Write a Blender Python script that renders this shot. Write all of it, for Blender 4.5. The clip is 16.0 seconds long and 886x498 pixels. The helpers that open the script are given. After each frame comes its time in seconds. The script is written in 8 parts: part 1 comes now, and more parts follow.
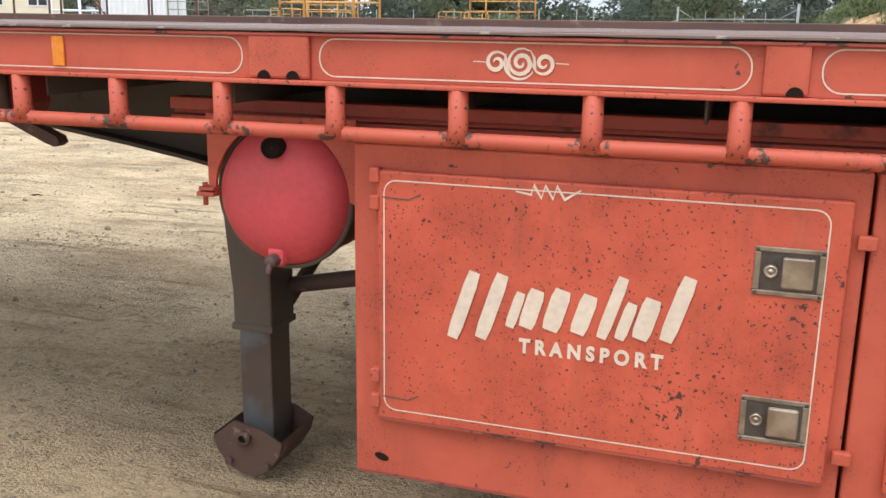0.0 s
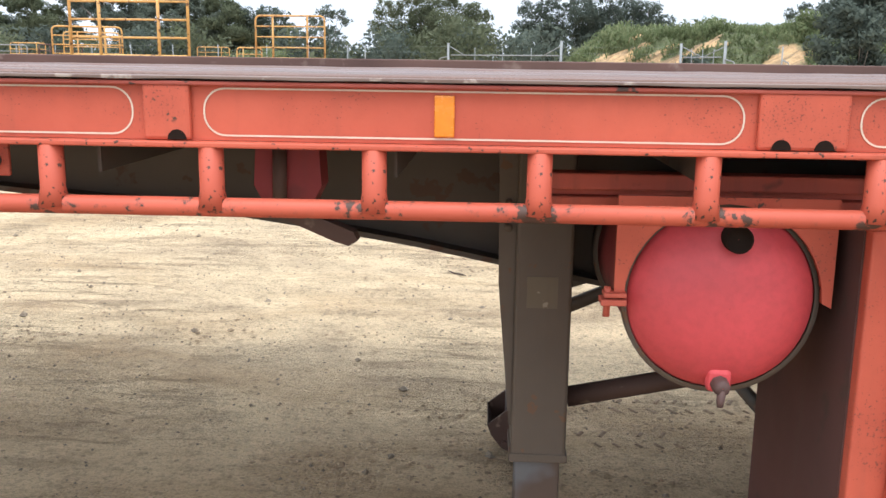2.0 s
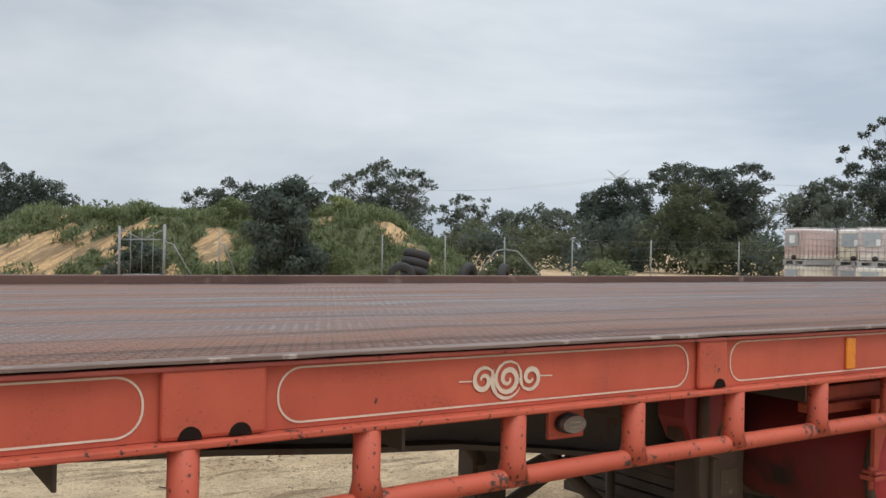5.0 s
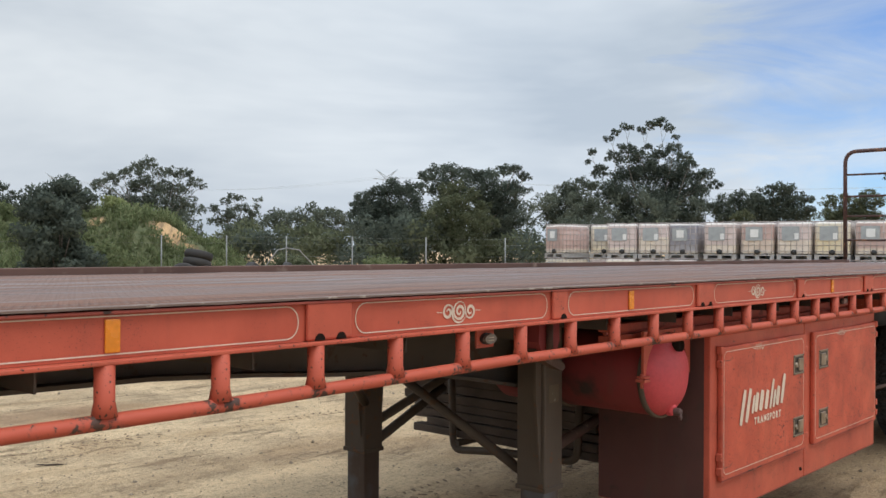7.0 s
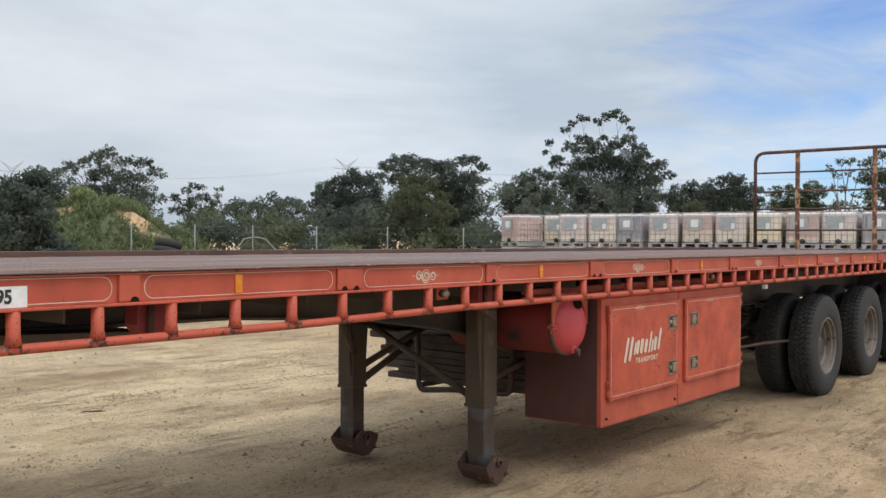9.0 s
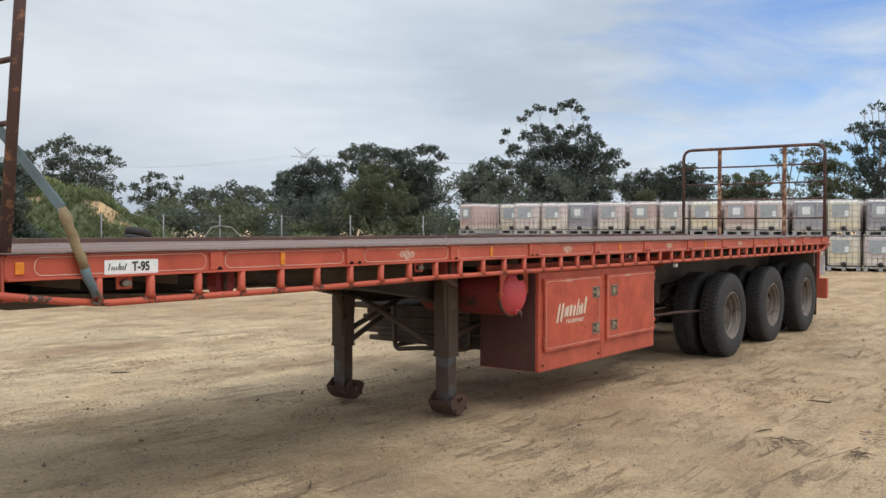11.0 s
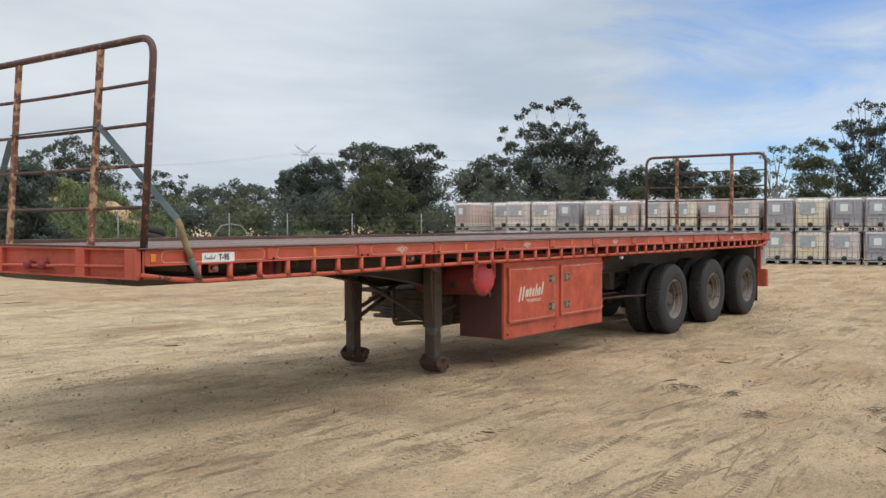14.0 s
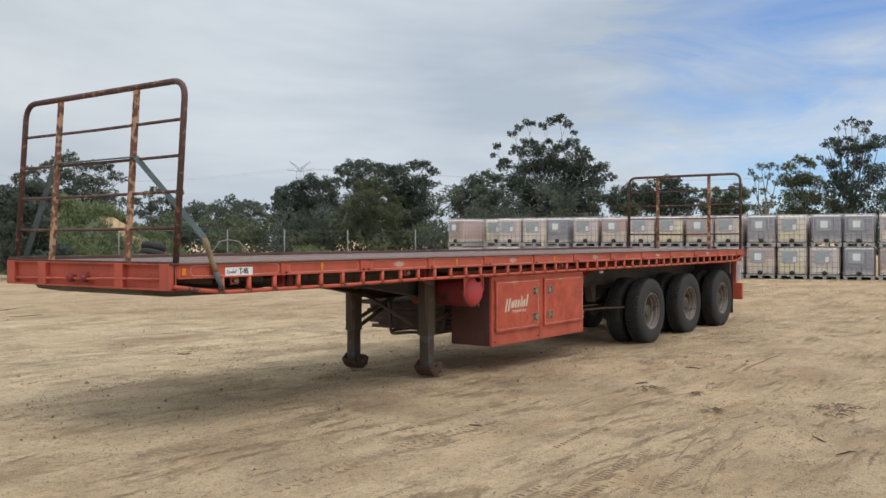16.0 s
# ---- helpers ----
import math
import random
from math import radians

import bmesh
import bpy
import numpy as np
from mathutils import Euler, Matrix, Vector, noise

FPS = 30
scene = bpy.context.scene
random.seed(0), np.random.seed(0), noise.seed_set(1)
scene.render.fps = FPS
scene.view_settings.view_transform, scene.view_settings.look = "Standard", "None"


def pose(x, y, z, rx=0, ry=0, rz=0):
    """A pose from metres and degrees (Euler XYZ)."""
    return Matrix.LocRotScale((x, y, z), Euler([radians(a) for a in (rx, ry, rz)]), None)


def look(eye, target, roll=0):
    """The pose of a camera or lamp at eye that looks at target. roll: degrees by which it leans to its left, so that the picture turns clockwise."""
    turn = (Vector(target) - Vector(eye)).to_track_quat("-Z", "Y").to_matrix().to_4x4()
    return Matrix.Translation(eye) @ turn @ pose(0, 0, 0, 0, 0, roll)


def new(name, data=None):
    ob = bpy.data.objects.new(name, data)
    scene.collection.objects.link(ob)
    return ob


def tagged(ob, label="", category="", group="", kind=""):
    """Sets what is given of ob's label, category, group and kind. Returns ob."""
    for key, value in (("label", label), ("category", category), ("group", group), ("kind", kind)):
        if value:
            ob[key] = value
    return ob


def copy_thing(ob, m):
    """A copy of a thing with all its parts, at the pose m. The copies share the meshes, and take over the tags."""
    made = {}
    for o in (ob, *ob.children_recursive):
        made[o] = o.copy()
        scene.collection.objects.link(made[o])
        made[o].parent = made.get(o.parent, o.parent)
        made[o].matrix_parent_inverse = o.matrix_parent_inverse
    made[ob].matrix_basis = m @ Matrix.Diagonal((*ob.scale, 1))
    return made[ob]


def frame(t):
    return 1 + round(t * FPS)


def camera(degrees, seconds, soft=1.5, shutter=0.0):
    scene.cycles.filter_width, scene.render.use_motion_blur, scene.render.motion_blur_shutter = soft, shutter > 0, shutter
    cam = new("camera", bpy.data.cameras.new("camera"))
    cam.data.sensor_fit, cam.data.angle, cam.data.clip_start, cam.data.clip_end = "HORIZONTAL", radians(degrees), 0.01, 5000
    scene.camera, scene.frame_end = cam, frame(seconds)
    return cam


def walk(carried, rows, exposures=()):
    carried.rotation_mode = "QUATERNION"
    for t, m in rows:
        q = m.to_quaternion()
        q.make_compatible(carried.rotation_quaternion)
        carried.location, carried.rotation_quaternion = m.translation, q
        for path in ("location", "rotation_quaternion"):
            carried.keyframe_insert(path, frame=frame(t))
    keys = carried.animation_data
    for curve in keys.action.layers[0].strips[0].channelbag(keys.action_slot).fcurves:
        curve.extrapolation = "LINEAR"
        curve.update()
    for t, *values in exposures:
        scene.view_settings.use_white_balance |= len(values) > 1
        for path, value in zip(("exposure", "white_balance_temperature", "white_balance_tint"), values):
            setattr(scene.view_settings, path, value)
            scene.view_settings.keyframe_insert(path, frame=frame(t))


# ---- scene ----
cam = camera(51.1, 16.0)
EXPOSURES = [(0.0, 0.86, 6350, 11), (0.5, 1.06, 6250, 11.5), (1.0, 1.12, 6150, 12), (1.5, 1.17, 6150, 12), (2.0, 1.16, 6250, 11.5), (2.5, 0.63, 6450, 10.5), (3.0, 0.24, 6500, 10), (3.7, 0.19, 6500, 10), (5.8, 0.26, 6500, 10), (9.0, 0.29, 6500, 10), (12.5, 0.27, 6500, 10), (13.5, 0.26, 6500, 10), (14.0, 0.24, 6500, 10), (14.5, 0.12, 6500, 10), (15.0, 0.13, 6500, 10), (16.0, 0.12, 6500, 10)]     # seconds, stops, kelvin, tint
PATH = [
    (0, (5.84, -1.951, 1.435), (5.231, -0.107, 0.959), 0.8),
    (0.5, (5.429, -1.85, 1.452), (4.856, 0.01, 0.99), 0.7),
    (1, (5.025, -1.721, 1.477), (4.528, 0.164, 1.03), 0.7),
    (1.5, (4.624, -1.736, 1.467), (4.292, 0.188, 1.035), 0.7),
    (2, (4.252, -1.647, 1.448), (4.16, 0.311, 1.049), 0.8),
    (2.5, (3.861, -1.597, 1.499), (4.034, 0.374, 1.205), 0.8),
    (3, (3.511, -1.575, 1.543), (3.939, 0.371, 1.37), 0.8),
    (3.5, (3.137, -1.444, 1.562), (3.785, 0.446, 1.479), 0.8),
    (3.7, (2.977, -1.4, 1.563), (3.693, 0.467, 1.507), 0.8),
    (5.8, (1.749, -1.28, 1.584), (3.052, 0.237, 1.59), 1.0),
    (6, (1.648, -1.383, 1.565), (2.99, 0.1, 1.573), 0.8),
    (6.5, (1.351, -1.64, 1.547), (2.764, -0.224, 1.555), 0.4),
    (7, (0.994, -1.875, 1.539), (2.481, -0.537, 1.543), 0.3),
    (7.5, (0.675, -2.165, 1.503), (2.195, -0.865, 1.504), 0.3),
    (8, (0.34, -2.431, 1.508), (1.867, -1.14, 1.504), 0.3),
    (8.5, (-0.014, -2.673, 1.53), (1.521, -1.39, 1.517), 0.4),
    (9, (-0.317, -2.965, 1.528), (1.227, -1.694, 1.509), 0.3),
    (9.5, (-0.687, -3.207, 1.514), (0.875, -1.959, 1.486), 0.3),
    (12, (-2.397, -4.507, 1.546), (-0.791, -3.316, 1.499), 0.0),
    (12.5, (-2.72, -4.777, 1.558), (-1.115, -3.584, 1.51), -0.0),
    (13, (-2.972, -5.041, 1.578), (-1.369, -3.845, 1.528), -0.1),
    (13.5, (-3.288, -5.255, 1.58), (-1.687, -4.057, 1.528), -0.1),
    (14, (-3.513, -5.475, 1.578), (-1.914, -4.276, 1.525), -0.1),
    (14.5, (-3.748, -5.652, 1.603), (-2.151, -4.45, 1.549), -0.1),
    (15, (-3.991, -5.782, 1.6), (-2.394, -4.581, 1.545), -0.1),
    (15.5, (-4.15, -5.913, 1.607), (-2.547, -4.719, 1.564), -0.0),
    (16, (-4.301, -6.078, 1.602), (-2.693, -4.889, 1.582), -0.1),
]
walk(cam, [(t, look(eye, target, roll)) for t, eye, target, roll in PATH], EXPOSURES)

# ---- world, sun ----
SUN_AZ, SUN_EL = -95.0, 66.0          # direction the light comes from: degrees from +x towards +y, and height
world = bpy.data.worlds.new("overcast_sky")
scene.world = world
world.use_nodes = True
wn, wl = world.node_tree.nodes, world.node_tree.links
wn.clear()


def wnode(kind, **values):
    n = wn.new(kind)
    for k, v in values.items():
        n.inputs[k].default_value = v
    return n


w_out = wn.new("ShaderNodeOutputWorld")
w_bg = wnode("ShaderNodeBackground", Strength=1.0)
sky = wn.new("ShaderNodeTexSky")
sky.sky_type, sky.sun_disc = "NISHITA", False
sky.sun_elevation, sky.sun_rotation = radians(SUN_EL), radians(90 - SUN_AZ)
sky.air_density, sky.dust_density, sky.ozone_density = 1.0, 0.1, 3.0
sky_dim = wn.new("ShaderNodeVectorMath")
sky_dim.operation = "MULTIPLY"
sky_dim.inputs[1].default_value = (0.066, 0.090, 0.125)
wl.new(sky.outputs[0], sky_dim.inputs[0])
w_co = wn.new("ShaderNodeTexCoord")
w_map = wn.new("ShaderNodeMapping")
w_map.inputs["Scale"].default_value = (1.0, 1.0, 3.8)
wl.new(w_co.outputs["Generated"], w_map.inputs[0])
cl_big = wnode("ShaderNodeTexNoise", Scale=1.6, Detail=5.0, Roughness=0.55, Distortion=0.3)
cl_small = wnode("ShaderNodeTexNoise", Scale=3.4, Detail=7.0, Roughness=0.6, Distortion=0.8)
wl.new(w_map.outputs[0], cl_big.inputs["Vector"])
wl.new(w_map.outputs[0], cl_small.inputs["Vector"])
# the sky breaks open towards one quarter of the compass
open_dir = wn.new("ShaderNodeVectorMath")
open_dir.operation = "DOT_PRODUCT"
open_dir.inputs[1].default_value = Vector((0.957, 0.235, 0.17)).normalized()
wl.new(w_co.outputs["Generated"], open_dir.inputs[0])
open_ramp = wnode("ShaderNodeMapRange")
for k, v in (("From Min", 0.95), ("From Max", 0.998), ("To Min", 0.0), ("To Max", 0.34)):
    open_ramp.inputs[k].default_value = v
wl.new(open_dir.outputs["Value"], open_ramp.inputs[0])
cover = wn.new("ShaderNodeMath")
cover.operation = "ADD"
wl.new(cl_small.outputs[0], cover.inputs[0])
wl.new(open_ramp.outputs[0], cover.inputs[1])
gap = wnode("ShaderNodeMapRange")
for k, v in (("From Min", 0.66), ("From Max", 1.0), ("To Min", 0.0), ("To Max", 0.85)):
    gap.inputs[k].default_value = v
wl.new(cover.outputs[0], gap.inputs[0])
cloud_ramp = wn.new("ShaderNodeValToRGB")
cloud_ramp.color_ramp.elements[0].position, cloud_ramp.color_ramp.elements[0].color = 0.34, (0.41, 0.478, 0.56, 1)
cloud_ramp.color_ramp.elements[1].position, cloud_ramp.color_ramp.elements[1].color = 0.68, (0.705, 0.758, 0.805, 1)
wl.new(cl_big.outputs[0], cloud_ramp.inputs[0])
w_mix = wn.new("ShaderNodeMix")
w_mix.data_type = "RGBA"
wl.new(gap.outputs[0], w_mix.inputs["Factor"])
# thin cloud is brighter overhead than towards the horizon
up = wn.new("ShaderNodeSeparateXYZ")
wl.new(w_co.outputs["Generated"], up.inputs[0])
zenith = wnode("ShaderNodeMapRange")
for k, v in (("From Min", 0.3), ("From Max", 1.0), ("To Min", 1.0), ("To Max", 2.35)):
    zenith.inputs[k].default_value = v
wl.new(up.outputs["Z"], zenith.inputs[0])
cloud_lit = wn.new("ShaderNodeVectorMath")
cloud_lit.operation = "SCALE"
wl.new(cloud_ramp.outputs[0], cloud_lit.inputs[0])
# heavier cloud over the mound, thinner towards the totes
sky_scale = zenith.outputs[0]
# last entry: unseen sky behind the camera, brightened to lift the trailer's near side
for toward, lo, hi, a, b in (((0.09, 0.99, 0.1), 0.70, 0.99, 1.0, 0.83), ((0.86, 0.50, 0.1), 0.90, 0.99, 1.0, 1.01), ((-0.2, -0.95, 0.3), 0.2, 0.95, 1.0, 1.2)):
    facing = wn.new("ShaderNodeVectorMath")
    facing.operation = "DOT_PRODUCT"
    facing.inputs[1].default_value = Vector(toward).normalized()
    wl.new(w_co.outputs["Generated"], facing.inputs[0])
    thick = wnode("ShaderNodeMapRange")
    for k, v in (("From Min", lo), ("From Max", hi), ("To Min", a), ("To Max", b)):
        thick.inputs[k].default_value = v
    wl.new(facing.outputs["Value"], thick.inputs[0])
    both_scales = wn.new("ShaderNodeMath")
    both_scales.operation = "MULTIPLY"
    wl.new(sky_scale, both_scales.inputs[0])
    wl.new(thick.outputs[0], both_scales.inputs[1])
    sky_scale = both_scales.outputs[0]
wl.new(sky_scale, cloud_lit.inputs["Scale"])
wl.new(cloud_lit.outputs[0], w_mix.inputs["A"])
wl.new(sky_dim.outputs[0], w_mix.inputs["B"])
wl.new(w_mix.outputs["Result"], w_bg.inputs[0])
wl.new(w_bg.outputs[0], w_out.inputs[0])

sun = new("sun", bpy.data.lights.new("sun", "SUN"))
sun.data.energy, sun.data.angle, sun.data.color = 0.85, radians(28), (1.0, 0.95, 0.87)
az, el = radians(SUN_AZ), radians(SUN_EL)
sun.matrix_world = look((20 * math.cos(az) * math.cos(el), 20 * math.sin(az) * math.cos(el), 20 * math.sin(el)), (0, 0, 0))


# ---- materials ----
def material(name):
    m = bpy.data.materials.new(name)
    m.use_nodes = True
    nt = m.node_tree
    return m, nt, nt.nodes["Principled BSDF"]


def add(nt, kind, links=(), **values):
    n = nt.nodes.new(kind)
    for k, v in values.items():
        n.inputs[k].default_value = v
    for socket, src in links:
        nt.links.new(src, n.inputs[socket])
    return n


def ramp(nt, src, lo, hi, a=0.0, b=1.0):
    n = add(nt, "ShaderNodeMapRange", [(0, src)])
    for k, v in (("From Min", lo), ("From Max", hi), ("To Min", a), ("To Max", b)):
        n.inputs[k].default_value = v
    return n.outputs[0]


def mix(nt, fac, a, b):
    n = nt.nodes.new("ShaderNodeMix")
    n.data_type = "RGBA"
    for key, v in (("Factor", fac), ("A", a), ("B", b)):
        if isinstance(v, (tuple, list)):
            n.inputs[key].default_value = (*v, 1)
        elif isinstance(v, float):
            n.inputs[key].default_value = v
        else:
            nt.links.new(v, n.inputs[key])
    return n.outputs["Result"]


def noise_of(nt, scale, detail=4.0, rough=0.55, stretch=None, distortion=0.0):
    co = nt.nodes.new("ShaderNodeTexCoord")
    src = co.outputs["Object"]
    if stretch:
        mp = nt.nodes.new("ShaderNodeMapping")
        mp.inputs["Scale"].default_value = stretch
        nt.links.new(src, mp.inputs[0])
        src = mp.outputs[0]
    return add(nt, "ShaderNodeTexNoise", [("Vector", src)], Scale=scale, Detail=detail, Roughness=rough, Distortion=distortion).outputs[0]


def bump(nt, bsdf, height, strength=0.3, distance=0.01):
    b = add(nt, "ShaderNodeBump", [("Height", height)], Strength=strength, Distance=distance)
    nt.links.new(b.outputs[0], bsdf.inputs["Normal"])


def worn(name, base, dark, chip, size=26.0, amount=0.66, rough=0.5, metal=0.0, grime=0.35, hard=0.03, speck=None, mottle=0.0):
    """Painted or bare metal: faded in large clouds, grimy in streaks, chipped to a second colour."""
    m, nt, b = material(name)
    fade = noise_of(nt, 1.7, 4)
    streak = noise_of(nt, 3.0, 5, 0.6, (4.0, 4.0, 0.5))
    col = mix(nt, ramp(nt, fade, 0.35, 0.7), base, dark)
    col = mix(nt, ramp(nt, streak, 0.55, 0.8, 0.0, grime), col, (0.09, 0.055, 0.04))
    if mottle:
        cloud, grain = noise_of(nt, 5.5, 6, 0.65), noise_of(nt, 210.0, 3, 0.6)
        col = mix(nt, ramp(nt, cloud, 0.45, 0.7, 0.0, mottle), col, tuple(x * 0.62 for x in dark))
        col = mix(nt, ramp(nt, cloud, 0.3, 0.45, mottle * 0.5, 0.0), col, tuple(min(1.0, x * 1.2 + 0.02) for x in base))
        fine_spots = add(nt, "ShaderNodeMath", [(0, cloud), (2, grain)])
        fine_spots.operation = "MULTIPLY_ADD"
        fine_spots.inputs[1].default_value = 0.55
        col = mix(nt, ramp(nt, fine_spots.outputs[0], 0.92, 0.98, 0.0, 0.8), col, (0.12, 0.04, 0.03))
    chips = noise_of(nt, size, 3, 0.6)
    area = noise_of(nt, 3.4, 3)
    both = nt.nodes.new("ShaderNodeMath")
    both.operation = "MULTIPLY_ADD"
    nt.links.new(area, both.inputs[0])
    both.inputs[1].default_value = 0.45
    nt.links.new(chips, both.inputs[2])
    fac = ramp(nt, both.outputs[0], amount + 0.22, amount + 0.22 + hard)
    col = mix(nt, fac, col, chip)
    if speck:
        cell, radius, share = speck
        co = nt.nodes.new("ShaderNodeTexCoord").outputs["Object"]
        warp = add(nt, "ShaderNodeTexNoise", [("Vector", co)], Scale=cell * 1.3, Detail=3.0)
        wob = nt.nodes.new("ShaderNodeVectorMath")
        wob.operation = "MULTIPLY_ADD"
        nt.links.new(warp.outputs["Color"], wob.inputs[0])
        wob.inputs[1].default_value = (1.6 / cell,) * 3
        nt.links.new(co, wob.inputs[2])
        vor = add(nt, "ShaderNodeTexVoronoi", [("Vector", wob.outputs[0])], Scale=cell)
        sep = add(nt, "ShaderNodeSeparateColor", [(0, vor.outputs["Color"])])
        spot = ramp(nt, vor.outputs["Distance"], radius * 0.7, radius, 1.0, 0.0)
        near = nt.nodes.new("ShaderNodeMath")
        near.operation = "MULTIPLY_ADD"
        nt.links.new(area, near.inputs[0])
        near.inputs[1].default_value = 1.3
        nt.links.new(sep.outputs[0], near.inputs[2])
        keep = ramp(nt, near.outputs[0], 1.65 - share * 1.0, 1.68 - share * 1.0)
        both2 = nt.nodes.new("ShaderNodeMath")
        both2.operation = "MULTIPLY"
        nt.links.new(spot, both2.inputs[0])
        nt.links.new(keep, both2.inputs[1])
        col = mix(nt, both2.outputs[0], col, chip)
    nt.links.new(col, b.inputs["Base Color"])
    nt.links.new(ramp(nt, fade, 0.3, 0.75, rough - 0.08, rough + 0.14), b.inputs["Roughness"])
    b.inputs["Metallic"].default_value = metal
    b.inputs["Specular IOR Level"].default_value = 0.3
    bump(nt, b, chips, 0.12, 0.004)
    return m


def plain(name, base, vary=0.18, rough=0.55, metal=0.0, size=6.0, strength=0.15, fine=60.0):
    m, nt, b = material(name)
    dark = tuple(c * (1 - vary) for c in base)
    light = tuple(min(1.0, c * (1 + vary)) for c in base)
    n1, n2 = noise_of(nt, size, 4), noise_of(nt, fine, 3)
    col = mix(nt, ramp(nt, n1, 0.3, 0.7), dark, light)
    col = mix(nt, ramp(nt, n2, 0.4, 0.75, 0.0, 0.35), col, tuple(c * 0.6 for c in base))
    nt.links.new(col, b.inputs["Base Color"])
    nt.links.new(ramp(nt, n1, 0.3, 0.7, max(0.05, rough - 0.1), min(1, rough + 0.1)), b.inputs["Roughness"])
    b.inputs["Metallic"].default_value = metal
    bump(nt, b, n2, strength, 0.004)
    return m


RED, RED_DARK, RUST = (0.535, 0.109, 0.062), (0.43, 0.081, 0.046), (0.085, 0.043, 0.03)


def rail_paint():
    """Red paint rubbed through where ropes were tied beside the stub posts."""
    m, nt, b = material("rope_rubbed_red")
    co = nt.nodes.new("ShaderNodeTexCoord").outputs["Object"]
    x = add(nt, "ShaderNodeSeparateXYZ", [(0, co)]).outputs["X"]
    cell = ramp(nt, x, 0.8105, 0.8105 + 0.2945, 0.0, 1.0)
    cell.node.clamp = False
    swing = nt.nodes.new("ShaderNodeMath")
    swing.operation = "PINGPONG"
    nt.links.new(cell, swing.inputs[0])
    swing.inputs[1].default_value = 0.5
    near = ramp(nt, swing.outputs[0], 0.06, 0.30, 1.0, 0.0)
    fade = noise_of(nt, 1.7, 4)
    chips, area = noise_of(nt, 42, 4, 0.65), noise_of(nt, 6.0, 3)
    total = add(nt, "ShaderNodeMath", [(0, area), (2, chips)])
    total.operation = "MULTIPLY_ADD"
    total.inputs[1].default_value = 0.5
    more = add(nt, "ShaderNodeMath", [(0, near), (2, total.outputs[0])])
    more.operation = "MULTIPLY_ADD"
    more.inputs[1].default_value = 0.165
    col = mix(nt, ramp(nt, fade, 0.35, 0.7), RED, RED_DARK)
    col = mix(nt, ramp(nt, more.outputs[0], 0.84, 0.92, 0.0, 0.55), col, (0.26, 0.075, 0.05))
    col = mix(nt, ramp(nt, more.outputs[0], 0.915, 0.945), col, (0.085, 0.045, 0.033))
    nt.links.new(col, b.inputs["Base Color"])
    b.inputs["Roughness"].default_value = 0.52
    b.inputs["Specular IOR Level"].default_value = 0.3
    bump(nt, b, chips, 0.15, 0.004)
    return m


M_RED = worn("red_paint", RED, RED_DARK, RUST, 24, 0.735, 0.48, grime=0.3, speck=(26.0, 0.2, 0.1), mottle=0.35)
M_DOOR = worn("red_paint_speckled", (0.56, 0.104, 0.055), (0.46, 0.078, 0.043), (0.085, 0.033, 0.024), 60, 0.68, 0.5, grime=0.4, speck=(100.0, 0.28, 0.46), mottle=0.6)
M_TUBE = worn("red_paint_scuffed", RED, RED_DARK, (0.078, 0.036, 0.025), 38, 0.665, 0.5, grime=0.5, speck=(95.0, 0.34, 0.3))
M_ROPE = rail_paint()
M_FRONT = worn("weathered_front_red", (0.52, 0.105, 0.062), (0.38, 0.08, 0.052), (0.14, 0.05, 0.036), 11, 0.63, 0.6, grime=0.6, hard=0.12)
M_SHADY_MUD = worn("muddy_shaded_red", (0.115, 0.045, 0.036), (0.078, 0.036, 0.03), (0.055, 0.037, 0.028), 8, 0.6, 0.75, 0.0, 0.6, 0.15)
# darker tank red: shade under the deck is put into it, besides dirt
M_SHADE_DIRT = worn("dirty_shaded_red", (0.27, 0.038, 0.038), (0.16, 0.033, 0.031), (0.05, 0.03, 0.026), 6, 0.6, 0.6, 0.0, 0.5, 0.2)
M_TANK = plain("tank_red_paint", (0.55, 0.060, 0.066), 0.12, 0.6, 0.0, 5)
M_STEEL = worn("grimy_steel", (0.12, 0.09, 0.066), (0.085, 0.064, 0.048), (0.13, 0.07, 0.04), 18, 0.62, 0.6, 0.0, 0.4)
M_STICKER = worn("faded_sticker", (0.15, 0.115, 0.075), (0.115, 0.088, 0.06), (0.24, 0.2, 0.15), 30, 0.6, 0.6, 0.0, 0.4)
M_BEAM = worn("chassis_grime", (0.108, 0.086, 0.068), (0.074, 0.06, 0.048), (0.085, 0.05, 0.035), 12, 0.62, 0.7)
M_SHINY = worn("worn_bare_steel", (0.110, 0.080, 0.064), (0.080, 0.052, 0.040), (0.125, 0.122, 0.125), 5, 0.53, 0.5, 0.25, 0.5, 0.16)
M_RUSTY = worn("rusty_pipe", (0.105, 0.056, 0.048), (0.066, 0.042, 0.040), (0.27, 0.135, 0.078), 19, 0.575, 0.65, 0.0, 0.4, 0.08)
M_LIP = worn("chafed_deck_edge", (0.20, 0.138, 0.112), (0.14, 0.09, 0.072), (0.34, 0.27, 0.225), 26, 0.62, 0.55, 0.1, 0.45, 0.08)
M_SEAM = worn("rusty_shaded_red", (0.36, 0.078, 0.052), (0.24, 0.055, 0.042), (0.06, 0.035, 0.028), 20, 0.62, 0.65, 0.0, 0.4)
M_RUSTFOOT = worn("rusty_foot", (0.095, 0.052, 0.038), (0.062, 0.036, 0.028), (0.2, 0.14, 0.1), 16, 0.62, 0.7, 0.0, 0.4, 0.1)
M_FARLIP = worn("rubbed_brown_steel", (0.15, 0.08, 0.062), (0.09, 0.05, 0.04), (0.24, 0.165, 0.13), 9, 0.64, 0.6, 0.0, 0.4, 0.12)
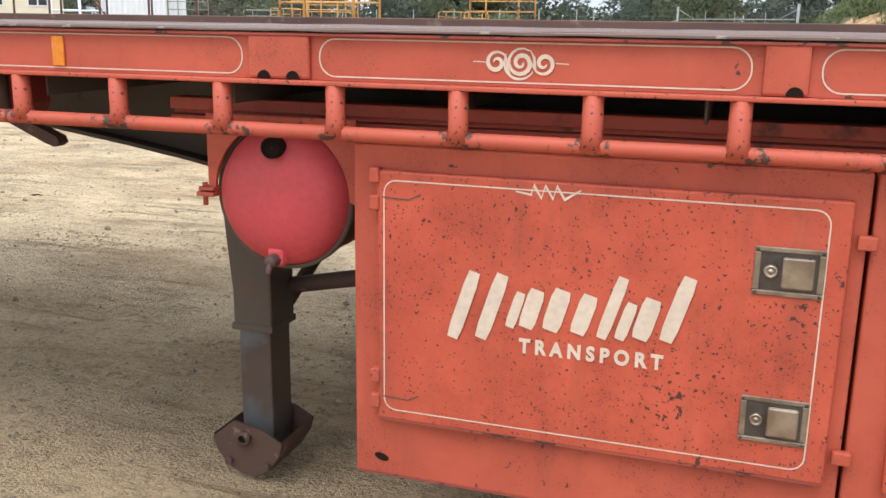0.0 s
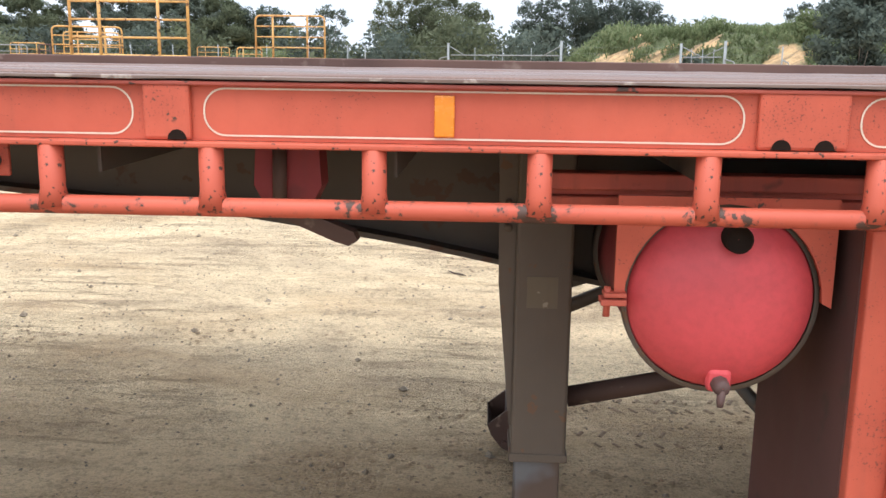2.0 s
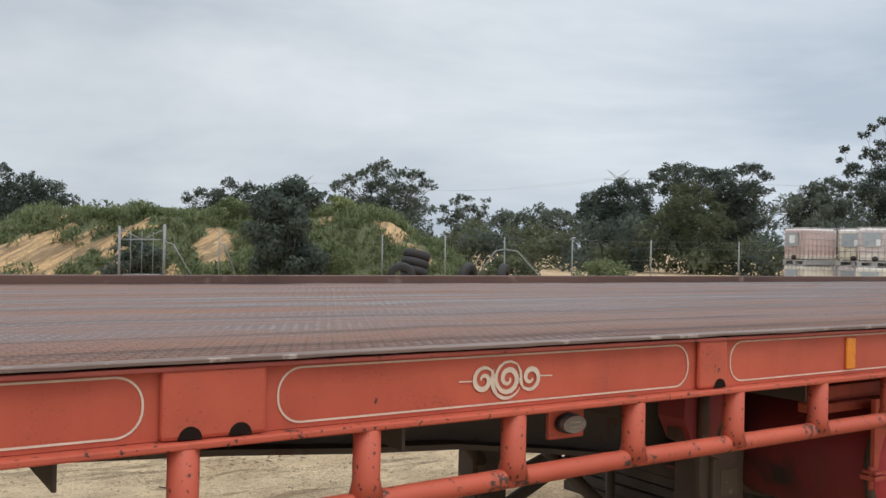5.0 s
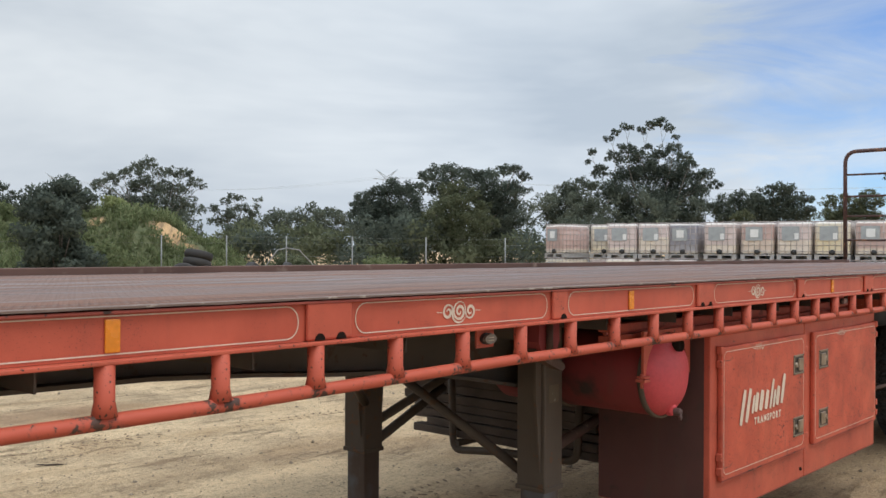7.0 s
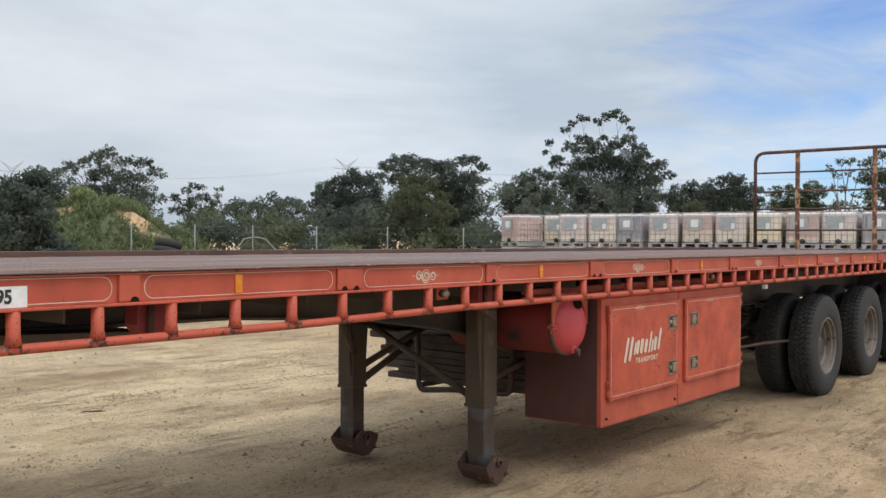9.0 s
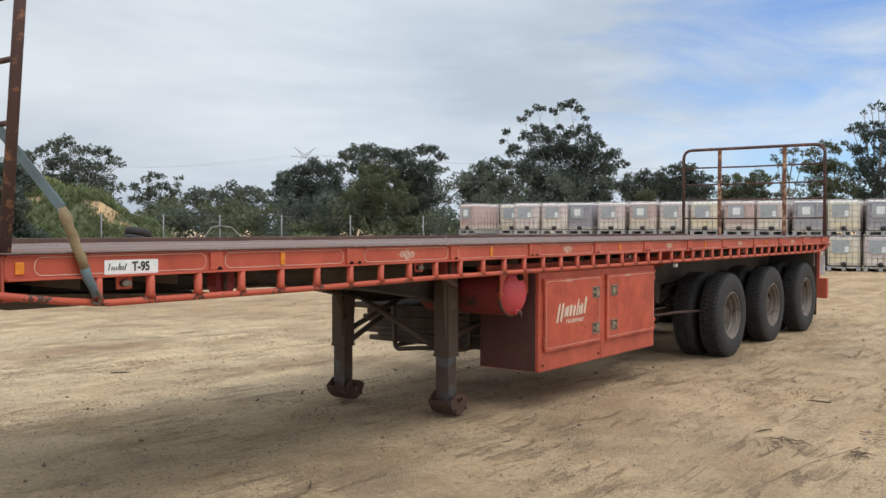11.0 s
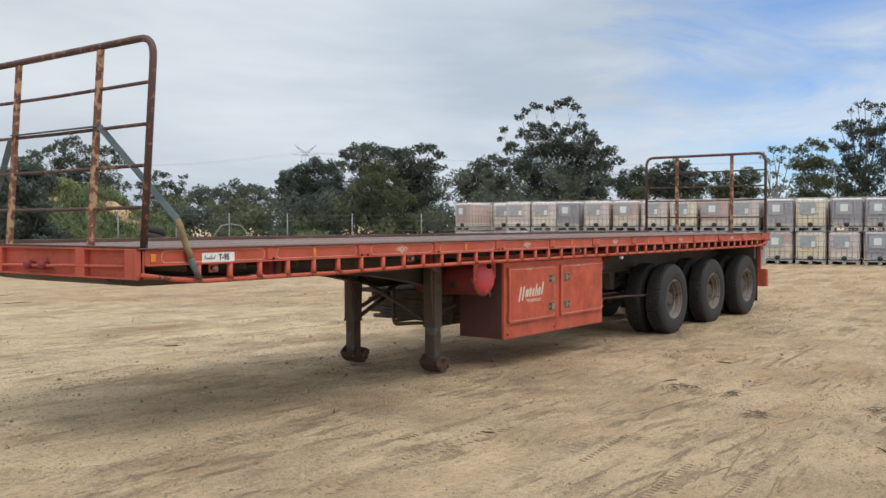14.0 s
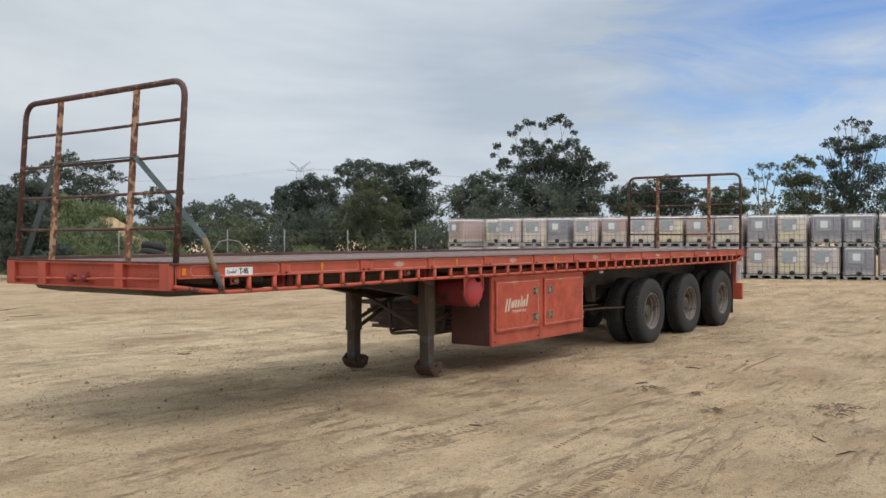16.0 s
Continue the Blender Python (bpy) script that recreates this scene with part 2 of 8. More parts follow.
M_LINE = plain("cream_paint_line", (0.67, 0.535, 0.41), 0.07, 0.5, 0, 14, 0.05)
M_AMBER = plain("amber_reflector", (0.72, 0.225, 0.018), 0.1, 0.25, 0, 20, 0.1)
M_WHITE = plain("white_sign", (0.80, 0.80, 0.77), 0.05, 0.4)
M_BLACK = plain("black_paint", (0.02, 0.02, 0.02), 0.2, 0.5)
M_HOLE = plain("dark_hole", (0.02, 0.013, 0.01), 0.2, 0.95)
M_HOLE.node_tree.nodes["Principled BSDF"].inputs["Specular IOR Level"].default_value = 0.05
M_CHROME = plain("latch_steel", (0.36, 0.285, 0.215), 0.35, 0.36, 0.85, 14, 0.1)
M_TRAY = plain("latch_tray_steel", (0.30, 0.24, 0.18), 0.4, 0.4, 0.75, 18, 0.2)
M_WELL = plain("grimy_shaded_steel", (0.085, 0.068, 0.055), 0.4, 0.5, 0.4, 20, 0.2)
M_RUBBER = plain("tyre_rubber", (0.029, 0.026, 0.024), 0.35, 0.78, 0, 9, 0.3)
M_RIM = worn("dusty_rim", (0.235, 0.20, 0.172), (0.16, 0.132, 0.11), (0.09, 0.058, 0.04), 12, 0.58, 0.55, 0.2, 0.5, 0.1)
M_STRAP = plain("grey_webbing", (0.11, 0.14, 0.145), 0.2, 0.85, 0, 12, 0.3, 200)
M_ROLL = plain("dirty_strap_tail", (0.27, 0.20, 0.11), 0.25, 0.9, 0, 16, 0.4)
M_TIMBER = plain("weathered_timber", (0.105, 0.078, 0.062), 0.4, 0.95, 0, 5, 0.5, 40)
M_YELLOW = worn("yellow_rack_paint", (0.62, 0.35, 0.11), (0.50, 0.26, 0.09), (0.16, 0.08, 0.04), 10, 0.62, 0.5, 0, 0.4)
M_GALV = plain("galvanised_steel", (0.42, 0.42, 0.42), 0.14, 0.5, 0.3, 8, 0.1)
M_PEEL = worn("peeling_rusty_paint", (0.20, 0.085, 0.052), (0.10, 0.05, 0.04), (0.44, 0.26, 0.15), 16, 0.50, 0.65, 0.0, 0.3, 0.08)
M_CAGE = plain("tote_cage_steel", (0.45, 0.40, 0.38), 0.3, 0.6, 0.2, 4, 0.1)
M_FENCE = plain("fence_steel", (0.25, 0.255, 0.25), 0.15, 0.55, 0.2, 8, 0.1)
M_PLATE = plain("grey_placard", (0.34, 0.365, 0.375), 0.15, 0.5)
M_PAPER = plain("paper_label", (0.74, 0.75, 0.74), 0.06, 0.6)
M_PANEL_WHITE = plain("white_cladding", (0.74, 0.76, 0.78), 0.05, 0.5, 0, 2)
M_CABIN = plain("cream_cladding", (0.72, 0.66, 0.50), 0.06, 0.55, 0, 2)
M_PANE = plain("dark_window_glass", (0.03, 0.035, 0.04), 0.2, 0.12, 0, 3, 0.02)
M_BARK = plain("eucalypt_bark", (0.20, 0.17, 0.14), 0.3, 0.9, 0, 1.2, 0.5, 9)
M_PYLON = plain("pylon_steel", (0.42, 0.46, 0.49), 0.1, 0.6, 0.2)


def glass_lens():
    m, nt, b = material("lamp_lens")
    b.inputs["Base Color"].default_value = (0.24, 0.20, 0.17, 1)
    b.inputs["Roughness"].default_value = 0.12
    b.inputs["Transmission Weight"].default_value = 0.25
    bump(nt, b, noise_of(nt, 90, 2), 0.3, 0.003)
    return m


def tote_plastic(name, upper, lower):
    """A blow-moulded bottle, stained above the level of what is left in it."""
    m, nt, b = material(name)
    n = noise_of(nt, 2.2, 4)
    low = noise_of(nt, 7.0, 4, 0.6)
    z = add(nt, "ShaderNodeSeparateXYZ", [(0, nt.nodes.new("ShaderNodeTexCoord").outputs["Object"])]).outputs["Z"]
    info = nt.nodes.new("ShaderNodeObjectInfo")
    level = nt.nodes.new("ShaderNodeMath")
    level.operation = "MULTIPLY_ADD"
    nt.links.new(info.outputs["Random"], level.inputs[0])
    level.inputs[1].default_value = 0.4
    nt.links.new(z, level.inputs[2])
    col = mix(nt, ramp(nt, level.outputs[0], 0.66, 0.72), lower, upper)
    col = mix(nt, ramp(nt, n, 0.35, 0.65, 0.0, 0.5), col, tuple(c * 0.72 for c in upper))
    col = mix(nt, ramp(nt, low, 0.5, 0.8, 0.0, 0.35), col, tuple(c * 0.6 for c in upper))
    col = mix(nt, ramp(nt, z, 1.03, 1.08, 0.0, 0.9), col, (0.86, 0.83, 0.80))
    col = mix(nt, ramp(nt, z, 0.2, 0.28, 0.7, 0.0), col, (0.85, 0.83, 0.79))
    nt.links.new(col, b.inputs["Base Color"])
    b.inputs["Roughness"].default_value = 0.42
    return m


def deck_plate():
    """Chequered steel plate: raised bars in two directions, long brown and grey bands of wear along the deck."""
    m, nt, b = material("chequer_plate")
    co = nt.nodes.new("ShaderNodeTexCoord").outputs["Object"]
    waves = []
    for turn in (45, -45):
        mp = add(nt, "ShaderNodeMapping", [(0, co)])
        mp.inputs["Rotation"].default_value = (0, 0, radians(turn))
        mp.inputs["Scale"].default_value = (1.0, 0.5, 1.0)
        w = add(nt, "ShaderNodeTexVoronoi", [("Vector", mp.outputs[0])], Scale=58.0, Randomness=0.0)
        waves.append(ramp(nt, w.outputs["Distance"], 0.22, 0.42, 1.0, 0.0))
    top = nt.nodes.new("ShaderNodeMath")
    top.operation = "MAXIMUM"
    nt.links.new(waves[0], top.inputs[0])
    nt.links.new(waves[1], top.inputs[1])
    band = noise_of(nt, 1.3, 5, 0.62, (0.2, 2.0, 1.0), 1.6)
    along = noise_of(nt, 1.6, 6, 0.65, (0.16, 2.2, 1.0), 1.5)
    strand = noise_of(nt, 2.2, 4, 0.6, (0.10, 3.6, 1.0), 0.6)
    fine = noise_of(nt, 24, 4, 0.6)
    grey = ramp(nt, band, 0.49, 0.60)
    brown = mix(nt, ramp(nt, along, 0.38, 0.62), (0.215, 0.108, 0.070), (0.125, 0.066, 0.050))
    pale = mix(nt, ramp(nt, along, 0.4, 0.6), (0.155, 0.112, 0.102), (0.088, 0.056, 0.049))
    pale = mix(nt, ramp(nt, top.outputs[0], 0.2, 0.8, 0.0, 0.7), pale, (0.30, 0.25, 0.238))
    brown = mix(nt, ramp(nt, top.outputs[0], 0.2, 0.8, 0.0, 0.25), brown, (0.24, 0.145, 0.11))
    col = mix(nt, grey, brown, pale)
    col = mix(nt, ramp(nt, strand, 0.54, 0.62, 0.0, 0.75), col, (0.078, 0.046, 0.038))
    col = mix(nt, ramp(nt, fine, 0.5, 0.75, 0.0, 0.35), col, (0.06, 0.04, 0.034))
    nt.links.new(col, b.inputs["Base Color"])
    nt.links.new(ramp(nt, along, 0.4, 0.62, 0.74, 0.36), b.inputs["Roughness"])
    b.inputs["Specular IOR Level"].default_value = 0.32
    bump(nt, b, top.outputs[0], 0.7, 0.006)
    return m


def sandy_ground():
    """Packed pale sand: tan and orange patches, wheel tracks with tread prints, grit and small lumps."""
    m, nt, b = material("sandy_yard")
    broad = noise_of(nt, 0.13, 5, 0.55)
    patch = noise_of(nt, 0.6, 6, 0.62, None, 0.6)
    warm = noise_of(nt, 0.95, 5, 0.6, (0.6, 1.3, 1.0), 0.5)
    lump = noise_of(nt, 17.0, 5, 0.65)
    grit = noise_of(nt, 46.0, 4, 0.7)
    fine = noise_of(nt, 130.0, 4, 0.75)
    co = nt.nodes.new("ShaderNodeTexCoord").outputs["Object"]
    col = mix(nt, ramp(nt, broad, 0.35, 0.65), (0.60, 0.416, 0.240), (0.69, 0.495, 0.300))
    # a broad sheet of paler sand beyond the drawbar end
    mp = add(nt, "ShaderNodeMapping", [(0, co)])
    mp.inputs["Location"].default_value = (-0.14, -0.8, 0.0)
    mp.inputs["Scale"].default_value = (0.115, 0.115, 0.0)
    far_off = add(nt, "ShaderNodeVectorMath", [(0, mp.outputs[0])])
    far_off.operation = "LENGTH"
    pale_sheet = add(nt, "ShaderNodeMath", [(0, patch), (2, far_off.outputs["Value"])])
    pale_sheet.operation = "MULTIPLY_ADD"
    pale_sheet.inputs[1].default_value = 0.5
    col = mix(nt, ramp(nt, pale_sheet.outputs[0], 0.85, 1.2, 0.88, 0.0), col, (0.82, 0.620, 0.385))
    col = mix(nt, ramp(nt, warm, 0.48, 0.68, 0.0, 0.8), col, (0.45, 0.29, 0.15))
    col = mix(nt, ramp(nt, patch, 0.5, 0.7, 0.0, 0.62), col, (0.36, 0.262, 0.168))
    # old rusty seepage in the sand
    mp = add(nt, "ShaderNodeMapping", [(0, co)])
    mp.inputs["Location"].default_value = (-2.1, -7.4, 0.0)
    mp.inputs["Scale"].default_value = (0.42, 1.12, 0.0)
    seep_off = add(nt, "ShaderNodeVectorMath", [(0, mp.outputs[0])])
    seep_off.operation = "LENGTH"
    seep = add(nt, "ShaderNodeMath", [(0, patch), (2, seep_off.outputs["Value"])])
    seep.operation = "MULTIPLY_ADD"
    seep.inputs[1].default_value = 2.2
    col = mix(nt, ramp(nt, seep.outputs[0], 1.15, 1.75, 0.62, 0.0), col, (0.26, 0.13, 0.07))
    # wheel tracks run along the trailer, with tread prints across them
    mp = add(nt, "ShaderNodeMapping", [(0, co)])
    mp.inputs["Rotation"].default_value = (0, 0, radians(4))
    mp.inputs["Scale"].default_value = (0.06, 1.0, 1.0)
    tracks = add(nt, "ShaderNodeTexNoise", [("Vector", mp.outputs[0])], Scale=2.6, Detail=7.0, Roughness=0.7, Distortion=0.25).outputs[0]
    tread = add(nt, "ShaderNodeTexWave", [("Vector", co)], Scale=4.2, Distortion=3.5, Detail=2.0)
    broken = ramp(nt, noise_of(nt, 1.6, 3), 0.5, 0.6)
    lane = nt.nodes.new("ShaderNodeMath")
    lane.operation = "MULTIPLY"
    nt.links.new(ramp(nt, tracks, 0.54, 0.59), lane.inputs[0])
    nt.links.new(broken, lane.inputs[1])
    print_mask = nt.nodes.new("ShaderNodeMath")
    print_mask.operation = "MULTIPLY"
    nt.links.new(lane.outputs[0], print_mask.inputs[0])
    nt.links.new(ramp(nt, tread.outputs[0], 0.5, 0.8), print_mask.inputs[1])
    col = mix(nt, ramp(nt, tracks, 0.5, 0.68, 0.0, 0.3), col, (0.34, 0.25, 0.165))
    col = mix(nt, ramp(nt, print_mask.outputs[0], 0.2, 0.9, 0.0, 0.35), col, (0.25, 0.18, 0.12))
    # scuffs where tyres have turned over the crust
    smear = noise_of(nt, 5.0, 7, 0.72, (0.3, 1.5, 1.0), 0.5)
    where = ramp(nt, noise_of(nt, 0.8, 3), 0.42, 0.6)
    scuff = nt.nodes.new("ShaderNodeMath")
    scuff.operation = "MULTIPLY"
    nt.links.new(ramp(nt, smear, 0.53, 0.6), scuff.inputs[0])
    nt.links.new(where, scuff.inputs[1])
    col = mix(nt, ramp(nt, scuff.outputs[0], 0.0, 1.0, 0.0, 0.55), col, (0.30, 0.19, 0.112))
    # grains of pale and dark grit, packed unevenly
    grains = add(nt, "ShaderNodeTexVoronoi", [("Vector", co)], Scale=70.0)
    grain_hue = add(nt, "ShaderNodeSeparateColor", [(0, grains.outputs["Color"])])
    packed = ramp(nt, noise_of(nt, 2.3, 4, 0.65), 0.42, 0.62)
    grain_on = nt.nodes.new("ShaderNodeMath")
    grain_on.operation = "MULTIPLY"
    nt.links.new(ramp(nt, grains.outputs["Distance"], 0.3, 0.5, 1.0, 0.0), grain_on.inputs[0])
    nt.links.new(packed, grain_on.inputs[1])
    # scattered crumbs of darker soil
    crumbs = add(nt, "ShaderNodeTexVoronoi", [("Vector", co)], Scale=22.0)
    crumb_pick = add(nt, "ShaderNodeSeparateColor", [(0, crumbs.outputs["Color"])])
    crumb = nt.nodes.new("ShaderNodeMath")
    crumb.operation = "MULTIPLY"
    nt.links.new(ramp(nt, crumbs.outputs["Distance"], 0.12, 0.26, 1.0, 0.0), crumb.inputs[0])
    nt.links.new(ramp(nt, crumb_pick.outputs[0], 0.7, 0.76), crumb.inputs[1])
    col = mix(nt, ramp(nt, lump, 0.52, 0.7, 0.0, 0.6), col, (0.29, 0.195, 0.12))
    col = mix(nt, ramp(nt, grit, 0.5, 0.72, 0.0, 0.6), col, (0.27, 0.184, 0.115))
    col = mix(nt, ramp(nt, fine, 0.5, 0.72, 0.0, 0.6), col, (0.20, 0.15, 0.10))
    col = mix(nt, ramp(nt, fine, 0.25, 0.45, 0.6, 0.0), col, (0.69, 0.54, 0.375))
    col = mix(nt, ramp(nt, crumb.outputs[0], 0.0, 1.0, 0.0, 0.6), col, (0.17, 0.12, 0.08))
    gritty = mix(nt, ramp(nt, grain_hue.outputs[0], 0.2, 0.8), (0.22, 0.155, 0.10), (0.66, 0.51, 0.35))
    col = mix(nt, ramp(nt, grain_on.outputs[0], 0.0, 1.0, 0.0, 0.55), col, gritty)
    nt.links.new(col, b.inputs["Base Color"])
    b.inputs["Roughness"].default_value = 0.93
    b.inputs["Specular IOR Level"].default_value = 0.15

    def plus(x, k, y):
        s = nt.nodes.new("ShaderNodeMath")
        s.operation = "MULTIPLY_ADD"
        nt.links.new(x, s.inputs[0])
        s.inputs[1].default_value = k
        nt.links.new(y, s.inputs[2])
        return s.outputs[0]
    height = plus(tracks, 0.9, lump)
    height = plus(grit, 0.5, height)
    height = plus(fine, 0.3, height)
    height = plus(scuff.outputs[0], -0.5, height)
    height = plus(crumb.outputs[0], 0.3, height)
    height = plus(grain_on.outputs[0], 0.35, height)
    height = plus(print_mask.outputs[0], -0.35, height)
    bump(nt, b, height, 1.0, 0.045)
    return m


def mound_soil():
    """Yellow sand where the bank is bare, grassy soil elsewhere, in slanting streaks."""
    m, nt, b = material("mound_sand_and_weeds")
    g = noise_of(nt, 2.5, 5, 0.65)
    bare = add(nt, "ShaderNodeAttribute")
    bare.attribute_name = "bare"
    col = mix(nt, ramp(nt, g, 0.35, 0.7), (0.60, 0.385, 0.19), (0.42, 0.265, 0.135))
    green = mix(nt, ramp(nt, noise_of(nt, 6.0, 5, 0.7), 0.35, 0.7), (0.08, 0.10, 0.045), (0.15, 0.15, 0.075))
    col = mix(nt, ramp(nt, noise_of(nt, 3.0, 5, 0.7, (2.0, 2.0, 0.6), 0.8), 0.5, 0.66, 0.0, 0.6), col, (0.30, 0.2, 0.105))
    turn = add(nt, "ShaderNodeMapping", [(0, nt.nodes.new("ShaderNodeTexCoord").outputs["Object"])])
    turn.inputs["Rotation"].default_value = (0, radians(29), 0)
    draw = add(nt, "ShaderNodeMapping", [(0, turn.outputs[0])])
    draw.inputs["Scale"].default_value = (0.35, 0.25, 3.4)
    gully = add(nt, "ShaderNodeTexNoise", [("Vector", draw.outputs[0])], Scale=1.1, Detail=6.0, Roughness=0.7, Distortion=0.5).outputs[0]
    col = mix(nt, ramp(nt, gully, 0.44, 0.56, 0.0, 0.9), col, (0.21, 0.145, 0.085))
    col = mix(nt, ramp(nt, bare.outputs["Fac"], 0.44, 0.56), green, col)
    nt.links.new(col, b.inputs["Base Color"])
    b.inputs["Roughness"].default_value = 0.95
    bump(nt, b, g, 0.8, 0.2)
    return m


def leaves(name, base, other):
    m, nt, b = material(name)
    geo = nt.nodes.new("ShaderNodeNewGeometry")
    col = mix(nt, geo.outputs["Random Per Island"], base, other)
    n = noise_of(nt, 0.5, 3)
    col = mix(nt, ramp(nt, n, 0.4, 0.7, 0.0, 0.5), col, tuple(c * 0.6 for c in base))
    nt.links.new(col, b.inputs["Base Color"])
    b.inputs["Roughness"].default_value = 0.85
    b.inputs["Specular IOR Level"].default_value = 0.15
    thin = add(nt, "ShaderNodeBsdfTranslucent", [("Color", col)])
    both = add(nt, "ShaderNodeMixShader", [(1, b.outputs[0]), (2, thin.outputs[0])])
    both.inputs[0].default_value = 0.45
    nt.links.new(both.outputs[0], nt.nodes["Material Output"].inputs[0])
    return m


M_LENS = glass_lens()
M_TOTE = [tote_plastic("tote_pale", (0.74, 0.63, 0.61), (0.88, 0.80, 0.66)), tote_plastic("tote_pink_stain", (0.62, 0.45, 0.41), (0.84, 0.74, 0.60)), tote_plastic("tote_cream", (0.84, 0.77, 0.62), (0.88, 0.76, 0.50)), tote_plastic("tote_grey", (0.34, 0.34, 0.39), (0.45, 0.44, 0.46))]
M_DECK = deck_plate()
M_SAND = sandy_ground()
M_MOUND = mound_soil()
M_LEAF = [leaves("gum_leaves", (0.104, 0.124, 0.096), (0.160, 0.176, 0.132)), leaves("dark_leaves", (0.082, 0.102, 0.084), (0.128, 0.148, 0.114)), leaves("olive_leaves", (0.108, 0.126, 0.072), (0.162, 0.172, 0.104))]
M_SHRUB = leaves("pale_shrub_leaves", (0.22, 0.26, 0.10), (0.36, 0.38, 0.19))
M_GRAVEL = plain("grey_gravel", (0.19, 0.15, 0.115), 0.45, 0.95, 0, 1.5, 0.6, 12)
M_PRINT = plain("dark_tread_soil", (0.23, 0.15, 0.088), 0.3, 0.95, 0, 9, 0.4, 90)
M_CRUMB = plain("crumbled_crust", (0.36, 0.25, 0.15), 0.3, 0.95, 0, 12, 0.3, 60)
M_STONE = plain("yard_stones", (0.26, 0.2, 0.14), 0.35, 0.9, 0, 30, 0.3)
M_TWIG = plain("dry_twigs", (0.21, 0.15, 0.10), 0.35, 0.9, 0, 20, 0.3)
M_STICK = plain("dead_sticks", (0.06, 0.04, 0.03), 0.3, 0.9, 0, 20, 0.3)
M_OLDDECK = worn("old_deck_brown", (0.22, 0.09, 0.07), (0.15, 0.07, 0.055), (0.4, 0.3, 0.22), 4, 0.62, 0.6)
M_WEED = leaves("weed_leaves", (0.13, 0.165, 0.072), (0.24, 0.26, 0.135))


# ---- mesh helpers ----
def box(bm, x0, x1, y0, y1, z0, z1, bevel=0.0):
    vs = [bm.verts.new((x, y, z)) for x in (x0, x1) for y in (y0, y1) for z in (z0, z1)]
    fs = [bm.faces.new([vs[i] for i in q]) for q in ((0, 1, 3, 2), (4, 6, 7, 5), (0, 4, 5, 1), (2, 3, 7, 6), (0, 2, 6, 4), (1, 5, 7, 3))]
    if bevel:
        bmesh.ops.bevel(bm, geom=list({e for f in fs for e in f.edges}), offset=bevel, segments=2, profile=0.5, affect="EDGES")


def ring(bm, c, u, v, r, n):
    return [bm.verts.new(c + (u * math.cos(2 * math.pi * k / n) + v * math.sin(2 * math.pi * k / n)) * r) for k in range(n)]


def tube(bm, pts, r, n=12, caps=True):
    """A round bar through pts; r is one radius or one for each point."""
    pts = [Vector(p) for p in pts]
    rs = r if isinstance(r, (list, tuple)) else [r] * len(pts)
    u, last = None, None
    for i, p in enumerate(pts):
        d = (pts[min(i + 1, len(pts) - 1)] - pts[max(i - 1, 0)]).normalized()
        if u is None:
            u = d.orthogonal().normalized()
        else:
            u = (u - d * u.dot(d)).normalized()
        now = ring(bm, p, u, d.cross(u), rs[i], n)
        if last:
            for k in range(n):
                bm.faces.new((last[k], last[(k + 1) % n], now[(k + 1) % n], now[k])).smooth = True
        elif caps:
            bm.faces.new(now[::-1])
        last = now
    if caps:
        bm.faces.new(last)


def bend(a, b, c, r, n=6):
    """Points of a rounded corner at b between a and c."""
    a, b, c = Vector(a), Vector(b), Vector(c)
    p, q = b + (a - b).normalized() * r, b + (c - b).normalized() * r
    return [(p * (1 - s) ** 2 + b * 2 * s * (1 - s) + q * s * s) for s in [k / n for k in range(n + 1)]]


def lathe(bm, profile, axis_point, n=48, smooth=True):
    """Turns (radius, y) pairs round an axis parallel to y."""
    c = Vector(axis_point)
    last = None
    for r, y in profile:
        now = [bm.verts.new(c + Vector((r * math.cos(2 * math.pi * k / n), y, r * math.sin(2 * math.pi * k / n)))) for k in range(n)]
        if last:
            for k in range(n):
                bm.faces.new((last[k], last[(k + 1) % n], now[(k + 1) % n], now[k])).smooth = smooth
        last = now


def extrude_outline(bm, outline, y0, y1):
    """A plate: an (x, z) outline between y0 and y1."""
    a = [bm.verts.new((x, y0, z)) for x, z in outline]
    b = [bm.verts.new((x, y1, z)) for x, z in outline]
    bm.faces.new(a)
    bm.faces.new(b[::-1])
    for k in range(len(a)):
        bm.faces.new((a[k], b[k], b[(k + 1) % len(a)], a[(k + 1) % len(a)]))


LAYER = [0]


def stroke(bm, pts, w, y, closed=False, depth=0.001):
    """A painted line: a thin ribbon through (x, z) points, standing just proud of the plane y."""
    n = len(pts)
    rows = []
    LAYER[0] = (LAYER[0] + 1) % 9
    depth += 0.00025 * LAYER[0]
    for i in range(n):
        a = pts[(i - 1) % n] if closed or i else pts[i]
        b = pts[(i + 1) % n] if closed or i < n - 1 else pts[i]
        dx, dz = b[0] - a[0], b[1] - a[1]
        L = math.hypot(dx, dz) or 1
        ww = (w[i] if isinstance(w, list) else w) / 2
        nx, nz = -dz / L * ww, dx / L * ww
        rows.append((bm.verts.new((pts[i][0] + nx, y - depth, pts[i][1] + nz)), bm.verts.new((pts[i][0] - nx, y - depth, pts[i][1] - nz))))
    for i in range(n if closed else n - 1):
        (a, b), (c, d) = rows[i], rows[(i + 1) % n]
        bm.faces.new((a, b, d, c))


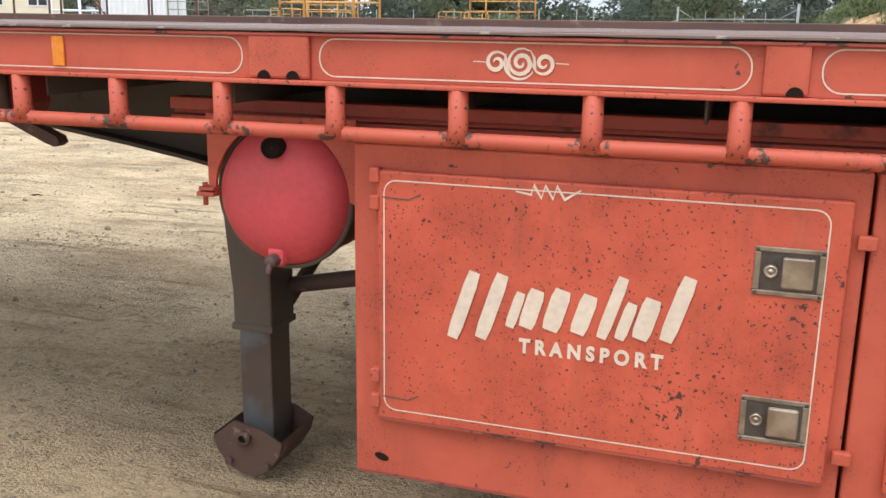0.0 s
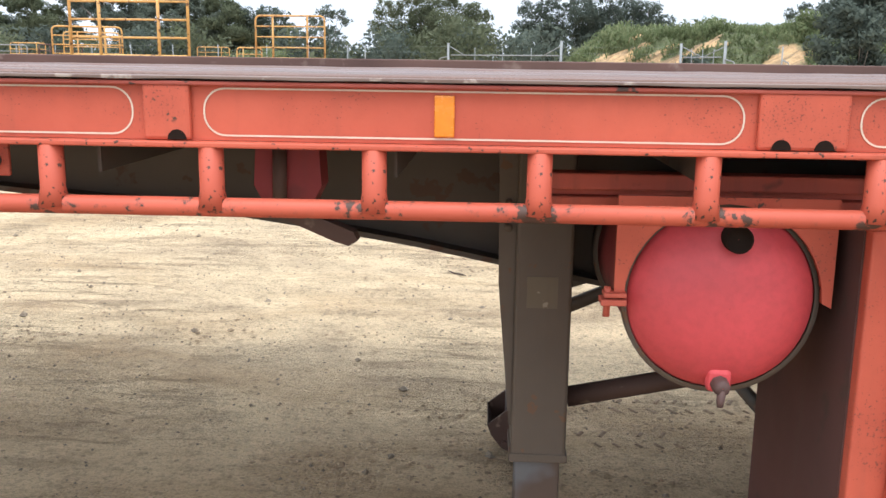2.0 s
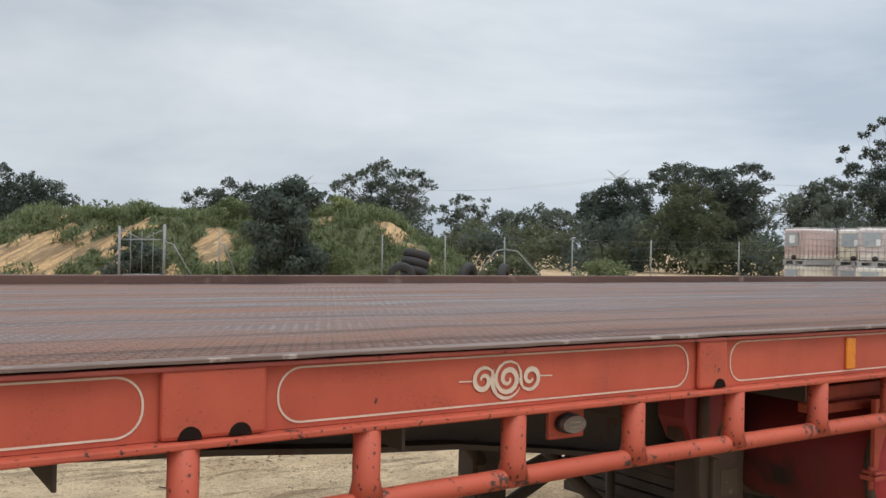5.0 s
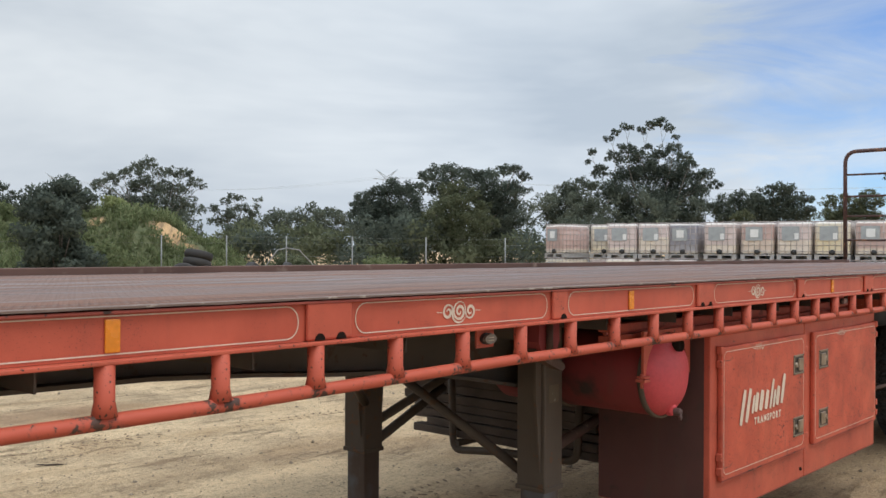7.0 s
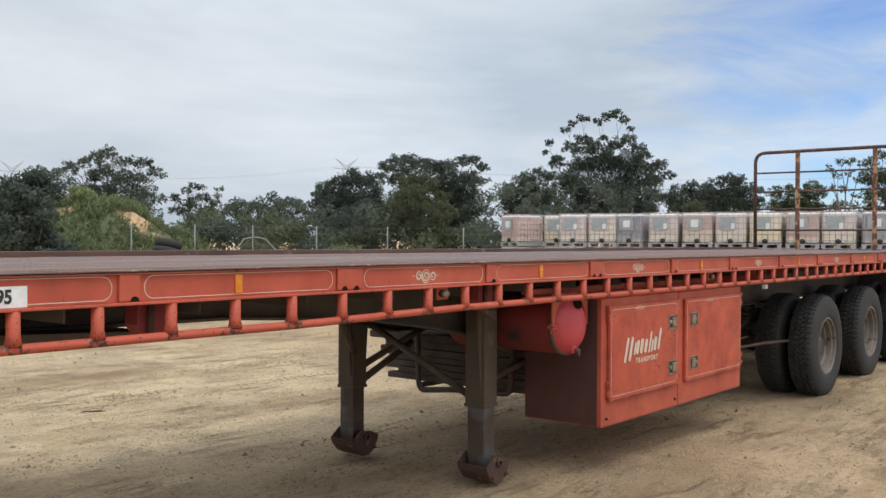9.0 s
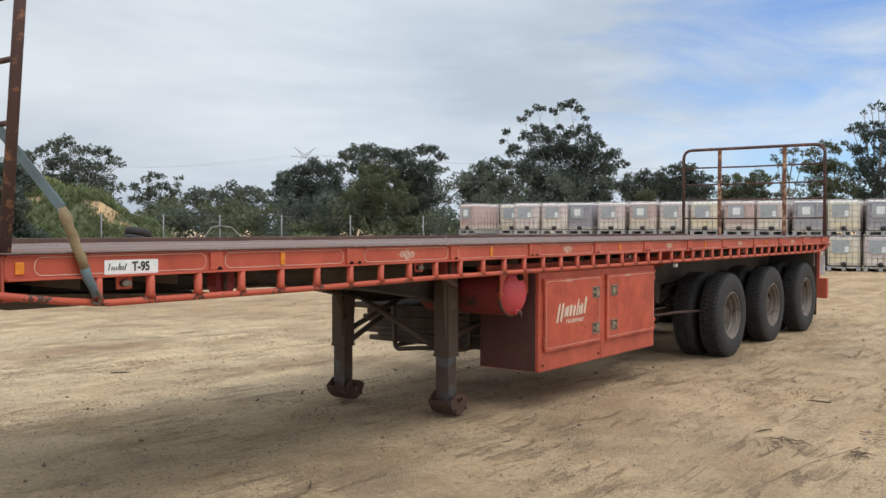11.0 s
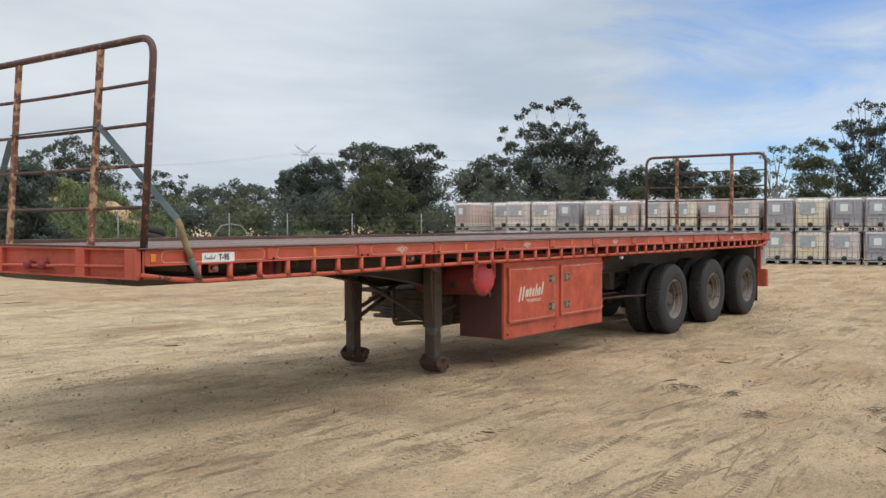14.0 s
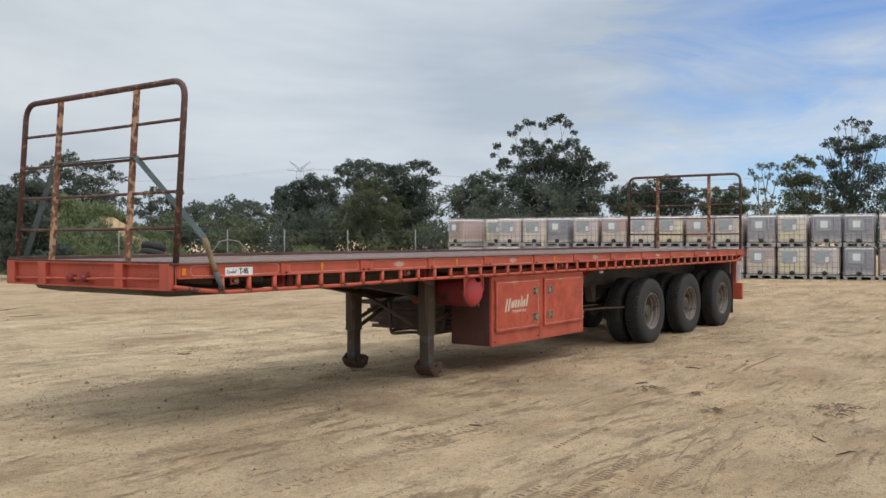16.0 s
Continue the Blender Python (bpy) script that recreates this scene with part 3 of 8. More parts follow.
def rounded(x0, x1, z0, z1, r, n=7):
    pts = []
    for cx, cz, a0 in ((x1 - r, z1 - r, 0), (x0 + r, z1 - r, 90), (x0 + r, z0 + r, 180), (x1 - r, z0 + r, 270)):
        pts += [(cx + r * math.cos(radians(a0 + 90 * k / n)), cz + r * math.sin(radians(a0 + 90 * k / n))) for k in range(n + 1)]
    return pts


def finish(bm, name, mat):
    bmesh.ops.recalc_face_normals(bm, faces=bm.faces)
    me = bpy.data.meshes.new(name)
    bm.to_mesh(me)
    bm.free()
    for m in mat if isinstance(mat, list) else [mat]:
        me.materials.append(m)
    return me


def part(name, bm, mat, parent, label=""):
    ob = new(name, finish(bm, name, mat))
    ob.parent = parent
    return tagged(ob, label)


def thing(name, label, category, group="", kind=""):
    return tagged(new(name), label, category, group, kind)


def solid(name, bm, mat, label, category, group="", kind=""):
    return tagged(new(name, finish(bm, name, mat)), label, category, group, kind)


def word(text, size, mat, name, parent, m, label="", bold=0.0):
    cu = bpy.data.curves.new(name, "FONT")
    cu.body, cu.size, cu.extrude, cu.offset = text, size, 0.0008, bold
    tmp = bpy.data.objects.new(name, cu)
    scene.collection.objects.link(tmp)
    me = bpy.data.meshes.new_from_object(tmp.evaluated_get(bpy.context.evaluated_depsgraph_get()))
    bpy.data.objects.remove(tmp)
    me.materials.clear()
    me.materials.append(mat)
    me.transform(m)
    ob = new(name, me)
    ob.parent = parent
    return tagged(ob, label)


# ---- ground ----
def ground_z(x, y):
    dip = 0.05 * math.exp(-((x - 9.4) / 1.1) ** 2 - (y / 6.0) ** 2)
    return rise(x) - dip + 0.022 * noise.noise((x * 0.35, y * 0.35, 0)) + 0.012 * noise.noise((x * 1.3, y * 1.3, 5)) - 0.012


def rise(x):
    """The yard climbs gently beyond the trailer's tail."""
    s = max(0.0, min(1.0, (x - 15.0) / 14.0))
    return 0.2 * s * s * (3 - 2 * s)


def build_ground():
    xs = np.concatenate([np.linspace(-1500, -60, 8), np.linspace(-50, -12, 12), np.linspace(-10, 26, 91), np.linspace(28, 110, 30), np.linspace(130, 1500, 10)])
    ys = np.concatenate([np.linspace(-1500, -60, 8), np.linspace(-50, -14, 10), np.linspace(-12, 14, 66), np.linspace(16, 90, 30), np.linspace(110, 1500, 10)])
    verts = [(x, y, ground_z(x, y) if abs(x) < 110 and abs(y) < 90 else rise(x)) for y in ys for x in xs]
    nx = len(xs)
    faces = [(j * nx + i, j * nx + i + 1, (j + 1) * nx + i + 1, (j + 1) * nx + i) for j in range(len(ys) - 1) for i in range(nx - 1)]
    me = bpy.data.meshes.new("ground")
    me.from_pydata(verts, [], faces)
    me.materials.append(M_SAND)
    for p in me.polygons:
        p.use_smooth = True
    tagged(new("ground", me), "pale sandy gravel yard with wheel tracks", "ground", kind="structure")


build_ground()


# ---- the flat-top trailer ----
DECK, X0, X1, WIDE = 1.42, 0.30, 13.9, 2.44     # deck height, ends, width
trailer = thing("flatbed_trailer", "long faded red flatbed semi trailer parked on landing legs on sand", "trailer")


def build_deck():
    bm = bmesh.new()
    n = 380
    last = None
    for k in range(n + 1):
        x = X0 + (X1 - X0) * k / n
        y = -0.020 + 0.0035 * noise.noise((x * 5.0, 1, 0)) + 0.002 * noise.noise((x * 21.0, 4, 0))
        lo, hi = DECK - 0.0098 + 0.0018 * noise.noise((x * 9.0, 2, 0)), DECK - 0.004 + 0.001 * noise.noise((x * 7.0, 3, 0))
        now = [bm.verts.new(p) for p in ((x, y, lo), (x, y, hi - 0.0012), (x, y + 0.002, hi), (x, 0.0125, DECK - 0.004), (x, 0.0125, lo))]
        if last:
            for i in range(5):
                bm.faces.new((last[i], last[(i + 1) % 5], now[(i + 1) % 5], now[i]))
        else:
            bm.faces.new(now)
        last = now
    bm.faces.new(last[::-1])
    part("edge_lip", bm, M_LIP, trailer, "rusty chafed deck edge")
    # plate sheets laid side by side
    n = 9
    for k in range(n):
        a, b = X0 + 0.03 + k * (X1 - X0 - 0.06) / n, X0 + 0.03 + (k + 1) * (X1 - X0 - 0.06) / n
        bm = bmesh.new()
        nx, ny = 10, 8
        top = [[bm.verts.new((a + (b - a) * i / nx, 0.012 + (WIDE - 0.06) * j / ny, DECK + 0.004 * noise.noise(((k * nx + i) * 0.6, j * 0.8, 3)) - 0.004)) for i in range(nx + 1)] for j in range(ny + 1)]
        low = [[bm.verts.new((v.co.x, v.co.y, v.co.z - 0.008)) for v in row] for row in (top[0], top[-1])]
        for j in range(ny):
            for i in range(nx):
                bm.faces.new((top[j][i], top[j][i + 1], top[j + 1][i + 1], top[j + 1][i])).smooth = True
        for i in range(nx):
            bm.faces.new((low[0][i], low[0][i + 1], top[0][i + 1], top[0][i]))
            bm.faces.new((top[-1][i], top[-1][i + 1], low[1][i + 1], low[1][i]))
        part("deck_plate", bm, M_DECK, trailer, "damp rusty chequer plate deck sheet")
    bm = bmesh.new()
    box(bm, X0, X1, WIDE - 0.05, WIDE - 0.005, DECK - 0.03, DECK + 0.03, 0.004)
    part("far_edge_lip", bm, M_FARLIP, trailer, "rusty raised steel lip")


SINGLE = [1.52, 3.68, 5.895, 8.075, 10.255, 12.435]
DOUBLE = [2.62, 4.795, 6.985, 9.165, 11.345, 13.52]
RAIL_LO, RAIL_HI = 1.29, 1.407


def scroll(bm, cx, cz, s, y):
    """A painted flourish: a big coil between two small ones on a fine line."""
    def coil(x, z, r0, r1, turns, start, way, w):
        n = 26
        pts, ws = [], []
        for k in range(n + 1):
            t = k / n
            a = start + way * turns * 2 * math.pi * t
            r = r0 + (r1 - r0) * t
            pts.append((x + r * math.cos(a), z + r * math.sin(a)))
            ws.append(w * (0.45 + 1.1 * math.sin(math.pi * t)))
        stroke(bm, pts, ws, y)
    coil(cx + 0.002 * s, cz, 0.032 * s, 0.004 * s, 1.9, 0.9, 1, 0.0062 * s)
    coil(cx, cz, 0.035 * s, 0.033 * s, 0.5, 2.6, 1, 0.004 * s)
    coil(cx - 0.052 * s, cz, 0.025 * s, 0.005 * s, 1.45, 0.2, 1, 0.006 * s)
    coil(cx + 0.052 * s, cz, 0.025 * s, 0.005 * s, 1.45, math.pi, 1, 0.006 * s)
    for a, b in ((-0.104, -0.076), (0.076, 0.104)):
        stroke(bm, [(cx + a * s, cz + 0.001), (cx + b * s, cz)], 0.0022 * s, y)
    # short tails that tie the coils together
    stroke(bm, [(cx - 0.036 * s, cz + 0.020 * s), (cx - 0.030 * s, cz + 0.004 * s), (cx - 0.027 * s, cz - 0.016 * s), (cx - 0.018 * s, cz - 0.029 * s)], [0.0015 * s, 0.0055 * s, 0.0055 * s, 0.0015 * s], y)
    stroke(bm, [(cx + 0.036 * s, cz - 0.020 * s), (cx + 0.032 * s, cz - 0.004 * s), (cx + 0.030 * s, cz + 0.012 * s), (cx + 0.022 * s, cz + 0.026 * s)], [0.0015 * s, 0.0055 * s, 0.0055 * s, 0.0015 * s], y)


def build_side_rail():
    # web set back between two flanges
    bm = bmesh.new()
    box(bm, X0 + 0.06, X1, 0.0, 0.012, RAIL_LO + 0.012, RAIL_HI - 0.001)
    rail = part("side_rail", bm, M_RED, trailer, "faded red side rail with cream pinstripes")
    bm = bmesh.new()
    box(bm, X0 + 0.06, X1, -0.026, 0.04, RAIL_LO, RAIL_LO + 0.011, 0.003)
    part("lower_flange", bm, M_TUBE, rail, "chipped lower flange")
    bm = bmesh.new()
    # darker red here holds the shade under the lip as well as rust
    box(bm, X0 + 0.06, X1, -0.0165, 0.04, RAIL_HI - 0.008, RAIL_HI - 0.0005, 0.002)
    part("upper_flange", bm, M_SEAM, rail, "rusty seam under the deck edge, its red darkened for shade too")
    for xs, half, holes in ((SINGLE, 0.043, (0.0,)), (DOUBLE, 0.078, (-0.037, 0.037))):
        for x in xs:
            bm = bmesh.new()
            box(bm, x - half, x + half, -0.014, -0.0005, RAIL_LO + 0.0115, RAIL_HI - 0.003, 0.007)
            part("stake_pocket", bm, M_RED, rail)
            for dx in holes:
                if abs(half - 0.043) < 1e-6:
                    dx = 0.018
                bm = bmesh.new()
                out = [(x + dx + 0.017 * math.cos(math.pi * k / 12), RAIL_LO + 0.0135 + 0.018 * math.sin(math.pi * k / 12)) for k in range(13)]
                extrude_outline(bm, out, -0.0158, -0.012)
                part("drain_hole", bm, M_HOLE, rail, "dark half-round drain hole")
    # painted panels between the pockets
    stops = sorted([(x, 0.043) for x in SINGLE] + [(x, 0.078) for x in DOUBLE])
    left = 0.475
    z0, z1 = RAIL_LO + 0.021, RAIL_HI - 0.013
    for k, (x, half) in enumerate(stops + [(X1, 0.0)]):
        a, b = left + 0.022, x - half - 0.022
        left = x + half
        if b - a < 0.25:
            continue
        bm = bmesh.new()
        stroke(bm, rounded(a, b, z0, z1, (z1 - z0) * 0.46), 0.0032, 0.0, True)
        part("pinstripe", bm, M_LINE, rail, "cream pinstripe loop")
        mid = (a + b) / 2
        if k in (2, 4, 6, 8, 10):
            bm = bmesh.new()
            scroll(bm, mid - (0.016 if k == 2 else 0.0), (z0 + z1) / 2, 1.0, 0.0)
            part("scrollwork", bm, M_LINE, rail, "cream painted scrollwork")
        elif k in (1, 3, 5, 7, 9):
            bm = bmesh.new()
            box(bm, mid - 0.064, mid - 0.028, -0.007, -0.0005, z0 + 0.003, z1 - 0.006, 0.003)
            part("reflector", bm, M_AMBER, rail, "amber side reflector")
    # rope rail below
    zt, r = 1.185, 0.0178
    first, step = 3.461 - 9 * 0.2945, 0.2945
    bm = bmesh.new()
    tube(bm, [(X0 + 0.02, -0.004, 1.232), (0.62, -0.004, 1.19), (0.86, -0.004, zt - 0.018), (2.3, -0.004, zt - 0.018), (3.4, -0.004, zt - 0.004), (4.4, -0.004, zt - 0.003), (X1 - 0.75, -0.004, zt), (X1 - 0.45, -0.004, zt + 0.015), (X1 - 0.02, -0.004, RAIL_LO)], r, 14)
    rope = part("rope_rail", bm, M_ROPE, trailer, "scuffed red round rope rail")
    stub = None
    for k in range(44):
        x = first + k * step
        if x > X1 - 0.55:
            break
        if stub is None:
            bm = bmesh.new()
            tube(bm, [(0, -0.004, zt - 0.006), (0, -0.004, zt + 0.026), (0, -0.004, RAIL_LO + 0.001)], [0.029, 0.0225, 0.0225], 16)
            stub = part("stub_post", bm, M_TUBE, rope)
            stub.location.x = x
        else:
            o = new("stub_post", stub.data)
            o.parent = rope
            o.location.x = x
    # the far side's rail, seen from below only
    bm = bmesh.new()
    box(bm, X0 + 0.06, X1, WIDE - 0.045, WIDE - 0.02, DECK - 0.13, DECK - 0.031, 0.003)
    tube(bm, [(X0 + 0.3, WIDE - 0.03, DECK - 0.22), (X1 - 0.3, WIDE - 0.03, DECK - 0.22)], r, 10)
    for k in range(44):
        x = first + k * step
        if x < X1 - 0.5:
            tube(bm, [(x, WIDE - 0.03, DECK - 0.22), (x, WIDE - 0.03, DECK - 0.13)], 0.02, 8)
    part("far_side_rail", bm, M_TUBE, trailer)


def build_front_beam():
    """The front end: a deep channel with uprights, a pipe across and an air coupling."""
    zl, zr = DECK - 0.005, DECK - 0.006
    bm = bmesh.new()
    for y0, y1, x0, x1, a, b in ((0.0, WIDE, X0 + 0.03, X0 + 0.042, 0.0, 0.215), (0.0, WIDE, X0 - 0.01, X0 + 0.1, 0.203, 0.215), (0.0, WIDE, X0 - 0.01, X0 + 0.1, 0.0, 0.012)):
        vs = [bm.verts.new((x, y, (zr if y < 1 else zl) - d)) for x in (x0, x1) for y in (y0, y1) for d in (a, b)]
        for q in ((0, 1, 3, 2), (4, 6, 7, 5), (0, 4, 5, 1), (2, 3, 7, 6), (0, 2, 6, 4), (1, 5, 7, 3)):
            bm.faces.new([vs[i] for i in q])
    beam = part("front_beam", bm, M_FRONT, trailer, "red front cross beam")
    for y0, y1 in ((0.0, 0.13), (0.62, 0.74), (1.78, 1.9), (2.31, 2.44)):
        bm = bmesh.new()
        z = DECK
        box(bm, X0 - 0.014, X0 + 0.06, y0, y1, z - 0.222, z - 0.004, 0.006)
        part("upright", bm, M_FRONT, beam)
    bm = bmesh.new()
    tube(bm, [(X0 + 0.01, 0.12, 1.29), (X0 - 0.01, 0.9, 1.28), (X0 - 0.01, 1.1, 1.272), (X0 - 0.005, 1.5, 1.268), (X0 + 0.01, 2.4, 1.255)], 0.012, 10)
    part("air_line", bm, M_FRONT, beam)
    bm = bmesh.new()
    box(bm, X0 - 0.012, X0 + 0.03, 0.005, WIDE - 0.005, DECK - 0.0035, DECK + 0.009, 0.003)
    part("front_lip", bm, M_RUSTFOOT, beam, "rusty lip along the front of the deck")
    for y in (1.16, 1.36):
        bm = bmesh.new()
        lathe(bm, [(0.001, 0), (0.03, 0), (0.036, 0.012), (0.036, 0.05), (0.022, 0.058), (0.02, 0.09), (0.001, 0.09)], (0, 0, 0), 16)
        bmesh.ops.rotate(bm, verts=bm.verts, matrix=Matrix.Rotation(radians(-90), 3, "Z"))
        bmesh.ops.translate(bm, verts=bm.verts, vec=(X0 - 0.05, y, 1.275))
        part("air_coupling", bm, M_SHADE_DIRT, beam, "dirty red air hose coupling")
    bm = bmesh.new()
    box(bm, X0 + 0.105, X0 + 0.148, -0.008, -0.001, 1.318, 1.375, 0.004)
    part("reflector", bm, M_AMBER, beam, "small amber corner lamp")


def headboard(x_low, x_top, z_low, z_top, ys, rails):
    """A bent-pipe frame with two inner uprights and four cross rails."""
    def at(y, z):
        return Vector((x_low + (x_top - x_low) * (z - z_low) / (z_top - z_low), y, z))
    a, b = ys[0], ys[-1]
    bm = bmesh.new()
    pts = [at(a, z_low)] + bend(at(a, z_low), at(a, z_top), at(b, z_top), 0.16) + bend(at(a, z_top), at(b, z_top), at(b, z_low), 0.16) + [at(b, z_low)]
    tube(bm, pts, 0.026, 14)
    board = part("headboard", bm, M_RUSTY, trailer, "rusty bent pipe headboard frame")
    for y in ys[1:-1]:
        bm = bmesh.new()
        c0, c1 = at(y, z_low), at(y, z_top - 0.024)
        vs = [bm.verts.new(c + Vector((dx, dy, 0))) for c in (c0, c1) for dx, dy in ((-0.014, -0.03), (0.014, -0.03), (0.014, 0.03), (-0.014, 0.03))]
        for q in ((0, 1, 5, 4), (1, 2, 6, 5), (2, 3, 7, 6), (3, 0, 4, 7), (3, 2, 1, 0), (4, 5, 6, 7)):
            bm.faces.new([vs[i] for i in q])
        part("upright", bm, M_PEEL, board)
    for z in rails:
        bm = bmesh.new()
        tube(bm, [at(a + 0.02, z), at((a + b) / 2, z - 0.006), at(b - 0.02, z)], 0.0135, 10)
        part("cross_rail", bm, M_RUSTY, board)
    return board


def build_strap():
    bm = bmesh.new()
    a, b, c = Vector((0.425, 0.62, 2.30)), Vector((0.62, -0.02, 1.62)), Vector((0.78, -0.035, 1.20))
    for p, q, w in ((a, b, 0.019),):
        s = (q - p).cross(Vector((-0.75, -0.65, 0))).normalized() * w
        n = Vector((0.004, -0.004, 0))
        vs = [bm.verts.new(v) for v in (p - s - n, p + s - n, q + s - n, q - s - n, p - s + n, p + s + n, q + s + n, q - s + n)]
        for f in ((0, 1, 2, 3), (7, 6, 5, 4), (0, 4, 5, 1), (1, 5, 6, 2), (2, 6, 7, 3), (3, 7, 4, 0)):
            bm.faces.new([vs[i] for i in f])
    strap = solid("tie_down_strap", bm, M_STRAP, "grey webbing tie-down strap pulled over the headboard", "strap", "straps on the headboard")
    bm = bmesh.new()
    pts = [b.lerp(c, t) + Vector((0.003 * math.sin(t * 23), 0.003 * math.cos(t * 17), 0)) for t in [k / 9 for k in range(10)]]
    tube(bm, pts[:7], [0.020, 0.029, 0.022, 0.026, 0.022, 0.025, 0.022], 9)
    part("strap_tail", bm, M_ROLL, strap, "dirty brown knotted strap tail")
    bm = bmesh.new()
    tube(bm, pts[6:], [0.024, 0.024, 0.021, 0.013], 9)
    part("strap_end", bm, M_STRAP, strap, "dark green-grey strap end")
    bm = bmesh.new()
    tube(bm, [(0.775, -0.05, 1.24), (0.80, -0.05, 1.20), (0.79, -0.04, 1.165), (0.765, -0.03, 1.175)], 0.008, 8)
    part("hook", bm, M_STEEL, strap, "steel hook on the rope rail")
    bm = bmesh.new()
    box(bm, 0.412, 0.45, 0.66, 1.86, 2.299, 2.308, 0.002)
    part("strap_run", bm, M_STRAP, strap, "grey webbing along the cross rail")
    # the other end goes down at the far side
    bm = bmesh.new()
    p, q = Vector((0.425, 1.86, 2.27)), Vector((0.5, 2.53, 1.36))
    s, n = (q - p).cross(Vector((-0.75, -0.65, 0))).normalized() * 0.022, Vector((0.004, -0.004, 0))
    vs = [bm.verts.new(v) for v in (p - s - n, p + s - n, q + s - n, q - s - n, p - s + n, p + s + n, q + s + n, q - s + n)]
    for f in ((0, 1, 2, 3), (7, 6, 5, 4), (0, 4, 5, 1), (1, 5, 6, 2), (2, 6, 7, 3), (3, 7, 4, 0)):
        bm.faces.new([vs[i] for i in f])
    solid("tie_down_strap", bm, M_STRAP, "grey webbing tie-down strap on the far side of the headboard", "strap", "straps on the headboard")


def build_chassis():
    out = [(0.9, 1.30), (X1 - 0.1, 1.30), (X1 - 0.1, 0.92), (4.75, 0.86), (4.28, 0.950), (4.07, 0.991), (3.84, 1.028), (3.53, 1.072), (3.25, 1.090), (2.9, 1.122), (2.5, 1.148), (0.9, 1.17)]
    for y in (0.75, 1.70):
        bm = bmesh.new()
        extrude_outline(bm, out, y, y + 0.012)
        beam = part("chassis_beam", bm, M_BEAM, trailer, "grimy deep steel chassis beam")
        bm = bmesh.new()
        low = out[2:]
        for (ax, az), (bx, bz) in zip(low, low[1:]):
            vs = [bm.verts.new((x, yy, z + dz)) for x, z in ((ax, az), (bx, bz)) for yy in (y - 0.065, y + 0.075) for dz in (-0.014, 0.0)]
            for q in ((0, 1, 3, 2), (4, 6, 7, 5), (0, 4, 5, 1), (2, 3, 7, 6), (0, 2, 6, 4), (1, 5, 7, 3)):
                bm.faces.new([vs[i] for i in q])
        part("bottom_flange", bm, M_BEAM, beam)
    for k in range(24):
        x = 0.75 + k * 0.555
        bm = bmesh.new()
        box(bm, x, x + 0.045, 0.05, WIDE - 0.05, 1.30, 1.365)
        box(bm, x, x + 0.006, 0.05, WIDE - 0.05, 1.235, 1.30)
        part("cross_member", bm, M_BEAM, trailer)
    # triangular red outriggers
    for x in (7.6, 8.4):
        bm = bmesh.new()
        pts = [(0.045, 1.28), (0.72, 1.28), (0.72, 1.08), (0.6, 1.06), (0.05, 1.25)]
        a = [bm.verts.new((x, y, z)) for y, z in pts]
        b = [bm.verts.new((x + 0.012, y, z)) for y, z in pts]
        bm.faces.new(a)
        bm.faces.new(b[::-1])
        for k in range(len(a)):
            bm.faces.new((a[k], b[k], b[(k + 1) % len(a)], a[(k + 1) % len(a)]))
        part("outrigger", bm, M_RED, trailer)
    # bracket behind the rope rail, near the front: a red winch pocket hanging below
    bm = bmesh.new()
    extrude_outline(bm, [(3.80, 1.175), (3.90, 1.14), (3.985, 1.106), (3.993, 1.088), (3.975, 1.077), (3.945, 1.086), (3.80, 1.148)], 0.18, 0.22)
    part("support_arm", bm, M_RUSTFOOT, trailer, "brown support arm")
    for x in (1.72, 3.855):
        bm = bmesh.new()
        extrude_outline(bm, [(x - 0.06, 1.288), (x + 0.065, 1.288), (x + 0.07, 1.20), (x + 0.04, 1.145), (x - 0.035, 1.145), (x - 0.065, 1.20)], 0.16, 0.24)
        # shade behind the rail is put into the bracket's dark red
        br = part("hanger_bracket", bm, M_SHADE_DIRT, trailer, "red hanging bracket")
        bm = bmesh.new()
        tube(bm, [(x - 0.01, 0.15, 1.28), (x - 0.012, 0.15, 1.15)], 0.014, 10)
        part("bracket_rod", bm, M_RUSTFOOT, br, "rusty rod")
    # skid plate round the coupling pin
    bm = bmesh.new()
    extrude_outline(bm, [(0.34, 1.2), (0.38, 1.16), (0.62, 1.122), (1.9, 1.115), (1.9, 1.14), (0.6, 1.2)], 0.45, 2.05)
    part("skid_plate", bm, M_BEAM, trailer, "greasy black coupling skid plate")


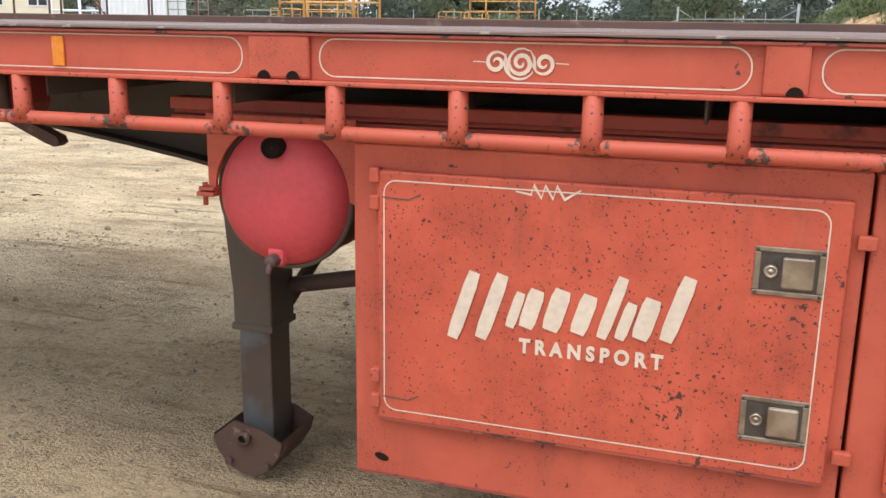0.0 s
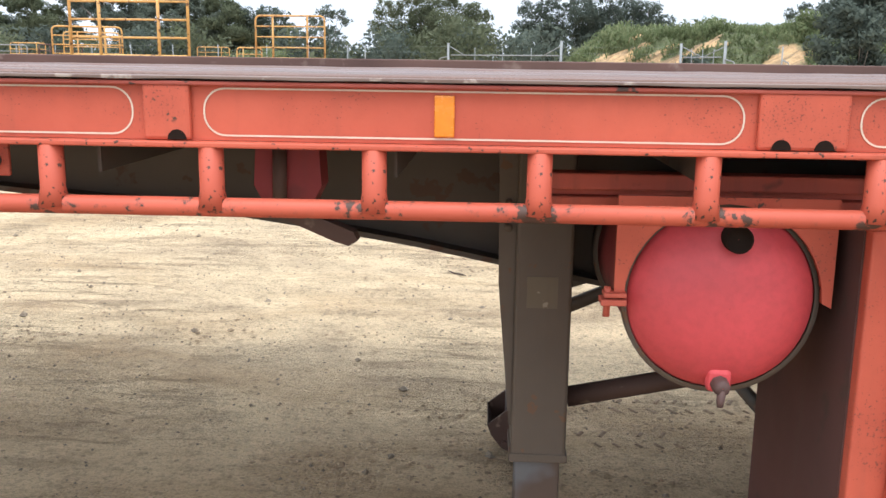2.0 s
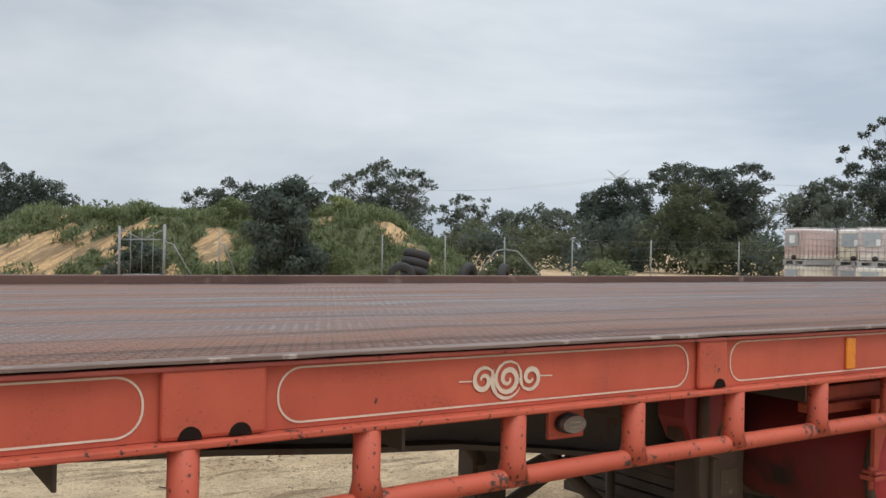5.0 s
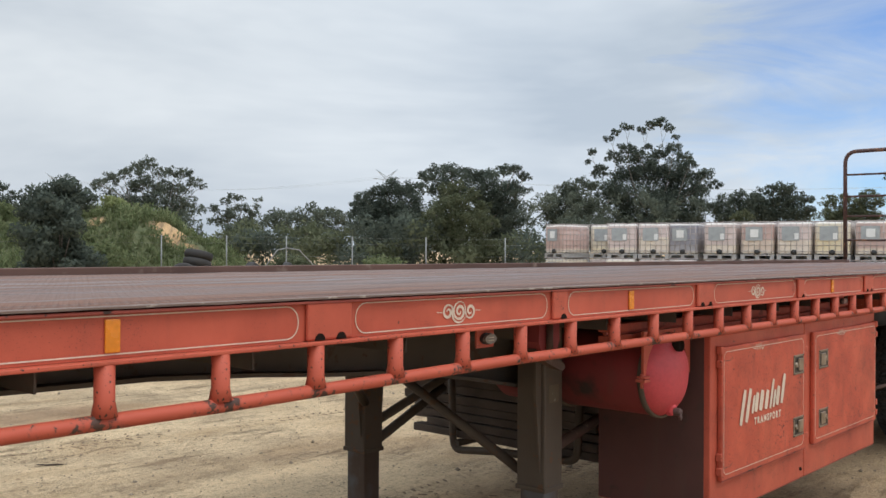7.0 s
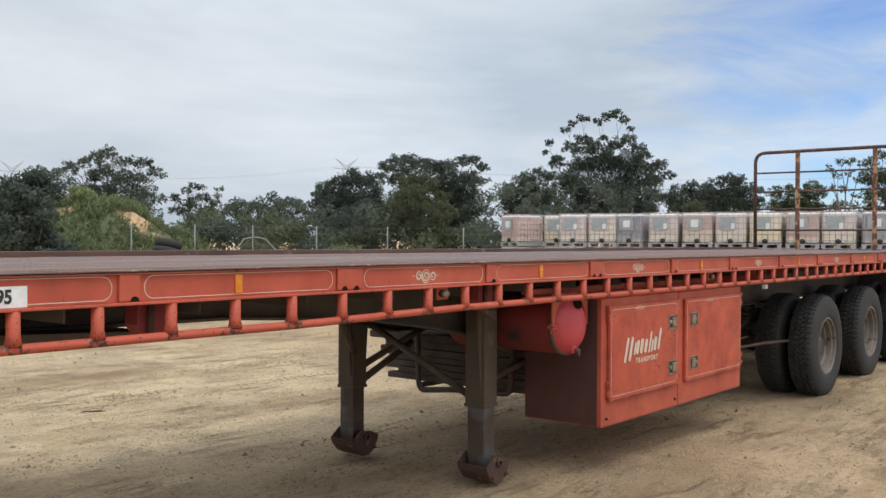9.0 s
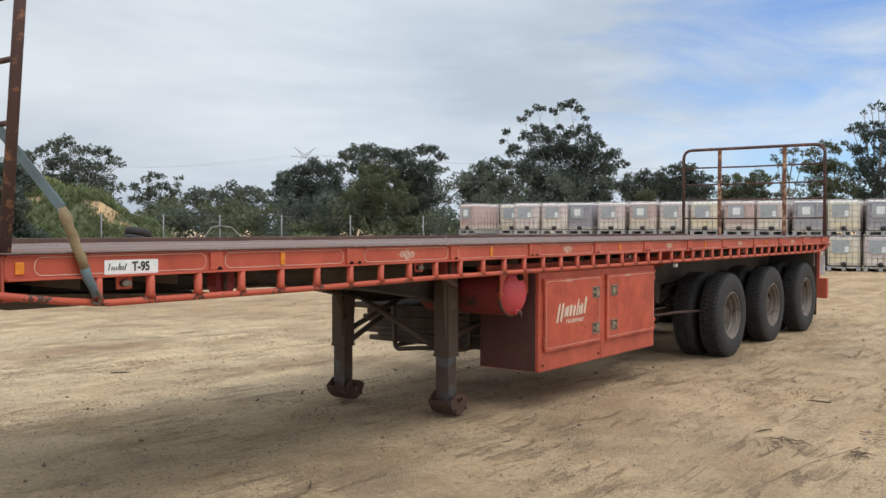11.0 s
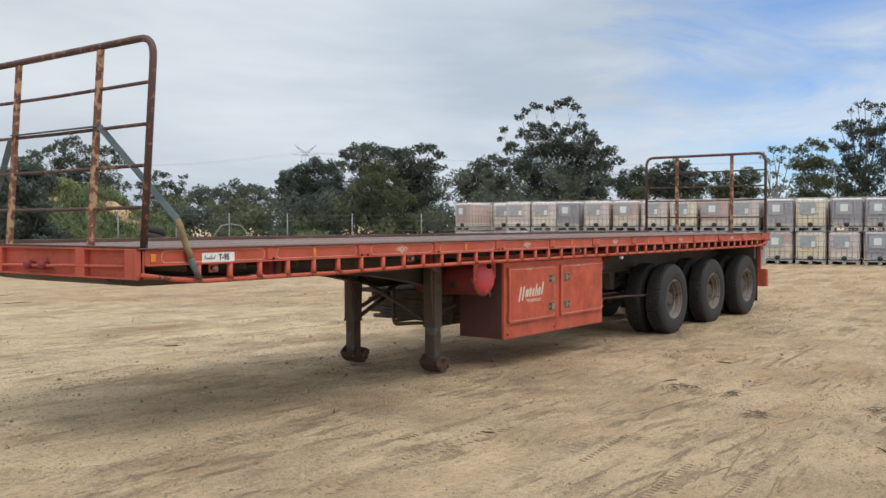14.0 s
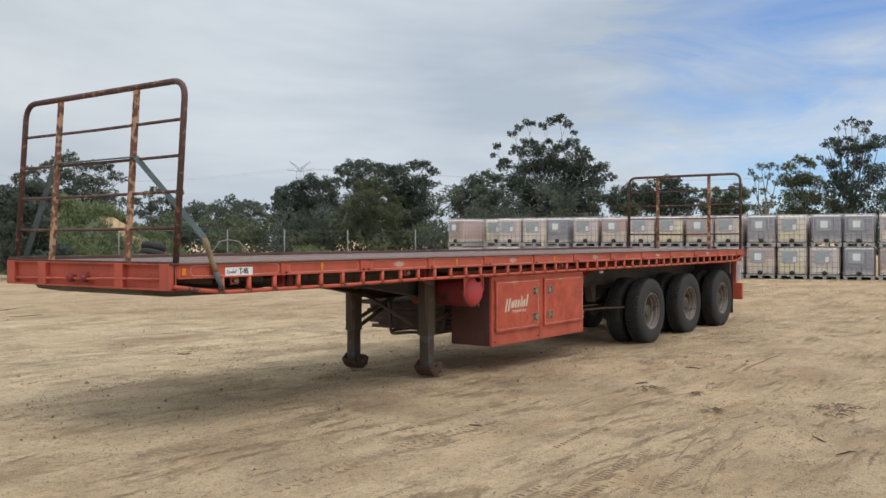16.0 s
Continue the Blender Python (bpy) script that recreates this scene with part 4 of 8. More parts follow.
def landing_leg(x0, y0, near):
    w, deep = 0.136, 0.155
    bm = bmesh.new()
    box(bm, x0, x0 + w, y0, y0 + deep, 0.485, 1.28, 0.008)
    leg = part("landing_leg", bm, M_STEEL, trailer, "grimy square landing leg on a rusty foot")
    bm = bmesh.new()
    box(bm, x0 + 0.012, x0 + w - 0.012, y0 + 0.012, y0 + deep - 0.012, 0.06, 0.487, 0.006)
    part("inner_leg", bm, M_SHINY, leg, "bare worn steel inner leg")
    bm = bmesh.new()
    box(bm, x0 - 0.004, x0 + w + 0.004, y0 - 0.004, y0 + deep + 0.004, 0.472, 0.494, 0.003)
    part("collar", bm, M_STEEL, leg)
    bm = bmesh.new()
    extrude_outline(bm, [(x0 - 0.045, 1.26), (x0 - 0.0005, 1.26), (x0 - 0.0005, 0.56), (x0 - 0.006, 0.56), (x0 - 0.04, 0.92)], y0 + 0.02, y0 + 0.034)
    part("gusset", bm, M_STEEL, leg)
    if near:
        bm = bmesh.new()
        box(bm, x0 + 0.028, x0 + 0.102, y0 - 0.002, y0 + 0.004, 0.868, 0.945)
        part("faded_sticker", bm, M_STICKER, leg, "faded brown sticker")
        for z in (1.06, 1.12):
            bm = bmesh.new()
            lathe(bm, [(0.001, -0.012), (0.010, -0.012), (0.010, 0.0)], (x0 - 0.02, y0 + 0.02, z), 6)
            part("bolt", bm, M_STEEL, leg)
    if not near:
        bm = bmesh.new()
        extrude_outline(bm, [(x0 + w + 0.038, 1.26), (x0 + w + 0.0005, 1.26), (x0 + w + 0.0005, 0.56), (x0 + w + 0.006, 0.56), (x0 + w + 0.03, 0.92)], y0 + 0.02, y0 + 0.034)
        part("gusset", bm, M_STEEL, leg)
    # foot: a dished sole between two cheek plates
    cx = x0 + w / 2
    arc = [(cx - 0.125, 0.115), (cx - 0.11, 0.075), (cx - 0.07, 0.025), (cx - 0.02, 0.0), (cx + 0.03, 0.0), (cx + 0.08, 0.03), (cx + 0.115, 0.085), (cx + 0.125, 0.125)]
    ya, yb = y0 - 0.055, y0 + deep + 0.005
    bm = bmesh.new()
    a = [(bm.verts.new((x, ya, z)), bm.verts.new((x, yb, z)), bm.verts.new((x, ya, z + 0.012)), bm.verts.new((x, yb, z + 0.012))) for x, z in arc]
    for p, q in zip(a, a[1:]):
        bm.faces.new((p[0], q[0], q[1], p[1]))
        bm.faces.new((p[2], p[3], q[3], q[2]))
        bm.faces.new((p[0], p[2], q[2], q[0]))
        bm.faces.new((p[1], q[1], q[3], p[3]))
    bm.faces.new((a[0][0], a[0][1], a[0][3], a[0][2]))
    bm.faces.new((a[-1][0], a[-1][2], a[-1][3], a[-1][1]))
    part("foot_sole", bm, M_RUSTFOOT, leg, "dished rusty foot plate")
    for y in (ya - 0.008, yb):
        bm = bmesh.new()
        extrude_outline(bm, [(x, z + 0.004) for x, z in arc] + [(cx + 0.06, 0.165), (cx - 0.045, 0.185)], y, y + 0.008)
        part("foot_cheek", bm, M_RUSTFOOT, leg)
    bm = bmesh.new()
    lathe(bm, [(0.014, 0.0), (0.024, 0.0), (0.024, 0.025), (0.014, 0.025), (0.014, 0.0)], (cx - 0.005, ya - 0.03, 0.135), 18)
    part("pivot_pin", bm, M_RUSTFOOT, leg, "hollow pivot pin")
    for dx in (-0.06, 0.075):
        bm = bmesh.new()
        tube(bm, [(cx + dx, ya - 0.028, 0.05), (cx + dx, ya, 0.05)], 0.011, 8)
        part("bolt", bm, M_RUSTFOOT, leg)
    return leg


def build_legs():
    landing_leg(4.325, 0.515, True)
    landing_leg(4.33, 1.675, False)
    # braces: a long one back to the chassis and a pair crossing between the legs
    for a, b, r in (((4.43, 1.74, 0.49), (5.0, 1.72, 0.75), 0.026), ((4.43, 1.74, 0.60), (5.5, 1.72, 0.97), 0.026), ((4.40, 1.73, 0.70), (4.0, 1.45, 0.98), 0.024), ((4.42, 0.70, 0.52), (4.42, 1.7, 0.98), 0.024), ((4.47, 0.64, 0.60), (4.99, 0.66, 0.70), 0.027)):
        bm = bmesh.new()
        tube(bm, [a, b], r, 10)
        part("leg_brace", bm, M_RUSTFOOT if a[1] < 0.65 else M_STEEL, trailer)


def build_small_lamp():
    """A little lamp hung on a strip under the side rail, behind the toolbox."""
    bm = bmesh.new()
    box(bm, 7.80, 7.86, 0.03, 0.065, 1.112, 1.15, 0.006)
    lamp = part("work_lamp", bm, M_WHITE, trailer, "small white lamp hung under the side rail")
    bm = bmesh.new()
    box(bm, 7.822, 7.838, 0.044, 0.049, 1.151, 1.30)
    part("bracket", bm, M_STEEL, lamp)


def build_air_tank():
    c, R = (4.715, 0.0, 0.995), 0.185
    bm = bmesh.new()
    lathe(bm, [(0.001, 0.07), (0.05, 0.072), (0.10, 0.082), (0.14, 0.10), (0.17, 0.125), (R, 0.16)], c, 56)
    tank = part("fuel_tank", bm, M_TANK, trailer, "round red painted tank slung across")
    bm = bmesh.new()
    # the barrel lies in shade, which its darker red carries
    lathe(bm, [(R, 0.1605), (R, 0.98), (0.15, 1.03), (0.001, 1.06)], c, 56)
    part("tank_barrel", bm, M_SHADE_DIRT, tank, "tank barrel in red darkened for shade and dirt")
    bm = bmesh.new()
    lathe(bm, [(R - 0.002, 0.148), (R + 0.008, 0.148), (R + 0.008, 0.172), (R - 0.002, 0.172)], c, 56)
    part("tank_band", bm, M_STEEL, tank, "dark rubber edged tank band")
    bm = bmesh.new()
    lathe(bm, [(0.001, 0.076), (0.02, 0.076), (0.021, 0.070), (0.026, 0.066), (0.028, 0.10)], (c[0] + 0.008, 0, 1.128), 20)
    part("filler_neck", bm, M_HOLE, tank, "dark open filler neck")
    bm = bmesh.new()
    box(bm, c[0] - 0.026, c[0] + 0.022, 0.092, 0.13, 0.818, 0.87, 0.012)
    part("drain_boss", bm, M_TANK, tank)
    bm = bmesh.new()
    lathe(bm, [(0.001, 0.062), (0.014, 0.062), (0.017, 0.07), (0.018, 0.094)], (c[0] - 0.003, 0, 0.838), 8)
    tube(bm, [(c[0] - 0.003, 0.07, 0.832), (c[0] - 0.006, 0.064, 0.812), (c[0] - 0.006, 0.064, 0.802)], [0.009, 0.008, 0.006], 10)
    part("drain_tap", bm, M_RUSTY, tank, "rusty drain tap")
    # hanger plate with a round bite
    for x0, x1, s in ((4.505, 4.715, 1), (4.925, 4.715, -1)):
        bm = bmesh.new()
        out = [(x0, 1.199), (x1, 1.199)] + [(c[0] - s * (R + 0.006) * math.sin(radians(a)), c[2] + (R + 0.006) * math.cos(radians(a))) for a in range(0, 91, 9)] + [(x0, 0.985)]
        extrude_outline(bm, out, 0.13, 0.142)
        part("hanger_plate", bm, M_RED, tank, "red tank hanger plate")
    bm = bmesh.new()
    box(bm, 4.478, 4.528, 0.11, 0.155, 0.984, 0.996, 0.002)
    box(bm, 4.484, 4.528, 0.112, 0.152, 1.000, 1.009, 0.002)
    tube(bm, [(4.492, 0.132, 1.018), (4.492, 0.132, 0.958)], 0.007, 8)
    part("clamp_lug", bm, M_FRONT, tank)
    # second band further in
    bm = bmesh.new()
    lathe(bm, [(R + 0.001, 0.62), (R + 0.012, 0.62), (R + 0.012, 0.66), (R + 0.001, 0.66)], c, 40)
    part("tank_band", bm, M_STEEL, tank)


def latch(holder, x, z, flip):
    """A recessed paddle latch: flat rim, dark dished tray, paddle and lock barrel."""
    w, h, y = 0.138, 0.104, 0.02
    bm = bmesh.new()
    box(bm, x, x + w, y - 0.004, y, z, z + 0.011, 0.002)
    box(bm, x, x + w, y - 0.004, y, z + h - 0.011, z + h, 0.002)
    box(bm, x, x + 0.013, y - 0.004, y, z + 0.0115, z + h - 0.0115, 0.002)
    box(bm, x + w - 0.013, x + w, y - 0.004, y, z + 0.0115, z + h - 0.0115, 0.002)
    rim = part("latch", bm, M_TRAY, holder, "worn stainless paddle latch rim")
    bm = bmesh.new()
    # flat plate: its dark colour stands for recess shade, besides the grime
    box(bm, x + 0.013, x + w - 0.013, y - 0.0012, y + 0.001, z + 0.0115, z + h - 0.0115)
    part("tray", bm, M_WELL, rim, "grimy latch tray, darkened for shade in its recess")
    px = x + (0.055 if not flip else 0.018)
    bm = bmesh.new()
    box(bm, px, px + 0.064, y - 0.012, y - 0.002, z + 0.018, z + h - 0.018, 0.005)
    part("paddle", bm, M_CHROME, rim, "worn steel latch paddle")
    lx = x + (0.034 if not flip else w - 0.034)
    bm = bmesh.new()
    lathe(bm, [(0.001, -0.010), (0.004, -0.010), (0.005, -0.007), (0.009, -0.007), (0.010, -0.010), (0.013, -0.009), (0.015, -0.005), (0.015, 0.0)], (lx, y, z + 0.052), 18)
    part("lock_barrel", bm, M_CHROME, rim)
    for bx, bz in ((0.006, 0.006), (w - 0.006, 0.006), (0.006, h - 0.006), (w - 0.006, h - 0.006)):
        bm = bmesh.new()
        lathe(bm, [(0.0005, -0.0068), (0.003, -0.006), (0.0042, -0.0035)], (x + bx, y, z + bz), 8)
        part("rivet", bm, M_WELL, rim)


def build_toolbox():
    x0, xm, x1, z0, z1, y0, y1 = 4.955, 6.085, 7.27, 0.318, 1.155, 0.045, 0.64
    bm = bmesh.new()
    box(bm, x0, xm - 0.004, y0, y1, z0, z1, 0.006)
    box(bm, xm + 0.004, x1, y0, y1, z0, z1, 0.006)
    toolbox = part("toolbox", bm, M_RED, trailer, "red side toolbox with two hinged doors")
    # sheet over the box end: mud and deck shade are both in its colour
    bm = bmesh.new()
    box(bm, x0 - 0.004, x0 - 0.0005, y0 + 0.03, y1 - 0.006, z0 + 0.006, z1 - 0.006)
    part("end_panel", bm, M_SHADY_MUD, toolbox, "muddy end panel, also darkened for shade under the deck")
    for a, b, name in ((5.025, 6.05, 1), (6.165, 7.222, 2)):
        bm = bmesh.new()
        box(bm, a, b, 0.02, y0 - 0.001, 0.482, 1.10, 0.006)
        part("door", bm, M_DOOR, toolbox, "speckled red toolbox door with cream pinstripe")
        bm = bmesh.new()
        stroke(bm, rounded(a + 0.018, b - 0.042 if name == 1 else b - 0.02, 0.51, 1.078, 0.03, 5), 0.0032, 0.02, True)
        mid = (a + b) / 2 - 0.11
        zig = [(mid - 0.07, 1.073), (mid - 0.035, 1.068)]
        for k in range(3):
            zig += [(mid - 0.03 + k * 0.026, 1.09), (mid - 0.012 + k * 0.026, 1.062)]
        zig += [(mid + 0.075, 1.085)]
        stroke(bm, zig, [0.003, 0.006, 0.009, 0.008, 0.009, 0.008, 0.009, 0.008, 0.003], 0.0195)
        part("pinstripe", bm, M_LINE, toolbox, "cream pinstripe with a zigzag")
        hx = a - 0.006 if name == 1 else b + 0.006
        for z in (1.005, 0.51):
            bm = bmesh.new()
            for dz in (0.0, 0.065):
                box(bm, hx - 0.012, hx + 0.012, 0.014, 0.042, z + dz, z + dz + 0.036, 0.004)
            box(bm, min(hx, hx + (0.012 if name == 1 else -0.012)), max(hx, hx + (0.012 if name == 1 else -0.012)), 0.028, 0.04, z - 0.004, z + 0.1)
            part("hinge", bm, M_TUBE, toolbox)
            bm = bmesh.new()
            s = 1 if name == 1 else -1
            stroke(bm, [(hx + s * 0.02, z + 0.033), (hx + s * 0.085, z + 0.03), (hx + s * 0.115, z + 0.045)], 0.003, 0.0198)
            part("weld_seam", bm, M_STEEL, toolbox)
        for z in (0.892, 0.563):
            latch(toolbox, 5.869 if name == 1 else 6.235, z, name == 2)
    # rust creeps along the lower edges
    for a, b, z, y in ((5.025, 6.05, 0.4795, 0.021), (6.165, 7.222, 0.4795, 0.021), (x0 + 0.002, xm - 0.006, z0 - 0.0025, y0 + 0.001), (xm + 0.006, x1 - 0.002, z0 - 0.0025, y0 + 0.001)):
        bm = bmesh.new()
        box(bm, a + 0.004, b - 0.004, y, y + 0.012, z, z + 0.006)
        part("rusty_edge", bm, M_SEAM, toolbox, "rust-stained lower edge")
    for z in (0.53, 1.0):
        bm = bmesh.new()
        box(bm, 6.062, 6.10, 0.026, 0.046, z, z + 0.03, 0.004)
        part("latch_keeper", bm, M_RED, toolbox)
    # ledge above the boxes
    bm = bmesh.new()
    box(bm, 4.35, x1, 0.20, 0.26, 1.158, 1.185, 0.004)
    box(bm, 4.35, x1, 0.222, 0.235, 1.187, 1.198)
    box(bm, 4.35, x1, 0.20, 0.26, 1.199, 1.232, 0.004)
    part("mounting_rail", bm, M_FRONT, trailer, "red mounting rail above the toolbox")
    for x in (5.01, 6.02):
        bm = bmesh.new()
        extrude_outline(bm, [(x + 0.016 + 0.019 * math.cos(0.524 * k), 0.366 + 0.010 * math.sin(0.524 * k) - 0.004 * math.cos(0.524 * k)) for k in range(12)], 0.0435, 0.046)
        part("drain_slot", bm, M_HOLE, toolbox, "dark rusty drain hole")


def build_lettering():
    """The firm's painted mark stands as a row of plain slanted bars; the line under it can be read."""
    toolbox = trailer_part("toolbox")
    y = 0.0188
    # foot x, foot z, top x, top z, width of each bar
    for ax, az, bx, bz, wide in ((5.216, 0.716, 5.268, 0.880, 0.032), (5.284, 0.722, 5.334, 0.880, 0.034), (5.352, 0.757, 5.378, 0.842, 0.024), (5.390, 0.760, 5.416, 0.852, 0.038), (5.446, 0.760, 5.474, 0.858, 0.042), (5.508, 0.760, 5.536, 0.852, 0.038), (5.562, 0.756, 5.606, 0.900, 0.027), (5.602, 0.758, 5.628, 0.844, 0.026), (5.646, 0.764, 5.672, 0.858, 0.040), (5.702, 0.766, 5.746, 0.914, 0.034)):
        bm = bmesh.new()
        stroke(bm, [(ax, az), (ax + (bx - ax) * 0.2, az + (bz - az) * 0.2), (ax + (bx - ax) * 0.8, az + (bz - az) * 0.8), (bx, bz)], [wide * 0.8, wide, wide, wide * 0.8], y)
        part("painted_bar", bm, M_LINE, toolbox, "cream painted slanted bar")
    m = Matrix.Translation((5.377, 0.0185, 0.700)) @ Matrix.Rotation(radians(90), 4, "X") @ Matrix.Diagonal((0.89, 1.0, 1.0, 1))
    word("T R A N S P O R T", 0.046, M_LINE, "lettering", toolbox, m, "cream painted lettering", 0.002)


def trailer_part(name):
    return next(o for o in trailer.children if o.name.split(".")[0] == name)


def build_sign():
    bm = bmesh.new()
    box(bm, 0.848, 1.152, -0.004, -0.0005, 1.302, 1.372, 0.001)
    sign = part("fleet_sign", bm, M_WHITE, trailer, "white fleet sign with black figures")
    m = Matrix.Translation((1.0, -0.0052, 1.318)) @ Matrix.Rotation(radians(90), 4, "X") @ Matrix.Diagonal((0.85, 1.0, 1.0, 1))
    word("T-95", 0.062, M_BLACK, "lettering", sign, m, "", 0.002)
    bm = bmesh.new()
    for x, a, b in ((0.868, 0.0, 0.034), (0.885, 0.0, 0.018), (0.897, 0.0, 0.016), (0.909, 0.0, 0.017), (0.921, 0.0, 0.034), (0.932, 0.0, 0.02), (0.944, 0.0, 0.018), (0.957, 0.0, 0.032)):
        stroke(bm, [(x, 1.322 + a), (x + 0.3 * b, 1.322 + b)], 0.006, -0.0042)
    part("small_script", bm, M_BLACK, sign)


def build_lamps():
    for x in (0.98, 3.32, 6.62, 9.9):
        bm = bmesh.new()
        box(bm, x - 0.044, x + 0.044, 0.03, 0.04, 1.226, 1.288, 0.003)
        lamp = part("marker_lamp", bm, M_RED, trailer, "clear side marker lamp on a red bracket")
        bm = bmesh.new()
        extrude_outline(bm, [(x + 0.031 * math.cos(0.2618 * k), 1.256 + 0.019 * math.sin(0.2618 * k)) for k in range(24)], 0.018, 0.0295)
        part("surround", bm, M_BLACK, lamp, "black rubber surround")
        bm = bmesh.new()
        extrude_outline(bm, [(x + 0.028 * math.cos(0.2618 * k), 1.256 + 0.016 * math.sin(0.2618 * k)) for k in range(24)], 0.006, 0.0178)
        lens = part("lens", bm, M_LENS, lamp, "clear oval lamp lens")
        bm = bmesh.new()
        for dz in (-0.006, 0.003):
            box(bm, x - 0.016, x + 0.014, 0.0045, 0.0058, 1.256 + dz, 1.259 + dz, 0.0005)
        part("lens_rib", bm, M_CHROME, lens)


def build_wheel(name):
    """One tyre on its rim, centred on the origin, outer face towards -y."""
    R, W = 0.53, 0.28
    top = thing(name, "dusty black truck tyre on a pale steel rim", "wheel")
    n = 240
    bm = bmesh.new()
    side = [(0.292, 0.035), (0.30, 0.015), (0.33, 0.006), (0.39, 0.0), (0.45, 0.006), (0.49, 0.02), (0.503, 0.032)]
    prof = [(r, y - W / 2) for r, y in side]
    tread = [(-0.10, 1), (-0.062, 1), (-0.058, 0), (-0.050, 0), (-0.046, 1), (-0.012, 1), (-0.008, 0), (0.0, 0), (0.004, 1), (0.042, 1), (0.046, 0), (0.054, 0), (0.058, 1), (0.10, 1)]
    rows = []
    for r, y in prof:
        rows.append([(r, y)] * n)
    for y, up in tread:
        row = []
        for k in range(n):
            zig = 0.009 * (1 if (k // 2) % 2 else -1) if abs(y) < 0.09 else 0.0
            cut = 0.012 if up and (k + (2 if y > 0 else 0)) % 4 == 0 else 0.0
            row.append((R - 0.021 * (1 - up) - cut - 0.02 * (y / 0.11) ** 4, y + zig))
        rows.append(row)
    for r, y in reversed(prof):
        rows.append([(r, -y)] * n)
    last = None
    for row in rows:
        now = [bm.verts.new((r * math.cos(2 * math.pi * k / n), y, r * math.sin(2 * math.pi * k / n))) for k, (r, y) in enumerate(row)]
        if last:
            for k in range(n):
                bm.faces.new((last[k], last[(k + 1) % n], now[(k + 1) % n], now[k]))
        last = now
    part("tyre", bm, M_RUBBER, top, "worn black tyre with zigzag tread")
    bm = bmesh.new()
    lathe(bm, [(0.297, -0.105), (0.294, -0.119), (0.280, -0.121), (0.274, -0.112), (0.272, -0.088), (0.256, -0.080), (0.252, -0.030), (0.236, -0.018), (0.232, 0.052)], (0, 0, 0), 64, False)
    rim = part("rim", bm, M_RIM, top, "dusty pale steel rim")
    bm = bmesh.new()
    # hub coloured dark for the shade deep inside the rim, besides grime
    lathe(bm, [(0.2319, 0.0522), (0.19, 0.058), (0.17, 0.046), (0.105, 0.044), (0.10, -0.035), (0.085, -0.05), (0.001, -0.052)], (0, 0, 0), 40, False)
    part("hub", bm, M_BEAM, rim, "grimy hub darkened for shade inside the rim")
    for k in range(10):
        a = 2 * math.pi * k / 10
        bm = bmesh.new()
        tube(bm, [(0.135 * math.cos(a), 0.048, 0.135 * math.sin(a)), (0.135 * math.cos(a), 0.012, 0.135 * math.sin(a))], 0.014, 6)
        part("wheel_nut", bm, M_STEEL, rim)
    return top


AXLES = ((9.61, 0.456), (11.21, 0.488), (12.82, 0.497))     # place along the trailer, hub height


